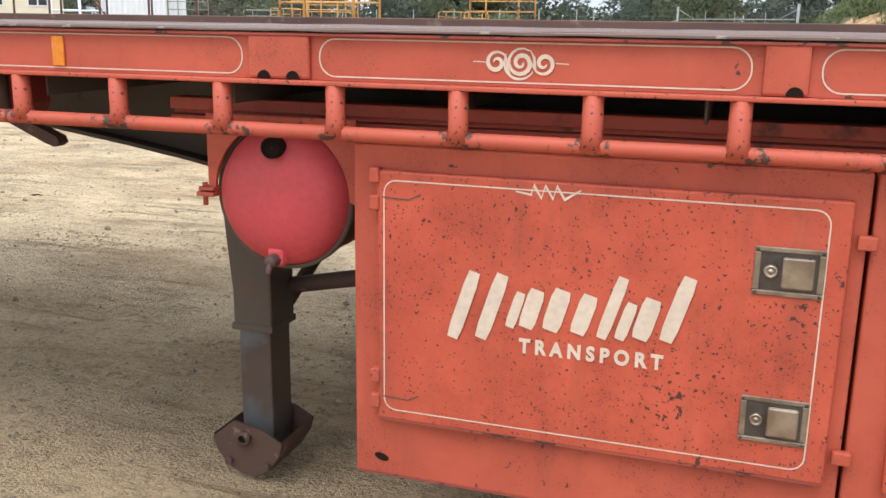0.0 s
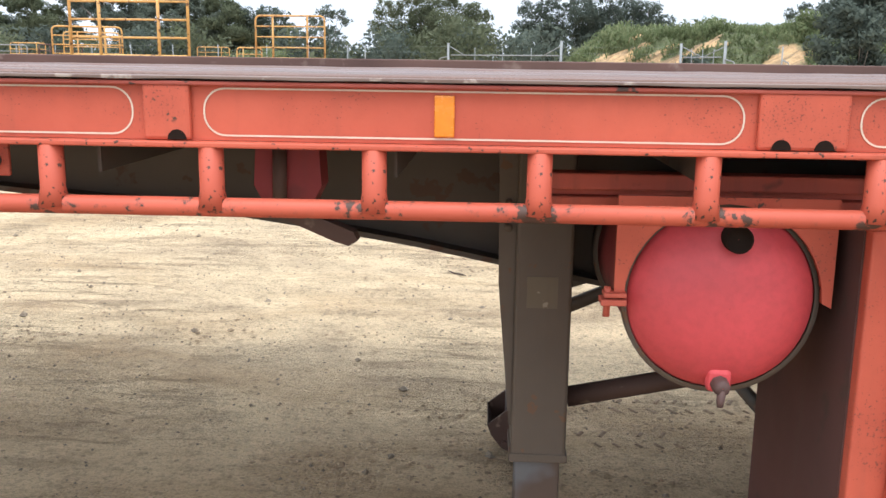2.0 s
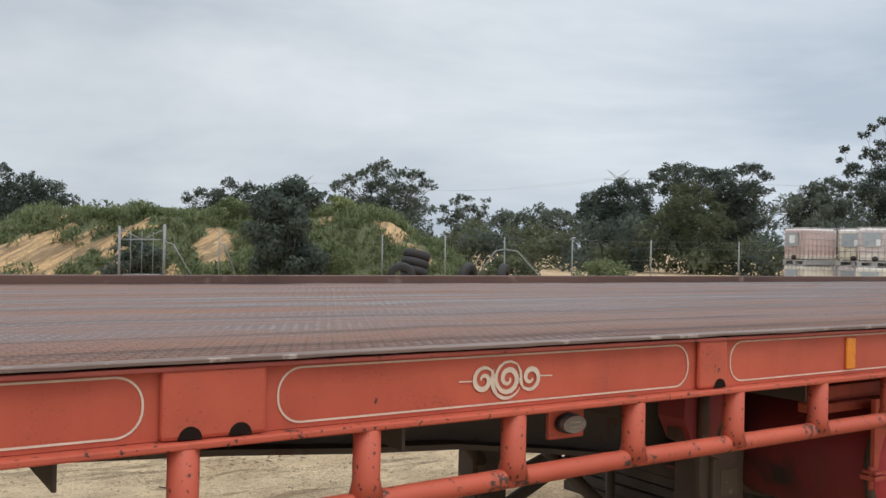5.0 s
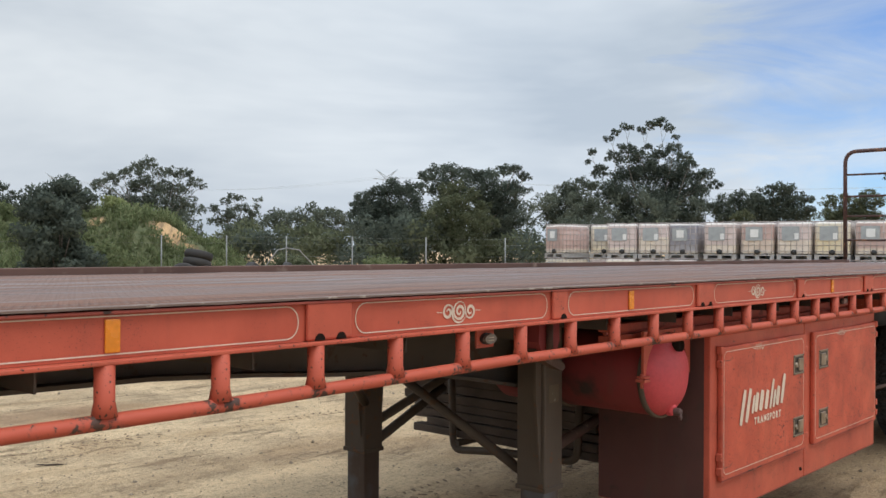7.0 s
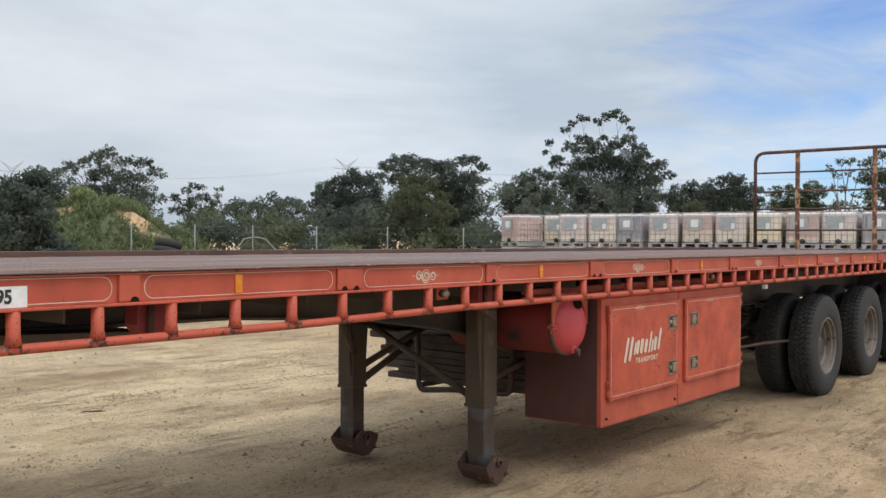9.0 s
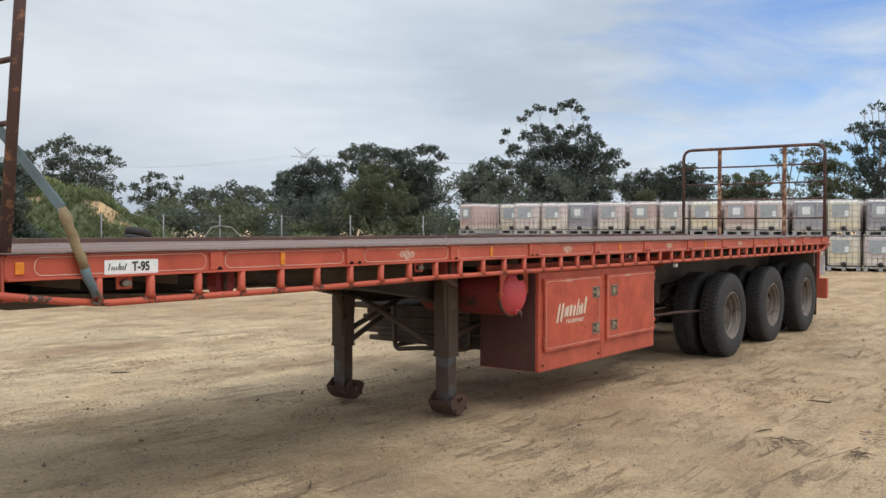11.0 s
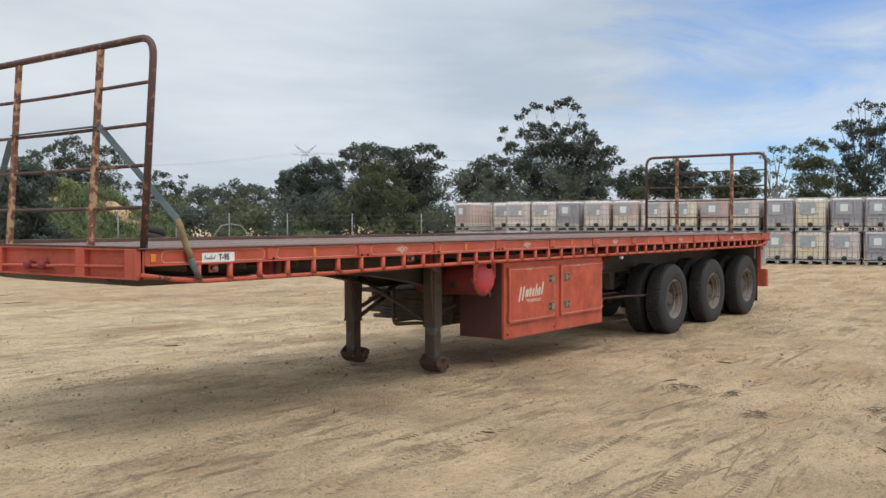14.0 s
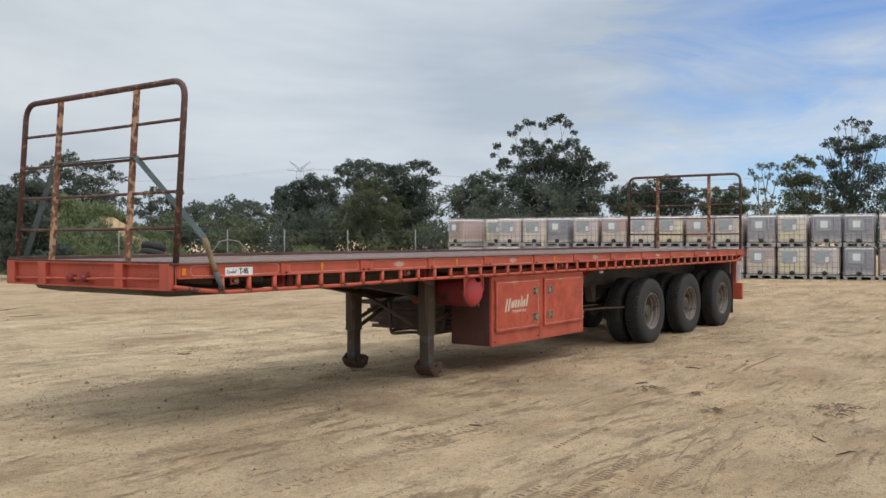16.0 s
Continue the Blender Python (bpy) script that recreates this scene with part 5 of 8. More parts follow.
def build_running_gear():
    wheel = build_wheel("wheel")
    wheel.parent = None
    wheel["group"] = "trailer wheels"
    wheel.matrix_basis = pose(AXLES[0][0], 0.165, AXLES[0][1])
    for i, (x, hub) in enumerate(AXLES):
        for j, (y, turn) in enumerate(((0.165, 0), (0.50, 180), (2.0, 0), (2.335, 180))):
            if i or j:
                copy_thing(wheel, pose(x, y, hub, 0, 37 * i + 11 * j, turn))
    for x, hub in AXLES:
        bm = bmesh.new()
        tube(bm, [(x, 0.3, hub), (x, 2.2, hub)], 0.065, 14)
        axle = part("axle", bm, M_BEAM, trailer, "grimy axle tube")
        for y in (0.8, 1.7):
            bm = bmesh.new()
            for k in range(6):
                L = 0.62 - 0.085 * k
                pts = [(x + L * t, 0.60 + 0.02 * k - 0.09 * (L * t / 0.62) ** 2 + 0.09) for t in (-1, -0.6, -0.2, 0.2, 0.6, 1)]
                extrude_outline(bm, pts + [(a, b + 0.014) for a, b in pts[::-1]], y - 0.04, y + 0.04)
            part("leaf_spring", bm, M_BEAM, axle)
            for dx in (-0.66, 0.66):
                bm = bmesh.new()
                extrude_outline(bm, [(x + dx - 0.1, 0.95), (x + dx + 0.1, 0.95), (x + dx + 0.05, 0.62), (x + dx - 0.05, 0.62)], y - 0.055, y + 0.055)
                part("spring_hanger", bm, M_BEAM, axle)
    bm = bmesh.new()
    tube(bm, [(7.3, 0.28, 0.58), (8.3, 0.24, 0.575), (9.0, 0.24, 0.545)], 0.014, 8)
    tube(bm, [(7.3, 0.28, 0.64), (8.6, 0.5, 0.60)], 0.011, 8)
    part("air_pipe", bm, M_RUSTFOOT, trailer, "rusty air pipes ahead of the wheels")
    bm = bmesh.new()
    tube(bm, [(7.55, 0.75, 0.9), (7.6, 0.62, 0.72), (7.75, 0.6, 0.55), (8.1, 0.65, 0.5)], 0.02, 8)
    part("air_hose", bm, M_BLACK, trailer)
    bm = bmesh.new()
    lathe(bm, [(0.001, -0.12), (0.09, -0.12), (0.1, -0.09), (0.1, 0.5), (0.001, 0.52)], (7.75, 0.8, 0.66), 24)
    part("air_reservoir", bm, M_BEAM, trailer)
    # mudflap, rear bumper post and lamp block
    bm = bmesh.new()
    box(bm, 13.42, 13.435, 0.06, 0.66, 0.18, 1.285, 0.004)
    part("mudflap", bm, M_RUSTFOOT, trailer, "dusty brown rubber mudflap")
    bm = bmesh.new()
    box(bm, 13.42, 13.435, 1.78, 2.38, 0.18, 1.285, 0.004)
    part("mudflap", bm, M_RUSTFOOT, trailer, "dusty brown rubber mudflap")
    for x in (13.25,):
        bm = bmesh.new()
        box(bm, x, x + 0.06, 0.06, WIDE - 0.06, 0.95, 1.299, 0.006)
        part("deep_cross_beam", bm, M_BEAM, trailer, "grimy deep cross beam over the wheels")
    bm = bmesh.new()
    box(bm, 13.64, 13.72, -0.04, 0.22, 0.43, 0.75, 0.01)
    part("rear_lamp_box", bm, M_RED, trailer, "red rear lamp box")
    bm = bmesh.new()
    box(bm, 13.7, 13.78, 0.10, 0.2, 0.75, 1.28, 0.006)
    box(bm, 13.8, 13.9, 0.05, WIDE - 0.05, 1.18, 1.38, 0.006)
    part("rear_frame", bm, M_RED, trailer, "red rear cross frame")
    bm = bmesh.new()
    box(bm, 13.735, 13.745, 0.02, 0.12, 0.80, 1.1, 0.004)
    part("white_marker", bm, M_WHITE, trailer, "white rear marker strip")


def build_cradle():
    """Dunnage timbers lie crosswise in a steel cradle slung under the chassis behind the landing legs."""
    for x in (5.10, 6.25):
        bm = bmesh.new()
        pts = [(x, 1.75, 0.95)] + bend((x, 1.75, 0.95), (x, 1.73, 0.368), (x, 1.45, 0.40), 0.07) + [(x, 1.40, 0.405), (x, 0.98, 0.425)] + bend((x, 1.3, 0.41), (x, 0.86, 0.43), (x, 0.84, 0.95), 0.07) + [(x, 0.84, 0.95)]
        tube(bm, pts, 0.022, 10)
        part("cradle_hoop", bm, M_STEEL, trailer, "bent pipe cradle hoop")
    for y in (1.02, 1.70):
        bm = bmesh.new()
        box(bm, 5.09, 6.27, y - 0.02, y + 0.02, 0.394, 0.43, 0.004)
        part("cradle_bar", bm, M_STEEL, trailer)
    rnd = random.Random(4)
    z = 0.432
    for row in range(7):
        x = 5.15
        h = rnd.uniform(0.042, 0.058)
        while x < 6.1:
            w = rnd.uniform(0.08, 0.14)
            a, b = 0.74 + rnd.uniform(0.0, 0.05), 2.08 + 0.028 * row + rnd.gauss(0, 0.06)
            bm = bmesh.new()
            box(bm, -w / 2, w / 2, 0, b - a, 0, h, 0.006)
            o = solid("dunnage_timber", bm, M_TIMBER, "dark weathered dunnage timber lying in the cradle", "timber", "dunnage timbers")
            o.matrix_basis = pose(x + w / 2 + (rnd.uniform(-0.015, 0.015) if x < 5.2 else 0.0), a, z, 0, rnd.uniform(-1.5, 1.5), rnd.uniform(-0.8, 0.8))
            x += w + rnd.uniform(0.006, 0.04)
        z += h + 0.004


build_deck()
build_side_rail()
build_front_beam()
headboard(0.385, 0.49, DECK - 0.01, 2.90, (0.045, 0.69, 1.84, 2.43), (2.58, 2.285, 1.995, 1.70))
headboard(13.86, 13.85, DECK - 0.01, 2.895, (0.065, 0.70, 1.79, 2.435), (2.585, 2.295, 2.03, 1.71))
build_strap()
build_chassis()
build_legs()
build_air_tank()
build_small_lamp()
build_toolbox()
build_lettering()
build_sign()
build_lamps()
build_running_gear()
build_cradle()


# ---- totes ----
def build_tote(tint):
    """A caged liquid tote on a pallet, centred on its base; 1.0 wide, 1.2 deep, 1.15 high."""
    tote = thing("liquid_tote", "caged plastic liquid tote on a pallet", "tote", "stacked liquid totes")
    bm = bmesh.new()
    box(bm, -0.475, 0.475, -0.575, 0.575, 0.16, 1.10, 0.05)
    part("tank", bm, M_TOTE[tint], tote)
    bm = bmesh.new()
    lathe(bm, [(0.001, 0.0), (0.08, 0.0), (0.08, 0.03), (0.001, 0.03)], (0, 0, 0), 16)
    bmesh.ops.rotate(bm, verts=bm.verts, matrix=Matrix.Rotation(radians(90), 3, "X"))
    bmesh.ops.translate(bm, verts=bm.verts, vec=(0, 0, 1.10))
    part("cap", bm, M_BLACK, tote, "black screw cap")
    bm = bmesh.new()
    tube(bm, [(-0.5, -0.6, 1.13), (0.5, -0.6, 1.13), (0.5, 0.6, 1.13), (-0.5, 0.6, 1.13), (-0.5, -0.6, 1.13)], 0.013, 6)
    cage = part("cage", bm, M_CAGE, tote, "galvanised bar cage")
    bm = bmesh.new()
    tube(bm, [(-0.495, -0.595, 0), (0.495, -0.595, 0), (0.495, 0.595, 0), (-0.495, 0.595, 0), (-0.495, -0.595, 0)], 0.009, 5)
    hoop = finish(bm, "hoop", M_CAGE)
    bm = bmesh.new()
    tube(bm, [(0, 0, 0.12), (0, 0, 1.13)], 0.009, 5)
    bar = finish(bm, "bar", M_CAGE)
    for k in range(5):
        o = new("hoop", hoop)
        o.parent = cage
        o.location.z = 0.24 + k * 0.182
    for k in range(6):
        for y in (-0.6, 0.6):
            o = new("bar", bar)
            o.parent = cage
            o.location = (-0.42 + k * 0.168, y, 0)
    for k in range(7):
        for x in (-0.5, 0.5):
            o = new("bar", bar)
            o.parent = cage
            o.location = (x, -0.48 + k * 0.16, 0)
    bm = bmesh.new()
    box(bm, -0.5, 0.5, -0.6, 0.6, 0.10, 0.135)
    for x in (-0.43, 0.0, 0.43):
        box(bm, x - 0.06, x + 0.06, -0.59, 0.59, 0.0, 0.10)
    part("pallet", bm, M_GALV, tote, "galvanised steel pallet")
    bm = bmesh.new()
    box(bm, -0.34, 0.16, -0.615, -0.608, 0.56, 0.98)
    part("placard", bm, M_PLATE, tote, "grey steel placard")
    bm = bmesh.new()
    box(bm, 0.02 - 0.22 * (tint % 2), 0.14 - 0.1 * (tint % 2), -0.619, -0.6155, 0.60 + 0.06 * (tint % 2), 0.78 + 0.12 * (tint % 2))
    part("paper_label", bm, M_PAPER, tote, "white paper label")
    bm = bmesh.new()
    lathe(bm, [(0.001, -0.65), (0.075, -0.65), (0.08, -0.61), (0.08, -0.56)], (0.0, 0.0, 0.21), 14)
    part("outlet_valve", bm, M_BLACK, tote, "outlet valve at the foot")
    return tote


def build_totes():
    rnd = random.Random(9)
    kinds = [build_tote(k) for k in range(4)]
    used = [False] * 4
    a, d = Vector((27.75, 16.2, 0)), Vector((0.19, -0.982, 0))
    back = Vector((0.982, 0.19, 0))
    spots = []
    for k in range(27):
        along, inset = ((-0.33, 0.3), (0.87, 1.25), (1.86, 0.0), (2.9, 0.12), (3.93, 0.3))[k] if k < 5 else (5.2 + 1.085 * (k - 5), 0.0)
        turn = -79 + {0: -24, 1: 4, 2: 9, 3: 8, 4: -2}.get(k, rnd.uniform(-2, 2))
        for lvl in (0, 1):
            spots.append((a + d * along + back * inset, lvl, turn))
            if k > 4:
                spots.append((a + d * along + back * 1.32, lvl, -79))
    for lvl in (0, 1):
        spots.append((a - d * 0.75 + back * 1.7, lvl, -75))
    for p, lvl, turn in spots:
        k = rnd.choice((0, 0, 0, 1, 1, 1, 2, 2, 3))
        m = pose(p.x + rnd.uniform(-0.04, 0.04), p.y + rnd.uniform(-0.04, 0.04), rise(p.x) - 0.005 + lvl * 1.146, 0, 0, turn)
        if not used[k]:
            kinds[k].matrix_basis = m
            used[k] = True
        else:
            copy_thing(kinds[k], m)


# ---- trees ----
def crown_mesh(name, clumps, count, size, seed, mat, hollow=True, upright=0.0):
    """Small leaf blades gathered in uneven clumps: ((x, y, z), radius) pairs. upright turns the blades to grass."""
    rnd = np.random.RandomState(seed)
    weight = np.array([r ** 1.8 for _, r in clumps])
    pick = rnd.choice(len(clumps), count, p=weight / weight.sum())
    c = np.array([p for p, _ in clumps])[pick]
    r = np.array([q for _, q in clumps])[pick]
    v = rnd.normal(size=(count, 3))
    v /= np.linalg.norm(v, axis=1)[:, None]
    p = c + v * (r * (rnd.uniform(0.5, 1.03, count) if hollow else 1.2 * rnd.uniform(0.05, 1.0, count) ** 0.55))[:, None] * np.array([1, 1, 0.85])
    u = rnd.normal(size=(count, 3)) * (1 - 0.65 * upright) + np.array([0, 0, 1.3 * upright])
    u /= np.linalg.norm(u, axis=1)[:, None]
    w = np.cross(u, v + rnd.normal(scale=0.5, size=(count, 3)))
    w /= np.linalg.norm(w, axis=1)[:, None] + 1e-9
    n = np.cross(w, u)
    side = np.where((n * v).sum(1) < 0, -1.0, 1.0)[:, None]
    w, n = w * side, n * side
    s = (size * rnd.uniform(0.5, 1.3, count))[:, None]
    broad = 0.45 - 0.25 * upright
    verts = np.stack([p - u * s, p + w * s * broad, p + u * s, p - w * s * broad], 1).reshape(-1, 3)
    me = bpy.data.meshes.new(name)
    me.from_pydata(verts.tolist(), [], np.arange(count * 4).reshape(-1, 4).tolist())
    me.materials.append(mat)
    # the blades of a clump shade together, as a rounded head of foliage
    n = 0.55 * n + 0.8 * v
    n /= np.linalg.norm(n, axis=1)[:, None]
    for q in me.polygons:
        q.use_smooth = True
    me.normals_split_custom_set_from_vertices(np.repeat(n, 4, axis=0).tolist())
    return me


def build_tree(seed, h, spread, trunk_part, leaf, count, size, low=0.12, limbs=8, radius=0.12, dome=0):
    """Tapered trunk with forking limbs; leaves in uneven clumps from height low * h up, or gathered under a dome."""
    rnd = random.Random(seed)
    tree = thing("gum_tree", "grey-green eucalyptus tree behind the yard fence", "tree", "trees round the yard")
    bm = bmesh.new()
    fork = h * trunk_part
    base_r = 0.018 * h + 0.05
    top = Vector((rnd.uniform(-0.05, 0.05) * h, rnd.uniform(-0.05, 0.05) * h, fork))
    tube(bm, [(0, 0, -0.3), (0.05, 0, fork * 0.35), tuple(top * 0.75), tuple(top)], [base_r * 1.25, base_r, base_r * 0.85, base_r * 0.7], 9)
    clumps = []
    for k in range(0 if dome else limbs):
        a = 2 * math.pi * (k * 0.618 + rnd.uniform(-0.08, 0.08))
        lift = low + 0.12 + (0.84 - low) * (k + 0.5) / limbs
        out = spread * 0.42 * math.sqrt(max(0.05, 1 - (2 * abs(lift - 0.5)) ** 2.2)) * rnd.uniform(0.6, 1.1)
        end = Vector((out * math.cos(a), out * math.sin(a), h * lift))
        start = top if lift > trunk_part else Vector((0, 0, h * lift * 0.6))
        mid = start.lerp(end, 0.5) + Vector((rnd.uniform(-0.04, 0.04) * h, rnd.uniform(-0.04, 0.04) * h, 0.03 * h))
        tube(bm, [tuple(start), tuple(mid), tuple(end)], [base_r * 0.5, base_r * 0.3, base_r * 0.1], 6)
        for j in range(rnd.randint(4, 6)):
            c = end + Vector((rnd.gauss(0, 0.11) * spread, rnd.gauss(0, 0.11) * spread, rnd.gauss(0, 0.06) * h))
            c.z = max(min(c.z, h * 0.93), h * low)
            clumps.append((tuple(c), rnd.uniform(0.65, 1.2) * radius * spread))
            tube(bm, [tuple(mid.lerp(end, 0.4)), tuple(c)], [base_r * 0.14, base_r * 0.05], 4)
    for k in range(dome):
        # rounded heads of foliage, highest in the middle, each made of small clumps over its upper side
        a, far = 2 * math.pi * (k * 0.618 + rnd.uniform(-0.06, 0.06)), math.sqrt((k + 0.4) / dome)
        R = spread * rnd.uniform(0.5, 1.0) * radius * 1.6
        head = Vector((0.42 * spread * far * math.cos(a), 0.42 * spread * far * math.sin(a), h * (1 - 0.42 * far ** 2.2) * rnd.uniform(0.84, 1.0) - R * 0.85))
        start = top if head.z > fork else Vector((0, 0, max(0.2, head.z * 0.6)))
        tube(bm, [tuple(start), tuple(start.lerp(head, 0.5) + Vector((0, 0, 0.02 * h))), tuple(head)], [base_r * 0.45, base_r * 0.26, base_r * 0.08], 5)
        for i in range(9):
            v = Vector((rnd.gauss(0, 1), rnd.gauss(0, 1), rnd.uniform(-0.35, 1.1))).normalized()
            clumps.append(((head.x + v.x * R * 0.68, head.y + v.y * R * 0.68, head.z + v.z * R * 0.72), R * rnd.uniform(0.36, 0.58)))
    for k in range(2 * dome):
        a, far = rnd.uniform(0, 6.283), math.sqrt(rnd.random())
        clumps.append(((0.4 * spread * far * math.cos(a), 0.4 * spread * far * math.sin(a), h * rnd.uniform(low, 0.5)), spread * rnd.uniform(0.07, 0.12)))
    part("trunk", bm, M_BARK, tree, "pale bark trunk and limbs")
    crown = new("crown", crown_mesh("crown", clumps, count, size, seed, M_LEAF[leaf]))
    crown.parent = tree
    tagged(crown, "grey-green leaves in loose clumps")
    return tree


def plant(model, spots):
    """Stands copies of a model at (x, y, height factor, width factor)."""
    for k, (x, y, sh, sw) in enumerate(spots):
        m = pose(x, y, -0.05, 0, 0, (k * 77) % 360 if len(spots) > 1 else 0) @ Matrix.Diagonal((sw, sw, sh, 1))
        if k == 0:
            model.matrix_basis = m
        else:
            copy_thing(model, m)


def grow(x, y, turn, leaf, fill, label, heads, sprays=()):
    """One gum by its heads of foliage: (sideways, height, radius) in metres, sideways along the heading turn.
    fill says how closed the crown is."""
    rnd = random.Random(int(x * 10 + y * 7))
    tree = thing("gum_tree", label, "tree", "trees round the yard")
    high, wide = max(z + r for _, z, r in heads), max(s for s, _, _ in heads) - min(s for s, _, _ in heads)
    blade = 0.0014 * math.hypot(x, y)
    base_r = 0.016 * high + 0.04
    fork = Vector((rnd.uniform(-0.05, 0.05) * wide, 0, high * 0.36))
    bm = bmesh.new()
    tube(bm, [(0, 0, -0.3), (rnd.uniform(-0.1, 0.1), 0, fork.z * 0.5), tuple(fork)], [base_r * 1.25, base_r, base_r * 0.75], 8)
    clumps, placed = [], []
    # boughs: neighbouring heads share one, so that the limbs fork instead of fanning out
    rows = sorted(heads)
    boughs = []
    for k in range(0, len(rows), 4):
        some = rows[k:k + 4]
        mean = sum(h[0] for h in some) / len(some), sum(h[1] for h in some) / len(some)
        node = Vector((mean[0] * 0.6 + fork.x * 0.4, rnd.uniform(-0.12, 0.12) * wide, fork.z + (mean[1] - fork.z) * 0.55))
        tube(bm, [tuple(fork), tuple(fork.lerp(node, 0.5) + Vector((rnd.uniform(-0.03, 0.03) * wide, 0, 0))), tuple(node)], [base_r * 0.6, base_r * 0.45, base_r * 0.3], 6)
        boughs.append((node, some))
    stalks = [(node, head, False) for node, some in boughs for head in some]
    # thin stems stand above the crown, each with a few sprays
    stem = None
    for head in sorted(sprays):
        if stem is None or head[0] - stem[1] > 1.7:
            near = min(heads, key=lambda h: abs(h[0] - head[0]) - 0.3 * h[1])
            stem = (Vector((head[0] * 0.8 + near[0] * 0.2 + 0.4, 0, near[1] + 0.5 * near[2] + 0.6)), head[0])
            tube(bm, [(near[0], 0, near[1]), tuple(stem[0])], [base_r * 0.14, base_r * 0.09], 5)
        stalks.append((stem[0], head, True))
    for start, (side, z, r), spray in stalks:
        c = Vector((side, 0.0 if spray else rnd.uniform(-0.24, 0.24) * wide * (1 - 0.5 * abs(side) / (wide + 0.1)), z))
        if z < fork.z:
            start = Vector((0, 0, max(0.3, z * 0.55)))
        mid = start.lerp(c, 0.55) + Vector((rnd.uniform(-0.03, 0.03) * wide * (not spray), 0, 0.02 * high * (not spray)))
        k = 0.35 if spray else 1.0
        tube(bm, [tuple(start), tuple(mid), tuple(c)], [base_r * 0.22 * k, base_r * 0.15 * k, base_r * 0.05], 5)
        if not spray:
            placed.append((c, r))
        r *= 1.6 if spray else 1.2
        c.z -= 0.2 * r
        clumps.append((tuple(c), r * 0.75))
        for i in range(22 if r > 0.5 else 10):
            v = Vector((rnd.gauss(0, 1), rnd.gauss(0, 1), rnd.uniform(-0.8, 1.2))).normalized()
            tip = c + Vector((v.x * r, v.y * r, v.z * r * 0.8)) * rnd.uniform(0.7, 1.08)
            clumps.append((tuple(tip), r * rnd.uniform(0.2, 0.42)))
            if i % 4 == 0:
                tube(bm, [tuple(mid.lerp(c, 0.6)), tuple(tip)], [base_r * 0.07, base_r * 0.025], 4)
    # foliage between and below neighbouring heads
    for k in range(int(fill * len(placed))):
        (a, ra), (b, rb) = rnd.sample(placed, 2)
        if (a - b).length < 0.6 * wide:
            c = a.lerp(b, rnd.uniform(0.25, 0.75))
            r = (ra + rb) * rnd.uniform(0.35, 0.6)
            clumps.append(((c.x, c.y, max(r * 0.6, min(a.z, b.z, c.z) - rnd.uniform(0.0, 1.1) * r)), r))
    # a skirt of hanging foliage under a closed crown
    for c, r in placed if fill > 2 else ():
        for k in range(3):
            z = c.z * rnd.uniform(0.3, 0.85)
            clumps.append(((c.x * rnd.uniform(0.7, 1.0), c.y + rnd.uniform(-0.1, 0.1) * wide, max(z, r * 0.7)), r * rnd.uniform(0.6, 0.95)))
    area = sum(12.6 * r * r for _, r in clumps)
    part("trunk", bm, M_BARK, tree, "pale bark trunk and limbs")
    crown = new("crown", crown_mesh("crown", clumps, int(0.31 * area / (0.9 * blade * blade)), blade, int(x * 3 + y), M_LEAF[leaf], False))
    crown.parent = tree
    tagged(crown, "leaves in loose uneven clumps")
    tree.matrix_basis = pose(x, y, -0.05, 0, 0, turn)


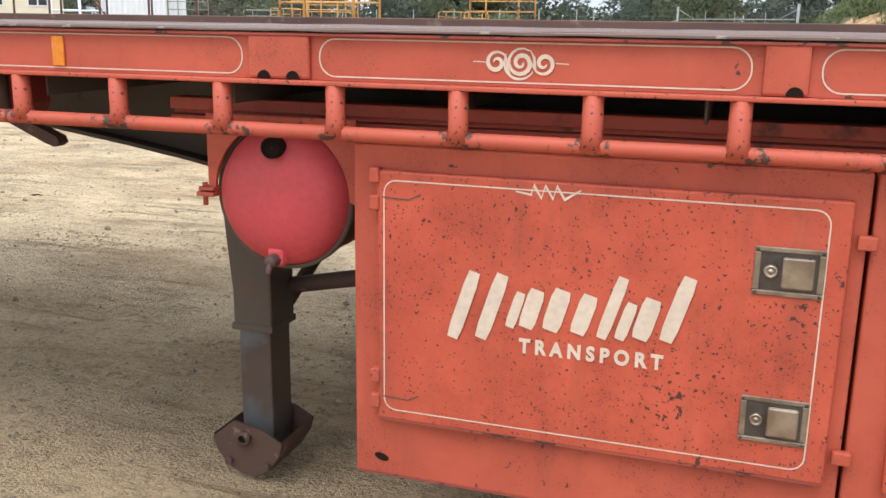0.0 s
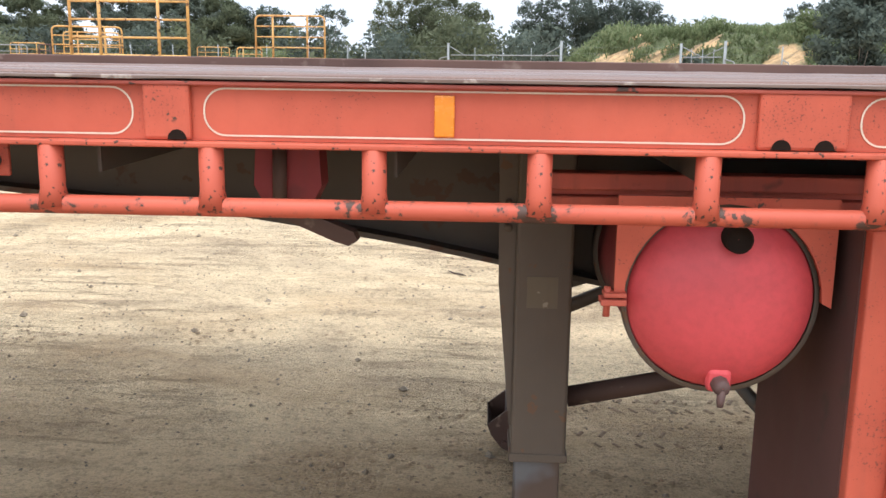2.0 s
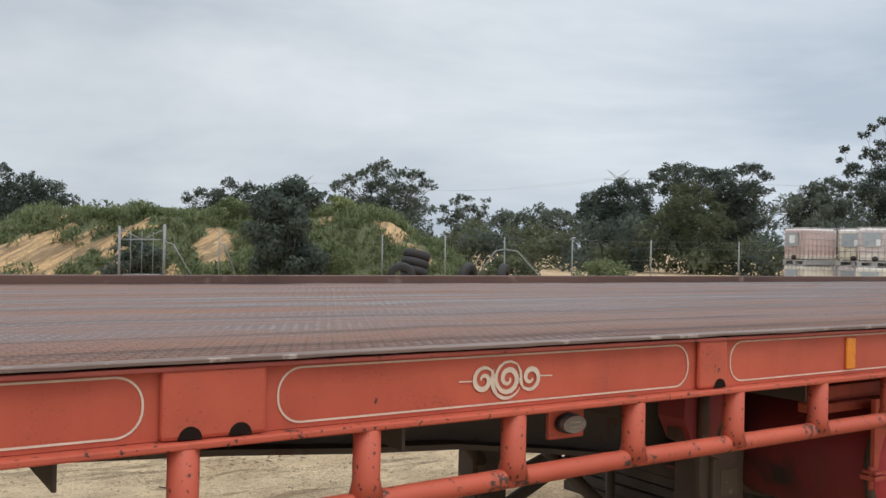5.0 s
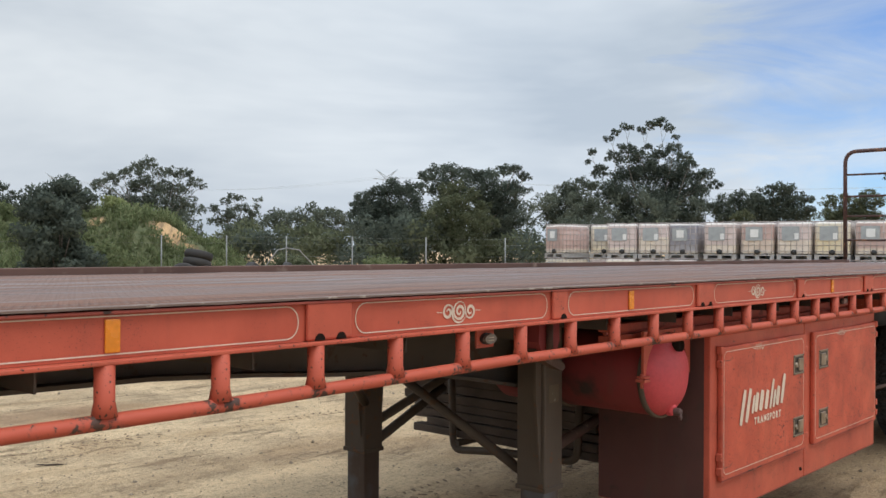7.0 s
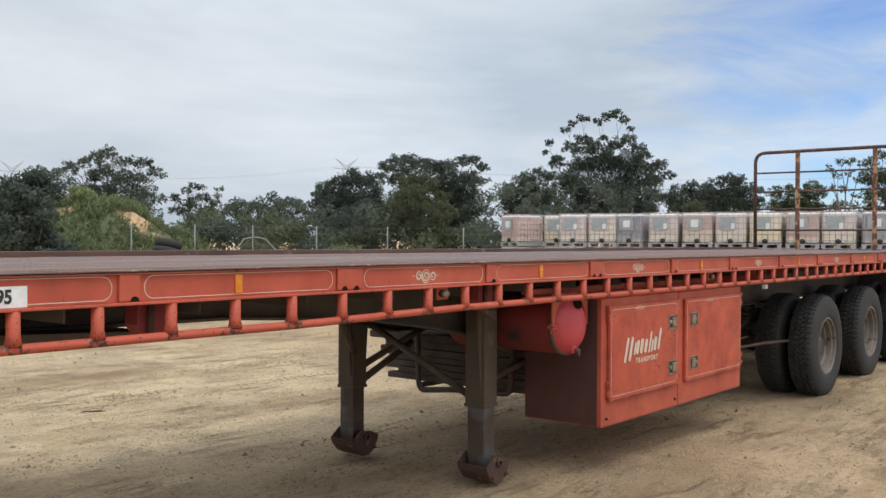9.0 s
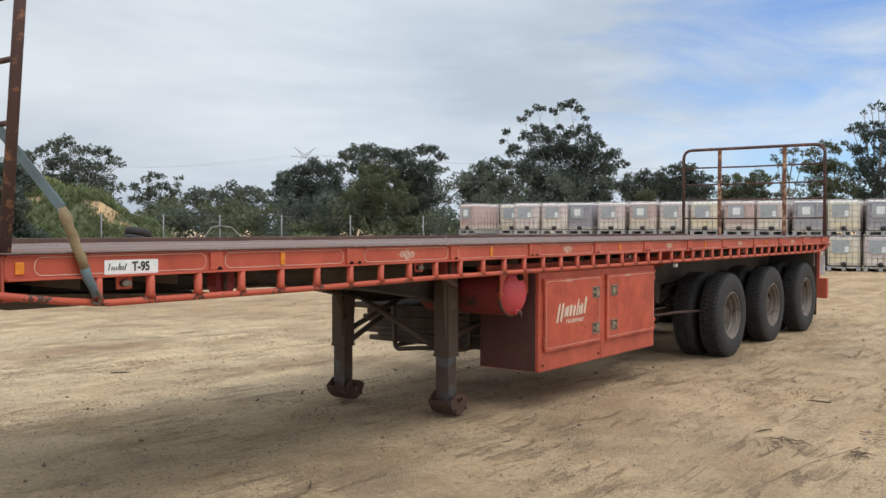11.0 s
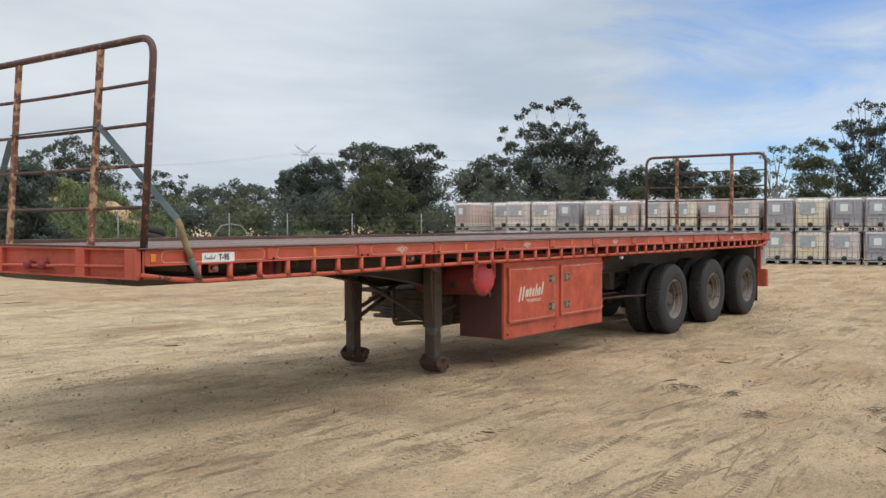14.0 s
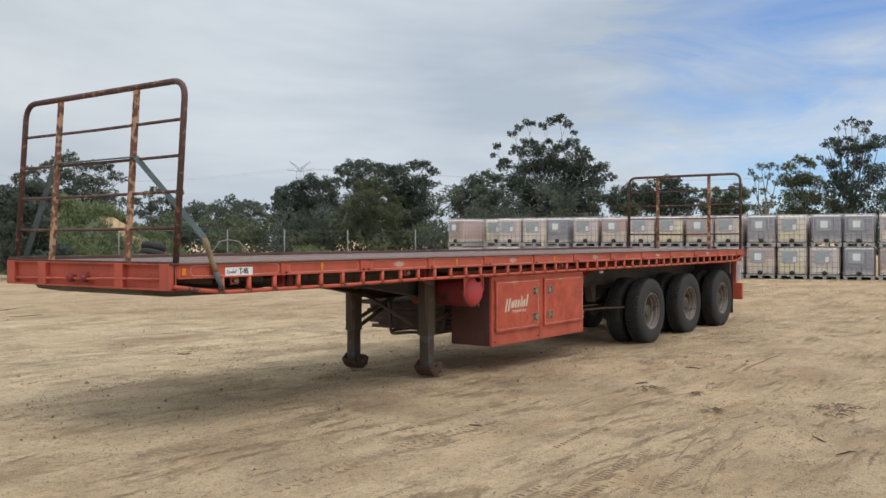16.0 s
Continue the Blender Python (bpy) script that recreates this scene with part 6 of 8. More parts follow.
def build_trees():
    grow(-8.6, 73.4, 9, 0, 1.5, "slender grey-green gum with bare limbs behind the fence", [(-0.3, 5.2, 0.52), (-1.1, 4.6, 0.43), (0.7, 5.0, 0.52), (1.5, 4.5, 0.32), (0.3, 3.7, 0.48), (1.1, 2.7, 0.48), (-0.6, 2.7, 0.56), (-1.3, 3.6, 0.35)])
    grow(-13.9, 76.5, 13, 1, 6.0, "dark gum behind the parked trailers", [(-0.3, 5.2, 0.72), (0.7, 4.9, 0.64), (1.4, 4.2, 0.41), (0.1, 3.6, 0.8), (-1.6, 4.9, 0.78), (-3.0, 4.6, 0.77), (-2.3, 3.4, 0.86), (1.1, 2.7, 0.65)])
    grow(-0.7, 73.3, 3, 2, 7.5, "broad dense olive gum behind the farm gate", [(-3.6, 4.2, 0.92), (-3.0, 5.6, 0.93), (-1.6, 6.4, 0.88), (-0.1, 5.9, 0.81), (1.5, 6.3, 0.86), (3.0, 5.4, 0.92), (-1.0, 4.6, 1.27), (1.1, 4.4, 1.29), (2.6, 3.8, 0.96), (-2.9, 3.2, 1.02), (4.6, 5.1, 0.54), (4.5, 4.0, 0.54), (0.0, 2.3, 1.71), (-2.1, 1.8, 1.22), (2.6, 2.0, 1.36), (5.0, 3.0, 0.68)])
    grow(8.8, 82.3, -4, 1, 7.5, "rounded dark gum behind the farm gate", [(-1.0, 5.9, 0.94), (0.5, 6.6, 0.84), (1.9, 6.0, 0.73), (-1.7, 4.6, 0.72), (0.1, 4.7, 0.95), (1.5, 4.3, 0.78), (-2.5, 3.2, 0.55), (-0.6, 1.9, 1.01), (0.9, 2.1, 0.90)])
    grow(15.2, 79.6, -8, 1, 7.5, "wide dark dome of a gum behind the sand mound", [(-3.3, 6.7, 0.77), (-1.3, 7.0, 0.72), (-2.7, 5.5, 1.21), (0.4, 6.5, 0.94), (2.2, 6.0, 0.94), (3.6, 5.0, 0.73), (-0.8, 4.9, 1.43), (1.7, 4.5, 1.22), (-3.7, 4.3, 0.88), (-1.3, 3.2, 1.33), (3.9, 3.9, 0.56)])
    grow(38.8, 95.2, -20, 1, 4.0, "low umbrella-shaped gum behind the sand mound", [(-4.2, 6.7, 0.74), (-3.0, 7.2, 0.68), (-1.4, 7.4, 0.55), (-0.2, 8.2, 0.67), (1.3, 7.8, 0.49), (2.2, 8.1, 0.61), (3.3, 7.1, 0.55), (0.1, 6.7, 0.73), (2.0, 6.5, 0.79), (-2.0, 6.1, 0.74), (4.7, 6.2, 0.66)])
    grow(56.4, 91.4, -30, 0, 3.0, "tall spreading umbrella gum with pale limbs", [(-5.9, 8.7, 0.67), (-4.7, 9.6, 0.78), (-3.3, 10.0, 0.66), (-2.0, 10.8, 0.65), (-0.7, 11.1, 0.71), (0.6, 10.5, 0.7), (2.2, 10.5, 0.7), (3.4, 10.3, 0.58), (4.2, 9.2, 0.75), (5.2, 8.8, 0.4), (-1.9, 8.8, 0.83), (-0.7, 9.2, 0.71), (1.1, 9.0, 0.82), (2.6, 8.6, 0.64), (0.0, 7.3, 1.06), (-2.7, 7.3, 0.9), (2.4, 7.2, 0.75), (3.7, 6.6, 0.69), (0.1, 5.4, 1.18), (-3.5, 5.7, 0.96), (2.1, 5.3, 0.93)])
    grow(45.4, 89.2, -25, 1, 6.0, "low dark gums behind the sand mound", [(-2.6, 6.3, 0.58), (-1.4, 6.9, 0.52), (0.1, 6.8, 0.58), (1.4, 7.2, 0.46), (2.4, 6.9, 0.46), (-0.5, 5.8, 0.75), (1.4, 5.9, 0.74), (-2.2, 5.3, 0.7)])
    grow(21.5, 80.5, -12, 0, 6.0, "low grey-green gums behind the sand mound", [(-0.9, 4.1, 0.46), (0.2, 3.9, 0.46), (1.3, 3.7, 0.46), (-0.3, 3.1, 0.61), (2.5, 3.4, 0.46)])
    grow(57.8, 77.6, -34, 0, 2.2, "small open gum with thin drooping sprays", [(-2.4, 5.9, 0.46), (-1.4, 6.6, 0.45), (-0.6, 7.1, 0.45), (0.3, 7.0, 0.35), (0.3, 6.0, 0.55), (2.2, 6.9, 0.29), (1.8, 6.2, 0.34), (1.5, 5.4, 0.44), (-0.9, 5.4, 0.7), (-2.3, 4.6, 0.56), (0.8, 4.5, 0.69)])
    grow(70.0, 81.2, -40, 0, 4.0, "low line of open gums beyond the fence", [(-4.1, 5.2, 0.57), (-3.1, 5.7, 0.58), (-1.7, 5.6, 0.58), (-0.6, 5.2, 0.52), (0.5, 6.3, 0.52), (1.2, 5.4, 0.58), (2.3, 6.3, 0.52), (3.4, 5.9, 0.59), (4.6, 5.8, 0.52), (3.9, 4.9, 0.78), (-2.9, 4.6, 0.83), (-0.3, 4.3, 0.84), (2.0, 4.4, 0.78)])
    grow(55.2, 51.4, -45, 1, 7.5, "broad dense dark gum behind the fence", [(-3.7, 5.3, 0.62), (-3.0, 6.0, 0.73), (-2.0, 6.5, 0.67), (-1.0, 6.9, 0.73), (0.0, 6.7, 0.73), (1.2, 6.9, 0.67), (-2.9, 4.5, 1.13), (-1.0, 5.3, 1.14), (0.6, 5.4, 1.04), (-2.4, 2.6, 1.34), (-0.3, 3.6, 1.66), (1.3, 3.8, 1.14), (-3.3, 1.7, 0.83), (-0.5, 1.5, 1.34)])
    grow(67.2, 53.1, -50, 1, 7.5, "tall dark gum with a ragged top", [(-4.9, 8.5, 0.71), (-3.9, 9.3, 0.76), (-2.8, 9.1, 0.71), (-1.8, 9.0, 0.71), (-0.6, 8.8, 0.71), (0.9, 8.9, 0.71), (2.2, 9.0, 0.64), (3.2, 9.1, 0.53), (4.1, 8.5, 0.47), (4.6, 7.4, 0.35), (3.2, 7.6, 0.58), (1.6, 7.7, 0.94), (-0.5, 7.5, 1.05), (2.6, 6.4, 0.82), (1.1, 6.0, 1.05), (3.3, 4.7, 0.82), (2.1, 3.4, 1.16), (3.7, 2.8, 0.82), (-3.7, 7.5, 0.94)])
    grow(52.4, 42.7, -49, 2, 7.5, "olive-green leafy gum in front of darker trees", [(-1.0, 6.2, 0.56), (-0.1, 6.4, 0.46), (0.8, 5.7, 0.60), (1.7, 4.8, 0.60), (2.2, 3.7, 0.56), (-0.6, 5.0, 1.02), (0.8, 4.0, 1.02), (-1.0, 3.2, 1.12), (0.6, 2.3, 1.11), (2.0, 2.1, 0.74), (-1.9, 4.2, 0.84)])
    grow(101.7, 67.0, -56, 0, 7.0, "grey-green gum beside the tall dark tree", [(-3.0, 7.4, 0.79), (-2.3, 8.7, 0.79), (-0.9, 9.6, 0.88), (0.4, 10.4, 0.79), (2.0, 10.9, 0.78), (3.3, 10.4, 0.78), (0.2, 8.6, 1.40), (2.0, 8.7, 1.31), (-1.7, 6.5, 1.14), (0.9, 6.2, 1.40), (3.1, 6.7, 1.22)])
    grow(115.1, 62.5, -61, 1, 7.0, "tall dark gum with thin sprays above its crown", [(-6.8, 13.0, 1.09), (-4.8, 15.2, 1.00), (-3.1, 16.0, 0.99), (-1.5, 15.1, 0.82), (1.3, 15.6, 0.98), (3.2, 15.7, 0.90), (4.7, 14.9, 0.89), (5.4, 13.6, 0.81), (7.7, 12.4, 0.80), (8.5, 10.8, 0.71), (6.8, 10.5, 1.05), (-0.4, 13.7, 1.32), (3.0, 13.1, 1.78), (-3.1, 13.0, 1.83), (-5.8, 10.5, 1.67), (-1.5, 9.4, 2.47), (2.7, 9.4, 2.43), (-6.9, 7.7, 1.34), (-3.0, 6.9, 1.65), (1.5, 6.7, 1.79), (4.9, 6.8, 0.97), (6.2, 8.4, 0.72)], [(-8.4, 14.2, 0.32), (-7.8, 15.7, 0.4), (-5.6, 17.5, 0.4), (-4.6, 18.3, 0.4), (-3.5, 19.1, 0.4), (-2.6, 18.9, 0.32), (-1.0, 18.6, 0.4), (-0.0, 19.2, 0.48), (1.3, 19.6, 0.56), (2.5, 18.7, 0.48), (3.5, 17.4, 0.32), (-0.3, 16.2, 0.4)])
    grow(113.4, 45.6, -67, 1, 7.0, "low dark rounded trees behind the totes", [(-5.7, 7.3, 0.81), (-4.5, 8.3, 0.88), (-3.1, 8.8, 0.88), (-1.6, 8.3, 0.87), (-0.3, 9.2, 0.69), (1.3, 9.5, 0.86), (2.6, 9.5, 0.94), (3.7, 8.7, 0.85), (5.0, 8.2, 0.68), (5.1, 6.8, 0.68), (1.9, 8.0, 1.20), (-0.5, 7.4, 1.21), (-2.8, 7.1, 1.22), (4.2, 6.4, 0.92), (-4.8, 6.2, 0.88)])
    grow(87.7, 37.0, -66, 2, 6.0, "pale olive bush behind the totes", [(-0.6, 5.1, 0.42), (0.2, 5.4, 0.42), (0.9, 4.9, 0.36), (0.0, 4.5, 0.52)])
    grow(79.0, 23.6, -71, 2, 6.0, "low pale olive gums behind the totes", [(-1.9, 5.8, 0.57), (-1.0, 6.1, 0.57), (-0.0, 5.8, 0.51), (1.1, 6.3, 0.56), (1.8, 5.8, 0.49), (-0.5, 5.1, 0.64), (0.9, 5.1, 0.62), (-1.7, 4.7, 0.64), (0.0, 4.3, 0.57), (1.7, 4.6, 0.49)])
    grow(76.3, 19.0, -73, 0, 0.3, "slender pale gum with bare forked trunks", [(-1.1, 7.5, 0.36), (-0.4, 8.0, 0.36), (0.4, 8.0, 0.36), (1.1, 7.8, 0.27), (-0.6, 7.0, 0.36), (0.2, 7.1, 0.36), (0.8, 6.5, 0.31), (-1.1, 5.9, 0.37), (-0.2, 5.9, 0.36), (0.6, 5.3, 0.27), (-0.9, 4.5, 0.36)])
    grow(82.9, 17.8, -75, 2, 6.0, "leafy gum behind the stacked totes", [(-1.1, 8.4, 0.49), (-0.2, 9.0, 0.48), (0.7, 8.6, 0.48), (-1.2, 7.2, 0.66), (0.1, 7.4, 0.70), (1.2, 6.9, 0.64), (-0.8, 5.8, 0.87), (0.7, 5.6, 0.86), (-1.1, 4.1, 0.77), (0.5, 4.1, 0.97), (1.8, 5.1, 0.64)])
    grow(87.8, 14.6, -77, 1, 6.0, "tall gum with loose heads of dark leaves", [(-1.3, 12.3, 0.30), (-0.7, 12.6, 0.30), (-0.1, 12.9, 0.29), (0.6, 12.5, 0.35), (1.1, 11.8, 0.29), (1.4, 12.3, 0.35), (-2.2, 10.7, 0.41), (-1.5, 11.0, 0.45), (-0.5, 11.0, 0.40), (0.2, 10.4, 0.49), (-1.0, 10.0, 0.50), (-2.8, 9.4, 0.30), (-2.3, 8.9, 0.36), (-1.7, 8.8, 0.45), (1.4, 10.4, 0.59), (2.3, 10.8, 0.68), (0.7, 8.8, 0.69), (-0.7, 7.8, 0.70), (-1.7, 6.6, 0.81), (0.2, 6.0, 1.09), (2.1, 8.0, 0.98), (2.3, 5.4, 1.17), (-0.9, 4.5, 1.00)])
    # trees past the ends of the tree line
    full_a = build_tree(1, 7.2, 10.0, 0.3, 0, 50000, 0.11, 0.05, 0, 0.115, 15)
    plant(full_a, [(-21.2, 74.3, 1.02, 1.05), (-36.4, 67.4, 0.96, 1.05), (-48, 59, 1.07, 1.05), (-58, 50, 1.19, 1.16)])
    full_b = build_tree(2, 7.2, 9.6, 0.28, 2, 50000, 0.11, 0.04, 0, 0.12, 13)
    plant(full_b, [(-17.6, 75.7, 0.9, 0.8), (-31.6, 70, 0.96, 1.05)])
    open_b = build_tree(5, 8.0, 8.0, 0.5, 1, 18000, 0.11, 0.28, 11, 0.095)
    plant(open_b, [(-26.6, 72.3, 0.90, 0.9), (-40.6, 64.8, 0.85, 0.9), (90.2, 3.8, 1.4, 0.9), (90.6, -2, 1.5, 0.9), (92, -8, 1.32, 0.8), (95, -14, 1.4, 1.2), (94, -24, 1.4, 1.2)])


def build_thicket():
    """The low scrub that closes the view under the trees."""
    rnd = random.Random(21)
    line = [(-75, 30), (-55, 47), (-25, 58), (0, 60), (20, 66), (33, 70), (42, 84), (52, 78), (50, 56), (48, 47), (58, 38), (74, 32), (84, 14), (90, -12), (96, -34)]
    clumps = []
    for (ax, ay), (bx, by) in zip(line, line[1:]):
        n = int(math.hypot(bx - ax, by - ay) / 0.55)
        for k in range(n):
            t = k / n
            r = rnd.uniform(0.8, 1.9)
            clumps.append(((ax + (bx - ax) * t + rnd.gauss(0, 1.8), ay + (by - ay) * t + rnd.gauss(0, 1.8), rnd.uniform(0.3, 3.2)), r))
    for k in range(2):
        half = clumps[k::2]
        me = crown_mesh("scrub", half, 56000, 0.2, 31 + k, M_LEAF[(1, 2)[k]])
        tagged(new("scrub", me), ("dark grey-green scrub along the tree line", "olive scrub along the tree line")[k], "scrub", kind="stuff")


def build_far_wood():
    """Low woods beyond the gums, seen through the gaps between them."""
    rnd = random.Random(9)
    line = [(-48, 88, 3.0), (-20, 97, 3.0), (6, 99, 3.6), (24, 98, 4.6), (38, 96, 6.0), (50, 90, 6.4), (62, 82, 6.6), (72, 76, 7.6), (90, 66, 9.0), (112, 56, 9.4), (122, 40, 8.0), (122, 18, 7.0)]
    clumps = []
    for (ax, ay, az), (bx, by, bz) in zip(line, line[1:]):
        n = int(math.hypot(bx - ax, by - ay) / 0.3)
        for k in range(n):
            t = k / n
            x, y = ax + (bx - ax) * t + rnd.gauss(0, 1.5), ay + (by - ay) * t + rnd.gauss(0, 1.5)
            top = (az + (bz - az) * t) * (1 + 0.25 * noise.noise((x * 0.25, y * 0.25, 3)))
            r = rnd.uniform(0.5, 1.3)
            clumps.append(((x, y, rnd.uniform(0.35, 1.0) * top - r), r))
    tagged(new("far_wood", crown_mesh("far_wood", clumps, 78000, 0.2, 33, M_LEAF[0])), "low grey-green woods beyond the gum trees", "woods", kind="stuff")


# ---- mound, fence, yard clutter ----
RIDGE = ((11.3, 44.5), (17.6, 42.2), (24.0, 37.4))
BARE = ((7.4, 41.8, 2.5), (9.8, 41.2, 2.4), (12.4, 40.6, 1.6), (16.9, 39.0, 1.35), (24.0, 35.6, 1.25), (25.0, 34.6, 0.9), (21.4, 37.2, 0.6))     # bare sand on the bank: x, y, radius


def mound_height(x, y):
    best = (1e9, 0.0)
    for k, ((ax, ay), (bx, by)) in enumerate(zip(RIDGE, RIDGE[1:])):
        dx, dy = bx - ax, by - ay
        t = max(0.0, min(1.0, ((x - ax) * dx + (y - ay) * dy) / (dx * dx + dy * dy)))
        best = min(best, (math.hypot(x - ax - t * dx, y - ay - t * dy), k + t))
    d, t = best
    d += 0.9 * noise.noise((x * 0.22, y * 0.22, 2)) + 0.3 * noise.noise((x * 0.8, y * 0.8, 7))
    peak = 2.75 + 0.2 * t + 0.25 * noise.noise((x * 0.3, y * 0.3, 4))
    s = max(0.0, min(1.0, (5.5 - d) / 4.6))
    return peak * s * s * (3 - 2 * s) + 0.07 * noise.noise((x * 2.2, y * 2.2, 1)) * (s > 0)


def bareness(x, y):
    """Over 0.5 the bank is bare: patches of sand with slanting, streaky edges."""
    z = mound_height(x, y)
    patch = max(max(0.0, 1.25 - math.hypot(x - a, y - b) / r) for a, b, r in BARE)
    return patch + 0.5 * noise.noise((x * 0.45 + z * 1.2, y * 0.45, z * 2.4)) + 0.3 * noise.noise((x * 1.3 + z * 2.4, y * 1.3, z * 4.0)) + (1.7 * strata(x, z) - 0.12 if x < 15 else 0.0)


def strata(x, z):
    """Slanting beds of sand that the bank was tipped in."""
    return noise.noise(((z - 0.55 * x) * 2.3, 0.22 * (x + z), 5.0)) + 0.5 * noise.noise(((z - 0.55 * x) * 5.5, 0.5 * (x + z), 8.0))


def build_mound():
    nx, ny = 250, 190
    verts, faces = [], []
    for j in range(ny + 1):
        for i in range(nx + 1):
            x, y = 4 + 28 * i / nx, 29 + 24 * j / ny
            z = mound_height(x, y)
            verts.append((x, y, z - 0.12 + (0.26 * strata(x, z) if x < 15 and z > 0.3 else 0.0)))
    for j in range(ny):
        for i in range(nx):
            k = j * (nx + 1) + i
            if max(verts[v][2] for v in (k, k + 1, k + nx + 2, k + nx + 1)) > -0.1:
                faces.append((k, k + 1, k + nx + 2, k + nx + 1))
    me = bpy.data.meshes.new("earth_mound")
    me.from_pydata(verts, [], faces)
    me.materials.append(M_MOUND)
    layer = me.attributes.new("bare", "FLOAT", "POINT")
    layer.data.foreach_set("value", [bareness(x, y) for x, y, z in verts])
    for p in me.polygons:
        p.use_smooth = True
    tagged(new("earth_mound", me), "weedy mound of yellow sand behind the fence", "mound", kind="structure")
    rnd = random.Random(77)
    clumps = []
    for k in range(10000):
        x, y = rnd.uniform(5, 31), rnd.uniform(30, 51)
        z = mound_height(x, y)
        if z < 0.12 or bareness(x, y) > 0.66 - 0.2 * rnd.random():
            continue
        r = rnd.uniform(0.12, 0.38)
        clumps.append(((x, y, z - 0.12 + r * 0.5), r * (1.7 if noise.noise((x * 0.5, y * 0.5, 6)) > 0.22 else 1.0)))
    tagged(new("weeds", crown_mesh("weeds", clumps, 110000, 0.12, 5, M_WEED, True, 0.75)), "tall green weeds on the sand mound", "weeds", kind="stuff")


def build_bush(seed, x, y, z, h, w, mat, count, size, label):
    rnd = random.Random(seed)
    bush = thing("bush", label, "bush", "bushes on the mound")
    clumps = []
    for k in range(44):
        a = rnd.uniform(0, 6.28)
        up = rnd.uniform(0.06, 0.92)
        rr = math.sqrt(rnd.random()) * 0.42 * w * math.sqrt(max(0.1, 1 - (1.7 * (up - 0.38)) ** 2))
        c = (rr * math.cos(a), rr * math.sin(a), h * up)
        clumps.append((c, rnd.uniform(0.06, 0.15) * w))
        if k < 9:
            bm = bmesh.new()
            tube(bm, [(0, 0, 0), (c[0] * 0.5, c[1] * 0.5, c[2] * 0.6), c], [0.03, 0.02, 0.006], 5)
            part("stem", bm, M_BARK, bush)
    crown = new("foliage", crown_mesh("foliage", clumps, count, size, seed, mat, False))
    crown.parent = bush
    bush.matrix_basis = pose(x, y, z)


def build_bushes():
    dark, weedy = "dark leafy bush beside the sand mound", "pale green weedy shrub on the sand mound"
    build_bush(41, 16.7, 31.0, 0, 4.2, 3.7, M_LEAF[1], 17000, 0.09, dark)
    build_bush(42, 12.6, 36.6, 0, 1.8, 2.6, M_LEAF[1], 3500, 0.09, dark)
    build_bush(43, 22.6, 38.0, 2.5, 1.5, 1.8, M_SHRUB, 3500, 0.07, weedy)
    build_bush(44, 18.2, 40.8, 2.5, 1.2, 2.6, M_WEED, 3500, 0.08, weedy)
    build_bush(45, 19.0, 32.6, 0, 1.7, 3.0, M_WEED, 4600, 0.08, weedy)
    build_bush(46, 14.6, 42.6, 2.4, 1.0, 2.6, M_WEED, 3000, 0.08, weedy)
    build_bush(47, 27.0, 30.5, 0, 1.2, 3.0, M_LEAF[2], 3600, 0.09, "olive bush at the foot of the mound")
    build_bush(48, -7.5, 47.0, 0, 1.7, 5.5, M_WEED, 5000, 0.1, "green weeds beyond the parked trailers")
    build_bush(49, 28.5, 26.2, 0, 1.1, 3.0, M_WEED, 3600, 0.09, "low green weeds along the fence")


def fence_y(x):
    return 37.5 - 0.585 * (x - 6.9)


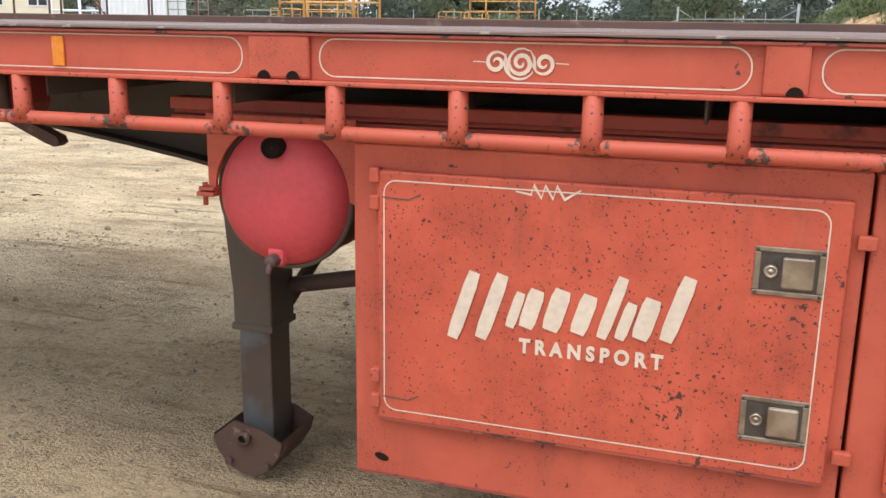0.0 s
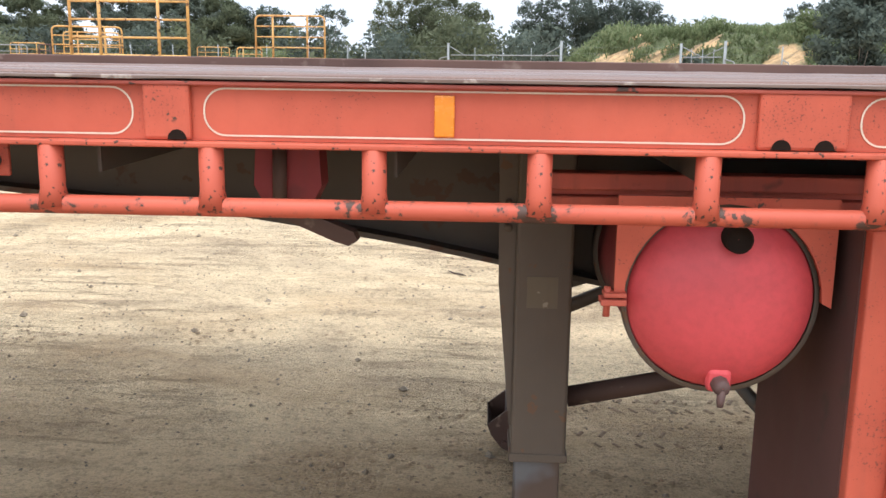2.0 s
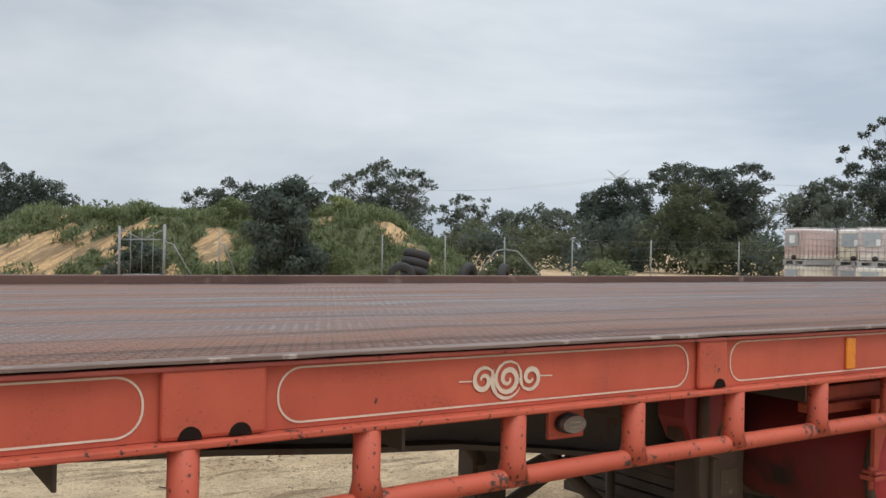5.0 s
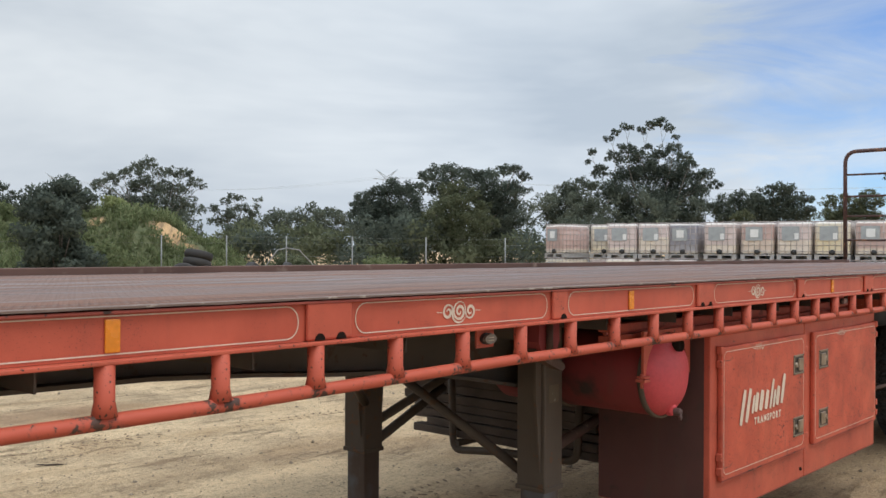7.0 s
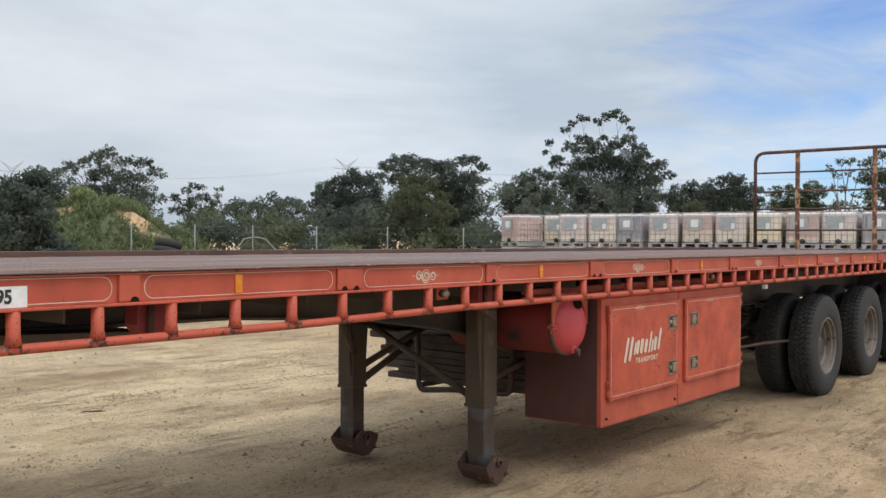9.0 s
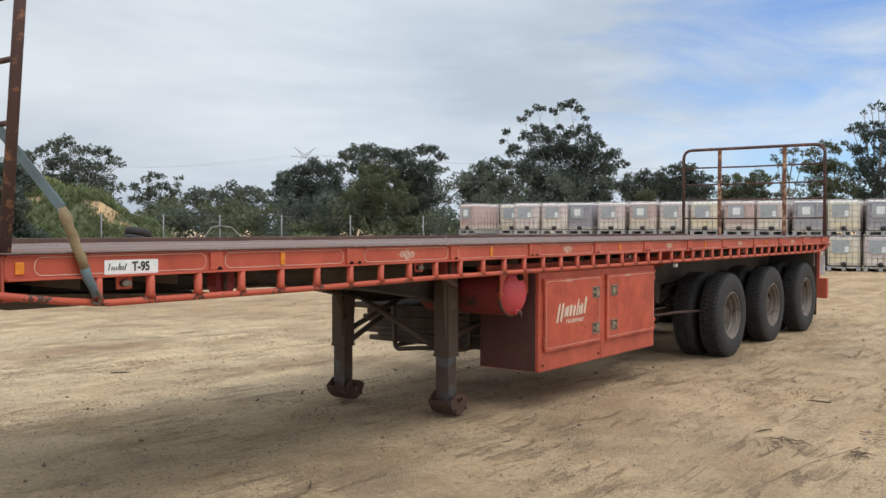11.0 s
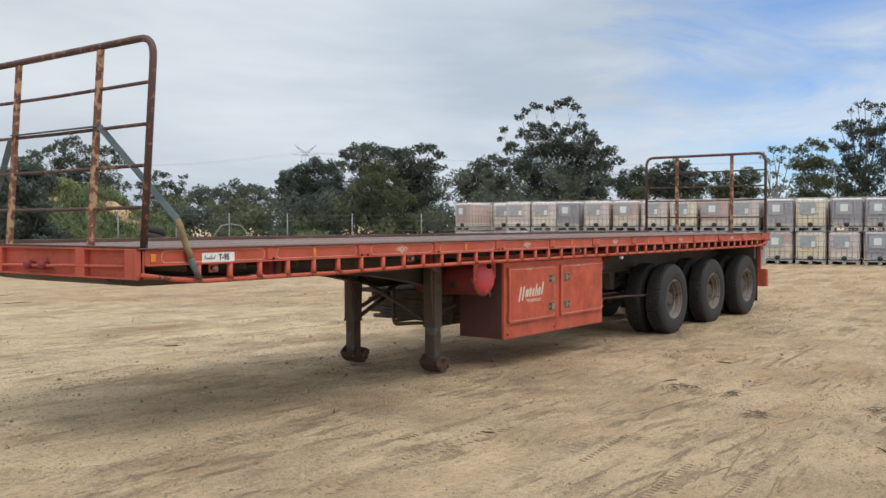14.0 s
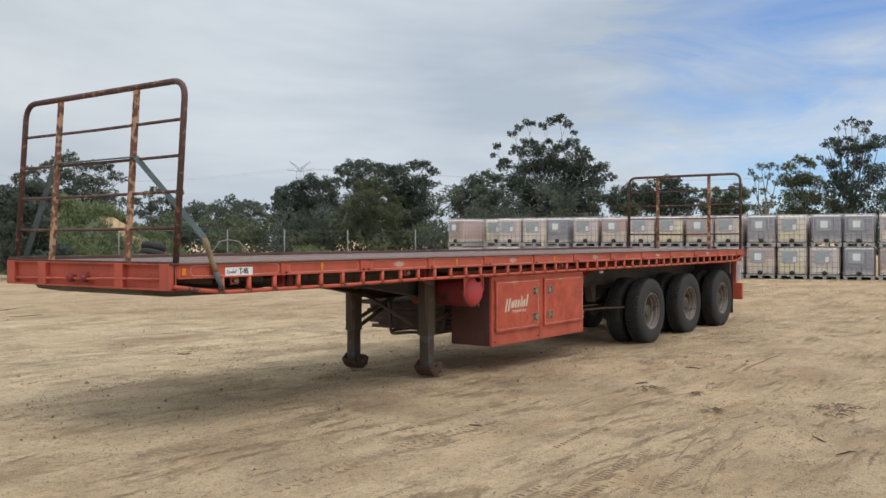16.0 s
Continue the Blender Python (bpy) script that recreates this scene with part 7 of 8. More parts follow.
def build_fence():
    fence = thing("wire_fence", "galvanised post and wire fence round the yard", "fence")
    for x in (-34, -31, -28, -25, -22, -19, -16, -13, -10, -7, -4.6, -2.5, -1.6, 14.73, 17.4, 20.1, 22.2, 24.2, 26.5, 29.2, 32.25, 35.4, 38.6, 42, 45.4):
        bm = bmesh.new()
        tube(bm, [(x, fence_y(x), -0.1), (x, fence_y(x), 2.1)], 0.026, 8)
        part("post", bm, M_FENCE, fence)
    for z in (0.3, 0.8, 1.3, 1.8, 2.05):
        for a, b in ((-34, 2.4), (7.15, 11.5), (12.95, 45.4)):
            bm = bmesh.new()
            tube(bm, [(a, fence_y(a), z), ((a + b) / 2, fence_y((a + b) / 2), z - 0.02), (b, fence_y(b), z)], 0.0025, 4)
            part("wire", bm, M_FENCE, fence)

    def brace(x, dx):
        bm = bmesh.new()
        y = fence_y(x)
        tube(bm, [(x, y - 0.04, 1.62), (x + dx * 0.25, fence_y(x + dx * 0.25) - 0.04, 1.54), (x + dx, fence_y(x + dx) - 0.04, -0.05)], 0.025, 8)
        part("brace", bm, M_FENCE, fence)
    brace(24.2, -1.3)
    brace(24.2, 1.7)
    brace(12.95, 1.1)
    brace(2.4, -1.4)
    brace(14.73, 0.7)
    # swing gates: double posts, top rail, diagonals and droppers
    for a, b in ((2.4, 7.15), (11.5, 12.95)):
        gate = thing("farm_gate", "galvanised pipe farm gate in the yard fence", "gate", "fence gates")
        for x, r, h in ((a, 0.05, 2.2), (b, 0.055, 2.3)):
            bm = bmesh.new()
            tube(bm, [(x, fence_y(x), -0.1), (x, fence_y(x), h)], r, 10)
            part("gate_post", bm, M_FENCE, gate)
        for z in (1.68, 0.35):
            bm = bmesh.new()
            tube(bm, [(a + 0.12, fence_y(a + 0.12), z), (b - 0.1, fence_y(b - 0.1), z + 0.02)], 0.024, 8)
            part("rail", bm, M_FENCE, gate)
        for s in (0.25, 0.5, 0.75):
            x = a + (b - a) * s
            bm = bmesh.new()
            tube(bm, [(x, fence_y(x), 0.35), (x, fence_y(x), 2.0)], 0.014, 6)
            part("dropper", bm, M_FENCE, gate)
        for x, s in ((a, 1), (b, -1)):
            bm = bmesh.new()
            tube(bm, [(x, fence_y(x), 2.1), (x + s * 0.7, fence_y(x + s * 0.7), 1.70)], 0.018, 6)
            part("diagonal", bm, M_FENCE, gate)


def flat_rack(ax, ay, bx, by, deck, half, mat, label):
    """Another parked flat-top: deck, rails, stubs, legs and wheels, from one end to the other."""
    u = Vector((bx - ax, by - ay, 0))
    L = u.length
    rack = thing("parked_flatbed", label, "trailer", "parked trailers beyond")
    bm = bmesh.new()
    box(bm, 0, L, -half, half, deck - 0.04, deck, 0.006)
    part("deck", bm, M_OLDDECK, rack, "brown weathered deck")
    for s in (-1, 1):
        bm = bmesh.new()
        box(bm, 0, L, s * half - 0.012, s * half + 0.012, deck - 0.14, deck - 0.002, 0.004)
        box(bm, 0, L, s * half - 0.015, s * half + 0.015, deck - 0.26, deck - 0.225, 0.004)
        rail = part("side_rail", bm, mat, rack)
        k = 0
        while 0.2 + k * 0.4 < L:
            x = 0.2 + k * 0.4
            bm = bmesh.new()
            tube(bm, [(x, s * half, deck - 0.23), (x, s * half, deck - 0.13)], 0.02, 6)
            part("stub_post", bm, mat, rail)
            k += 1
        bm = bmesh.new()
        box(bm, 0.2, L - 0.1, s * 0.5 - 0.04, s * 0.5 + 0.04, deck - 0.5, deck - 0.045)
        part("chassis_beam", bm, M_BEAM, rack)
    for x in (L * 0.2, L * 0.68, L * 0.8, L * 0.92):
        for s in (-1, 1):
            bm = bmesh.new()
            if x < L * 0.5:
                box(bm, x - 0.06, x + 0.06, s * 0.6 - 0.06, s * 0.6 + 0.06, 0.0, deck - 0.3, 0.01)
                part("landing_leg", bm, M_STEEL, rack)
            else:
                lathe(bm, [(0.2, -0.13), (0.27, -0.14), (0.4, -0.15), (0.48, -0.12), (0.5, 0), (0.48, 0.12), (0.4, 0.15), (0.27, 0.14), (0.2, 0.13), (0.2, -0.13)], (x, s * (half - 0.2), 0.5), 28)
                part("tyre", bm, M_RUBBER, rack)
    rack.matrix_basis = pose(ax, ay, 0, 0, 0, math.degrees(math.atan2(u.y, u.x)))
    return rack


def pipe_gate(rack, x, deck, half, high, mat, bars, ups=2, name="headboard"):
    """A bent-pipe headboard across a parked trailer."""
    bm = bmesh.new()
    a, b, c, d = (x, -half, deck), (x, -half, deck + high), (x, half, deck + high), (x, half, deck)
    tube(bm, [a] + bend(a, b, c, 0.16) + bend(b, c, d, 0.16) + [d], 0.028, 8)
    board = part(name, bm, mat, rack, "bent pipe headboard")
    for k in range(bars):
        z = deck + high * (k + 0.75) / (bars + 0.75)
        bm = bmesh.new()
        tube(bm, [(x, -half, z), (x, half, z)], 0.02, 6)
        part("cross_rail", bm, mat, board)
    for k in range(ups):
        y = half * (-0.5 + k * 1.0 / max(1, ups - 1)) if ups > 1 else 0
        bm = bmesh.new()
        tube(bm, [(x, y, deck), (x, y, deck + high)], 0.03, 6)
        part("upright", bm, mat, board)


def build_parked():
    yellow = flat_rack(-2.24, 15.1, -1.66, 26.3, 1.22, 1.12, M_YELLOW, "flatbed trailer with yellow pipe headboards at both ends")
    pipe_gate(yellow, 0.05, 1.22, 1.1, 1.5, M_YELLOW, 4)
    pipe_gate(yellow, 11.1, 1.22, 1.04, 1.45, M_YELLOW, 4)
    brown = flat_rack(-13.5, 16.4, -4.6, 22.3, 1.1, 1.15, M_OLDDECK, "brown flatbed trailer with loose steel stakes along its sides")
    for k in range(6):
        for s in (-1.12, 1.12):
            bm = bmesh.new()
            x = 0.5 + k * 1.15
            tube(bm, [(x, s, 1.1), (x + 0.02, s, 2.6)], 0.03, 6)
            part("stake", bm, M_RUSTY, brown)
    far = flat_rack(-8.65, 28.2, -12.05, 36.5, 1.0, 1.1, M_YELLOW, "flatbed trailer with a yellow arched headboard")
    pipe_gate(far, 0.05, 1.0, 1.05, 1.35, M_YELLOW, 4)
    pipe_gate(far, 8.0, 1.0, 1.05, 1.35, M_YELLOW, 4)
    # loose cattle panels stacked on edge further off
    for x, y, w, h, turn, mat in ((-20.0, 47.0, 1.7, 1.3, 20, M_YELLOW), (-12.65, 55.5, 1.9, 1.3, 15, M_YELLOW), (-5.65, 36.9, 1.0, 1.1, 18, M_YELLOW), (-19.3, 36.2, 1.8, 1.9, 32, M_FENCE), (-18.0, 37.2, 1.9, 1.2, 32, M_RUSTY), (-16.6, 38.2, 1.7, 1.1, 32, M_FENCE), (-15.0, 40.0, 1.8, 1.15, 30, M_RUSTY)):
        panel = thing("pipe_panel", "loose pipe panel standing on edge on a low trestle", "panel", "loose pipe panels")
        z0 = 0.75
        bm = bmesh.new()
        a, b, c, d = (-w / 2, 0, z0), (-w / 2, 0, z0 + h), (w / 2, 0, z0 + h), (w / 2, 0, z0)
        tube(bm, [a] + bend(a, b, c, 0.14) + bend(b, c, d, 0.14) + [d], 0.028, 8)
        part("frame", bm, mat, panel)
        for k in range(5):
            bm = bmesh.new()
            z = z0 + 0.02 + h * k / 5.4
            tube(bm, [(-w / 2, 0, z), (w / 2, 0, z)], 0.018, 6)
            part("bar", bm, mat, panel)
        for s in (-0.25, 0.25):
            bm = bmesh.new()
            tube(bm, [(s * w, 0, z0), (s * w, 0, z0 + h)], 0.02, 6)
            part("upright", bm, mat, panel)
        bm = bmesh.new()
        box(bm, -w / 2 - 0.1, w / 2 + 0.1, -0.3, 0.3, z0 - 0.1, z0 + 0.005, 0.01)
        for sx in (-1, 1):
            for sy in (-0.25, 0.25):
                box(bm, sx * w / 2 - 0.05, sx * w / 2 + 0.05, sy - 0.05, sy + 0.05, 0.0, z0 - 0.101)
        part("trestle", bm, M_OLDDECK, panel)
        panel.matrix_basis = pose(x, y, 0, 0, 0, turn)
    # a white shipping container with ribbed sides
    con = thing("shipping_container", "white ribbed shipping container behind the parked trailers", "container")
    bm = bmesh.new()
    n = 30
    out = []
    for k in range(n):
        x = -3.6 * k / n
        out += [(x, 0.0 if k % 2 else 0.035)]
    a = [(bm.verts.new((x, y, 0.15)), bm.verts.new((x, y, 2.6))) for x, y in out]
    for p, q in zip(a, a[1:]):
        bm.faces.new((p[0], q[0], q[1], p[1]))
    box(bm, -3.6, 0.0, 0.05, 2.4, 0.15, 2.6)
    part("ribbed_wall", bm, M_PANEL_WHITE, con)
    for x in (-3.6, 0.0):
        bm = bmesh.new()
        box(bm, x - 0.08, x + 0.08, -0.02, 0.12, 0.0, 2.7, 0.01)
        part("corner_post", bm, M_PANEL_WHITE, con)
    bm = bmesh.new()
    box(bm, -3.6, 0.0, -0.03, 2.4, 2.601, 2.72, 0.01)
    part("roof", bm, M_PANEL_WHITE, con)
    con.matrix_basis = pose(-19.5, 36.2, 0, 0, 0, 38)
    # a cream site cabin on stumps beside it
    cabin = thing("site_cabin", "cream site cabin with dark windows on low stumps", "cabin")
    bm = bmesh.new()
    box(bm, -3.7, 0.0, 0.0, 2.4, 0.55, 3.3, 0.02)
    part("wall", bm, M_CABIN, cabin)
    bm = bmesh.new()
    box(bm, -3.85, 0.15, -0.15, 2.55, 3.305, 3.42, 0.02)
    part("roof", bm, M_PANEL_WHITE, cabin)
    for x in (-2.75, -0.95):
        bm = bmesh.new()
        box(bm, x - 0.42, x + 0.42, -0.03, -0.002, 1.85, 2.85, 0.005)
        win = part("window", bm, M_PANEL_WHITE, cabin)
        for dx in (-0.2, 0.2):
            bm = bmesh.new()
            box(bm, x + dx - 0.17, x + dx + 0.17, -0.04, -0.031, 1.91, 2.79)
            part("pane", bm, M_PANE, win, "dark window pane")
    for x in (-3.5, -1.85, -0.2):
        for y in (0.2, 2.2):
            bm = bmesh.new()
            box(bm, x - 0.1, x + 0.1, y - 0.1, y + 0.1, 0.0, 0.549)
            part("stump", bm, M_OLDDECK, cabin)
    cabin.matrix_basis = pose(-23.7, 33.0, 0, 0, 0, 38)
    # white pipe railing on a low ramp in front of the cabin
    ramp_rail = thing("ramp_railing", "white pipe railing standing in front of the site cabin", "railing")
    for x in (0.0, 0.75, 1.5):
        bm = bmesh.new()
        tube(bm, [(x, 0, 0), (x, 0, 2.1)], 0.04, 8)
        part("post", bm, M_PANEL_WHITE, ramp_rail)
    for z in (1.12, 1.6, 2.08):
        bm = bmesh.new()
        tube(bm, [(0, 0, z), (1.5, 0, z)], 0.032, 8)
        part("rail", bm, M_PANEL_WHITE, ramp_rail)
    bm = bmesh.new()
    tube(bm, [(0.75, 0, 2.4), (1.75, 0, 1.05)], 0.03, 6)
    part("stay", bm, M_RUSTY, ramp_rail, "rusty slanting stay")
    ramp_rail.matrix_basis = pose(-12.9, 19.8, 0, 0, 0, 38)
    # old tyres by the fence
    bm = bmesh.new()
    lathe(bm, [(0.26, -0.14), (0.3, -0.15), (0.42, -0.15), (0.5, -0.12), (0.52, 0), (0.5, 0.12), (0.42, 0.15), (0.3, 0.15), (0.26, 0.14), (0.26, -0.14)], (0, 0, 0), 36)
    tyre = solid("old_tyre", bm, M_RUBBER, "old black truck tyre dumped by the fence", "tyre", "dumped tyres")
    lean = pose(19.95, 27.5, 0.0, 7, 12, 32)
    for k in range(5):
        m = lean @ pose(0.03 * math.sin(k * 2.1), 0.03 * math.cos(k * 1.7), 0.17 + 0.3 * k, 90, 0, 0)
        if k == 0:
            tyre.matrix_basis = m
        else:
            copy_thing(tyre, m)
    for x, y, z, rx, rz in ((19.3, 27.0, 0.56, 8, -30), (21.9, 26.6, 0.58, 14, 25), (23.0, 25.9, 0.58, 10, 40)):
        copy_thing(tyre, pose(x, y, z, rx, 0, rz))
    # gravel heap beyond the gate
    me = bpy.data.meshes.new("gravel_bank")
    vs, fs = [], []
    for j in range(13):
        for i in range(61):
            x, y = -8 + 16 * i / 60, 44 + 9 * j / 12
            s = math.sin(math.pi * j / 12)
            vs.append((x, y, 0.75 * s * (1 - abs(i - 30) / 31) ** 0.3 + 0.12 * noise.noise((x, y, 3)) - 0.05))
    for j in range(12):
        for i in range(60):
            k = j * 61 + i
            fs.append((k, k + 1, k + 62, k + 61))
    me.from_pydata(vs, [], fs)
    me.materials.append(M_GRAVEL)
    tagged(new("gravel_bank", me), "low pale gravel bank behind the gate", "bank", kind="structure")


def build_pylons():
    """Lattice towers and their lines, far behind the trees."""
    tops = []
    for x, y, h in ((129.6, 128.9, 16.7), (83.0, 171.0, 15.2)):
        tower = thing("power_pylon", "pale lattice power pylon far behind the trees", "pylon", "power pylons")
        bm = bmesh.new()
        w = 1.6
        for sx in (-1, 1):
            for sy in (-1, 1):
                tube(bm, [(sx * w, sy * w, 0), (sx * 0.45, sy * 0.45, h - 1.0)], 0.08, 5)
        for k in range(7):
            z0, z1 = h * k / 8, h * (k + 1) / 8
            r0, r1 = w + (0.45 - w) * z0 / h, w + (0.45 - w) * z1 / h
            for s in (-1, 1):
                tube(bm, [(-r0, s * r0, z0), (r1, s * r1, z1)], 0.07, 4)
                tube(bm, [(s * r0, -r0, z0), (s * r1, r1, z1)], 0.07, 4)
        part("tower", bm, M_PYLON, tower)
        for s in (-1, 1):
            bm = bmesh.new()
            tube(bm, [(0, 0, h - 1.2), (s * 1.5, -s * 1.5, h + 0.9)], 0.09, 5)
            tube(bm, [(0, 0, h - 0.6), (s * 1.5, -s * 1.5, h + 0.9)], 0.07, 5)
            tube(bm, [(0, 0, h - 1.2), (s * 1.9, -s * 1.9, h - 0.9)], 0.08, 5)
            part("cross_arm", bm, M_PYLON, tower)
        tower.matrix_basis = pose(x, y, 0)
        tops.append(Vector((x, y, h)))
    a, b = tops
    far = a + (a - b) * 2.2
    far.z = a.z + 1
    for p, q in ((a, b), (a, far)):
        for off in (-2.2, 0, 2.2):
            bm = bmesh.new()
            pts = []
            for k in range(13):
                t = k / 12
                v = p.lerp(q, t) + Vector((off * 0.7, -off * 0.7, -0.6 - 2.2 * math.sin(math.pi * t)))
                pts.append(tuple(v))
            tube(bm, pts, 0.016, 4)
            solid("power_line", bm, M_PYLON, "thin sagging power line", "cable", "power lines")


def build_prints():
    """Rows of tread marks pressed into the sand along the trailer's near side."""
    rnd = random.Random(15)
    verts, faces = [], []
    def lug(cx, cy, a, hl, hw):
        z = ground_z(cx, cy)
        n = len(verts)
        for p, q, d in ((-hl, -hw, 0), (hl, -hw, 0), (hl, hw, 0), (-hl, hw, 0), (-hl * 0.8, -hw * 0.3, 0.005), (hl * 0.8, -hw * 0.3, 0.005), (hl * 0.8, hw * 0.3, 0.005), (-hl * 0.8, hw * 0.3, 0.005)):
            verts.append((cx + p * math.cos(a) - q * math.sin(a), cy + p * math.sin(a) + q * math.cos(a), z + 0.001 + d))
        faces.extend([(n + 4, n + 5, n + 6, n + 7)] + [(n + i, n + (i + 1) % 4, n + 4 + (i + 1) % 4, n + 4 + i) for i in range(4)])

    # fine chevron prints
    for x0, y0, x1, y1, pitch in ((4.6, 2.21, 9.0, 2.3, 0.08), (4.4, 1.83, 8.0, 1.95, 0.08), (-0.9, -1.66, 3.2, -1.5, 0.085), (2.0, -2.56, 2.9, -2.48, 0.06), (-3.0, -3.9, 0.6, -3.9, 0.09), (3.4, 5.3, 9.0, 4.6, 0.09), (5.6, -2.4, 9.5, -2.0, 0.09)):
        L = math.hypot(x1 - x0, y1 - y0)
        ux, uy = (x1 - x0) / L, (y1 - y0) / L
        for row, lean in ((-0.055, 0.5), (0.055, -0.5)):
            for k in range(int(L / pitch)):
                s = k * pitch + row * 0.3 + rnd.uniform(-0.008, 0.008)
                cx, cy = x0 + ux * s - uy * row, y0 + uy * s + ux * row
                if noise.noise((cx * 0.8, cy * 2.0, 9)) > -0.05 and rnd.random() > 0.18:
                    lug(cx, cy, math.atan2(uy, ux) + math.pi / 2 + lean, rnd.uniform(0.018, 0.034), rnd.uniform(0.006, 0.012))
    # deep rows of single lugs, fading towards their ends
    for x0, y0, x1, y1, half in ((0.3, -3.27, 2.45, -3.13, 0.042), (0.7, -3.37, 1.85, -3.28, 0.034), (1.2, -3.65, 2.6, -3.55, 0.032), (1.1, -3.57, 1.62, -3.44, 0.025), (0.2, -2.96, 0.95, -3.0, 0.04), (1.7, -1.17, 3.3, -1.13, 0.03)):
        L = math.hypot(x1 - x0, y1 - y0)
        a = math.atan2(y1 - y0, x1 - x0)
        for k in range(int(L / 0.056)):
            t = (k + 0.5) / int(L / 0.056)
            if rnd.random() < 0.12 + 0.5 * max(0.0, t - 0.6):
                continue
            size = half * rnd.uniform(0.7, 1.15) * (1.1 - 0.5 * t)
            lug(x0 + (x1 - x0) * t, y0 + (y1 - y0) * t + rnd.uniform(-0.006, 0.006), a + math.pi / 2 + rnd.uniform(-0.25, 0.05), size, rnd.uniform(0.008, 0.014))
    # low dark ridges laid where grooves run beside the wheels
    for way in (((1.29, -3.59), (1.83, -3.45)), ((1.26, -3.64), (2.09, -3.44), (2.9, -3.28), (3.66, -3.21)), ((1.39, -3.91), (1.9, -3.78), (2.46, -3.68), (2.95, -3.65)), ((2.04, -3.79), (2.47, -3.7), (2.81, -3.69)), ((3.44, -1.72), (4.28, -1.67)), ((3.49, -1.79), (4.27, -1.73)), ((3.68, -2.15), (4.63, -2.26), (5.47, -2.46), (6.18, -2.62)), ((1.68, -3.25), (2.13, -3.31), (2.42, -3.37)), ((3.52, -3.56), (3.99, -3.57)), ((3.94, -3.21), (4.2, -3.27))):
        for (ax, ay), (bx, by) in zip(way, way[1:]):
            L = math.hypot(bx - ax, by - ay)
            a = math.atan2(by - ay, bx - ax)
            for k in range(int(L / 0.05)):
                t = (k + 0.5) / int(L / 0.05)
                x, y = ax + (bx - ax) * t, ay + (by - ay) * t
                if noise.noise((x * 2.5, y * 2.5, 4)) > -0.25:
                    lug(x, y + rnd.uniform(-0.003, 0.003), a + rnd.uniform(-0.1, 0.1), rnd.uniform(0.022, 0.036), rnd.uniform(0.004, 0.009))
    me = bpy.data.meshes.new("tread_prints")
    me.from_pydata(verts, [], faces)
    me.materials.append(M_PRINT)
    tagged(new("tread_prints", me), "rows of tyre tread marks pressed into the sand", "tracks", kind="stuff")
    # heaps of dead twigs and soil
    for x, y, size, count in ((4.9, -3.85, 0.24, 64), (5.0, -1.95, 0.15, 24), (5.0, -2.48, 0.05, 12), (4.14, -2.96, 0.1, 24)):
        bm = bmesh.new()
        for k in range(count):
            a, r = rnd.uniform(0, 6.28), size * math.sqrt(rnd.random())
            px, py, turn, half = r * math.cos(a) * 1.5, r * math.sin(a), rnd.uniform(0, 3.14), rnd.uniform(0.02, 0.06)
            zz = 0.01 + 0.05 * (1 - r / size) * rnd.random()
            tube(bm, [(px - half * math.cos(turn), py - half * math.sin(turn), zz), (px, py, zz + 0.012), (px + half * math.cos(turn), py + half * math.sin(turn), zz)], [0.003, 0.005, 0.002], 4)
        o = solid("twig_heap", bm, M_TWIG, "small heap of dead twigs on the sand", "twigs", "twig heaps", "stuff")
        o.location = (x, y, ground_z(x, y))


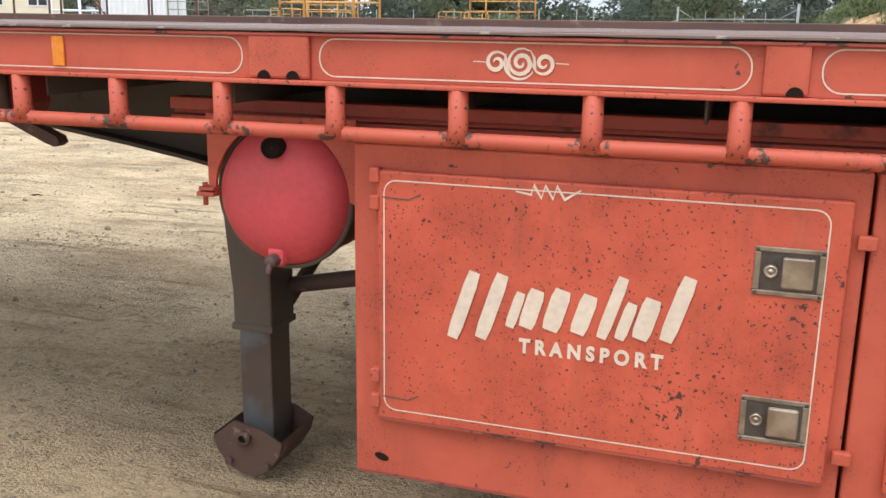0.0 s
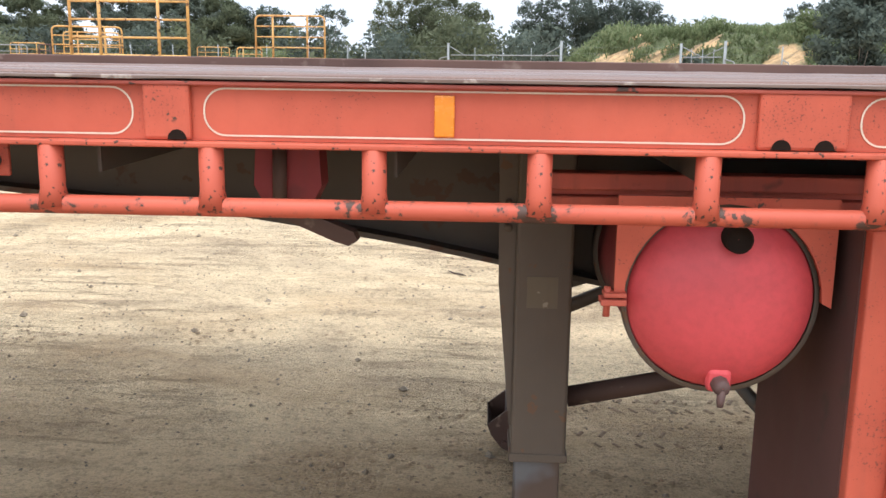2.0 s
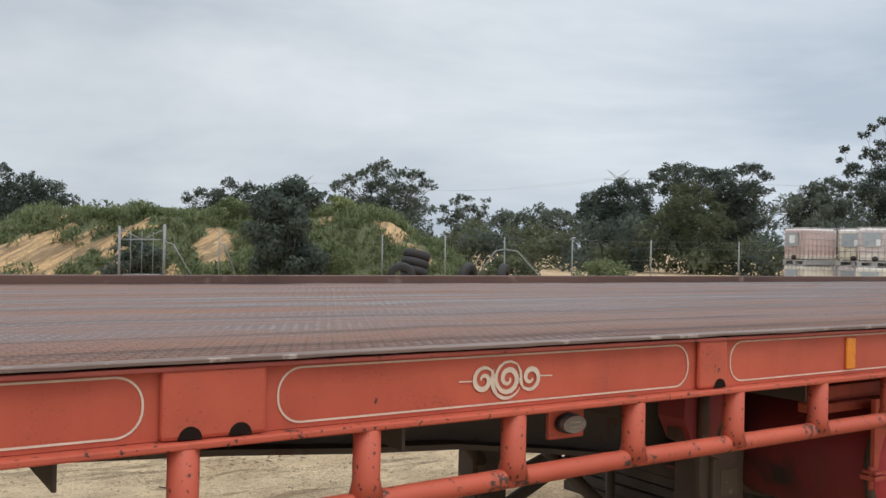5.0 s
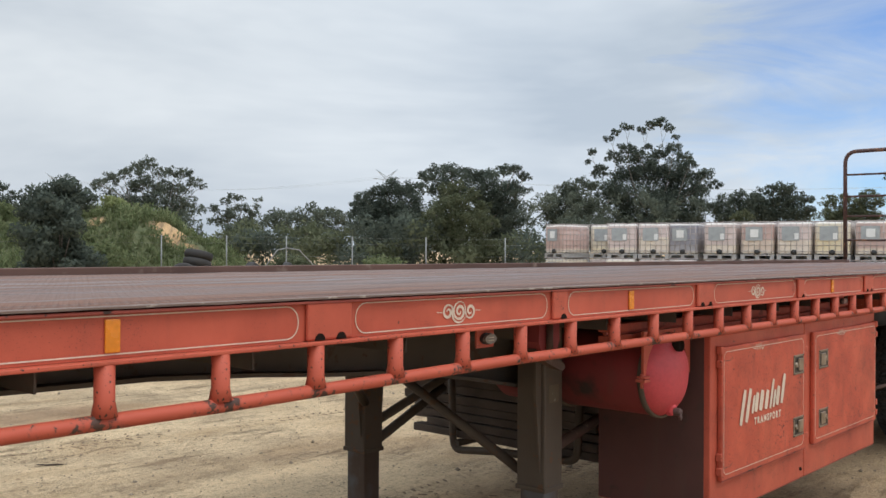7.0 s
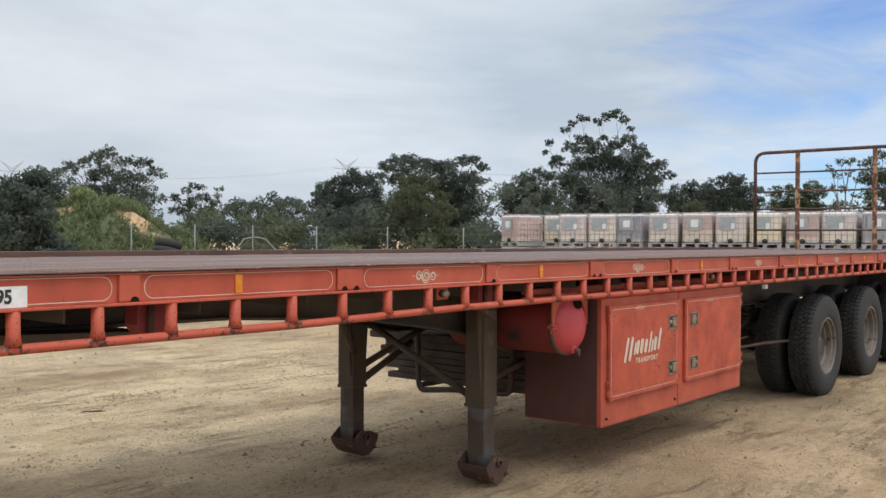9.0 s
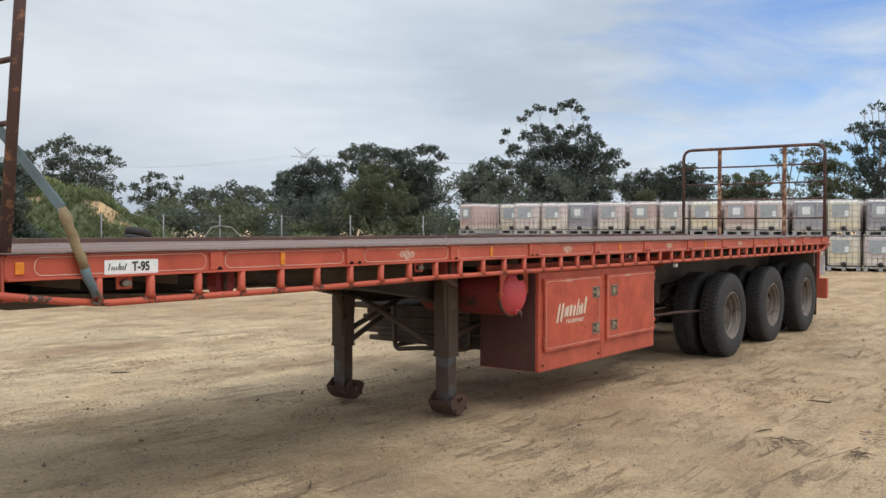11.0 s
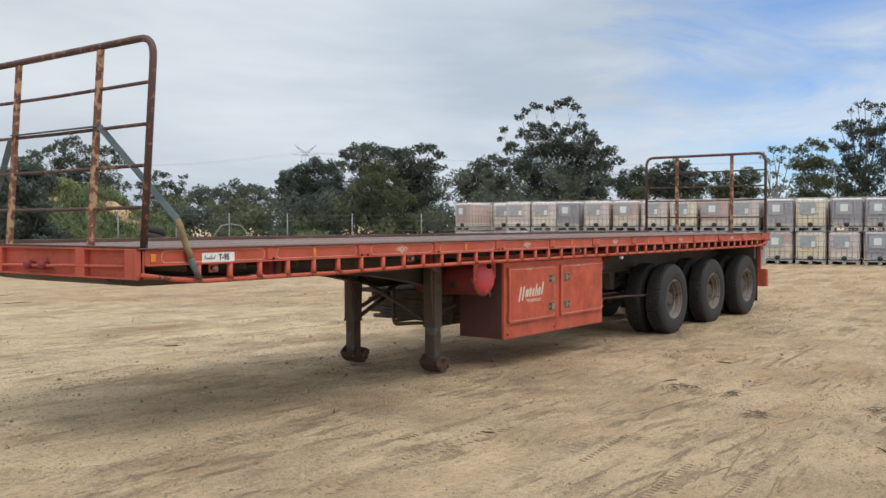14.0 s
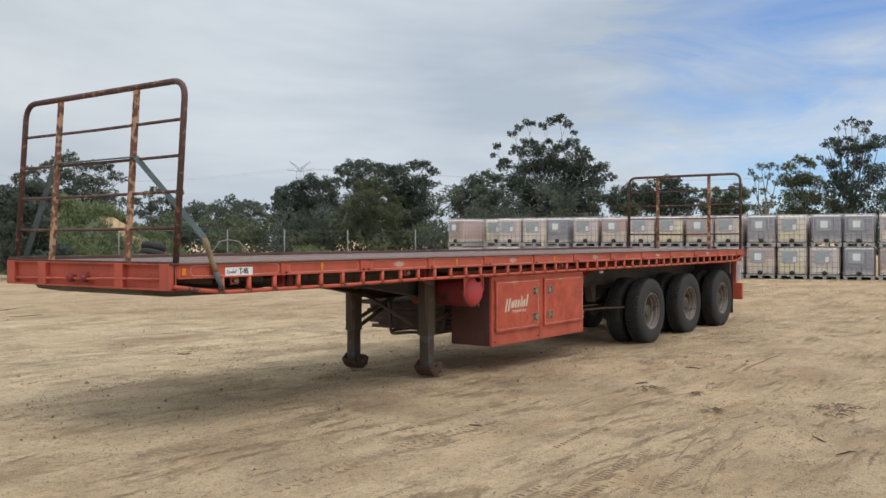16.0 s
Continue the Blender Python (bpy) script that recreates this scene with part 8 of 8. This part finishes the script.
def build_litter():
    """Loose stones all over the yard, and a few dead sticks."""
    rnd = np.random.RandomState(12)
    n = 9000
    x = rnd.uniform(-5, 19, n)
    y = np.where(rnd.uniform(size=n) < 0.6, rnd.normal(3.0, 2.6, n), rnd.uniform(-5.5, 13, n))
    s = rnd.uniform(0.004, 0.011, n) * (1 + 1.4 * (rnd.uniform(size=n) > 0.965))
    verts, faces = [], []
    base = np.array([(1, 0, 0.1), (0.2, 0.9, 0), (-0.9, 0.3, 0.1), (-0.3, -0.9, 0), (0.1, 0.1, 0.8), (0, 0, -0.5)])
    tri = [(0, 1, 4), (1, 2, 4), (2, 3, 4), (3, 0, 4), (1, 0, 5), (2, 1, 5), (3, 2, 5), (0, 3, 5)]
    for k in range(n):
        a = rnd.uniform(0, 6.28)
        c, q = math.cos(a), math.sin(a)
        g = ground_z(x[k], y[k])
        p = base * rnd.uniform(0.6, 1.3, (6, 3)) * s[k]
        for v in p:
            verts.append((x[k] + c * v[0] - q * v[1], y[k] + q * v[0] + c * v[1], g + v[2] + s[k] * 0.25))
        faces += [tuple(6 * k + i for i in f) for f in tri]
    me = bpy.data.meshes.new("loose_stones")
    me.from_pydata(verts, [], faces)
    me.materials.append(M_STONE)
    tagged(new("loose_stones", me), "small loose stones scattered over the sand", "stones", kind="stuff")
    # crumbled crust thrown up beside the wheel tracks
    r = random.Random(8)
    verts, faces = [], []
    for k in range(34000):
        cx, cy = r.uniform(-1.5, 11.0), r.uniform(-5.0, 6.5)
        if noise.noise((cx * 0.35, cy * 1.5 - cx * 0.1, 14)) + 0.5 * noise.noise((cx * 1.2, cy * 3.5, 3)) < 0.22 + 0.25 * r.random():
            continue
        size, a = r.uniform(0.004, 0.012) * (1.6 if r.random() > 0.95 else 1.0), r.uniform(0, 6.28)
        c, q, g, n = math.cos(a), math.sin(a), ground_z(cx, cy), len(verts)
        for v in base:
            v = v * size * r.uniform(0.7, 1.3)
            verts.append((cx + c * v[0] * 1.4 - q * v[1], cy + q * v[0] * 1.4 + c * v[1], g + v[2] * 0.8 + size * 0.2))
        faces += [tuple(n + i for i in f) for f in tri]
    me = bpy.data.meshes.new("soil_crumbs")
    me.from_pydata(verts, [], faces)
    me.materials.append(M_CRUMB)
    tagged(new("soil_crumbs", me), "crumbled lumps of sandy crust beside the wheel tracks", "soil", kind="stuff")
    r = random.Random(3)
    for x, y, L in ((2.17, -0.05, 0.16), (6.81, -1.72, 0.2), (5.33, -1.71, 0.2), (3.36, -4.12, 0.2), (3.0, -4.4, 0.22), (0.33, 4.09, 0.12), (4.06, 4.65, 0.2), (7.05, 14.8, 0.9), (6.3, 12.8, 0.7), (2.3, -1.54, 0.1)):
        bm = bmesh.new()
        a = r.uniform(0, 3.14)
        pts = [(L * (t - 0.5) * math.cos(a) + r.uniform(-0.01, 0.01), L * (t - 0.5) * math.sin(a) + r.uniform(-0.01, 0.01), 0.008 + r.uniform(0, 0.006)) for t in (0, 0.3, 0.6, 1)]
        tube(bm, pts, [0.003, 0.007, 0.006, 0.003], 6)
        o = solid("stick", bm, M_STICK, "dead dark stick lying on the sand", "stick", "dead sticks")
        o.location = (x, y, ground_z(x, y))


build_totes()
build_mound()
build_bushes()
build_fence()
build_parked()
build_pylons()
build_thicket()
build_far_wood()
build_trees()
build_litter()
build_prints()
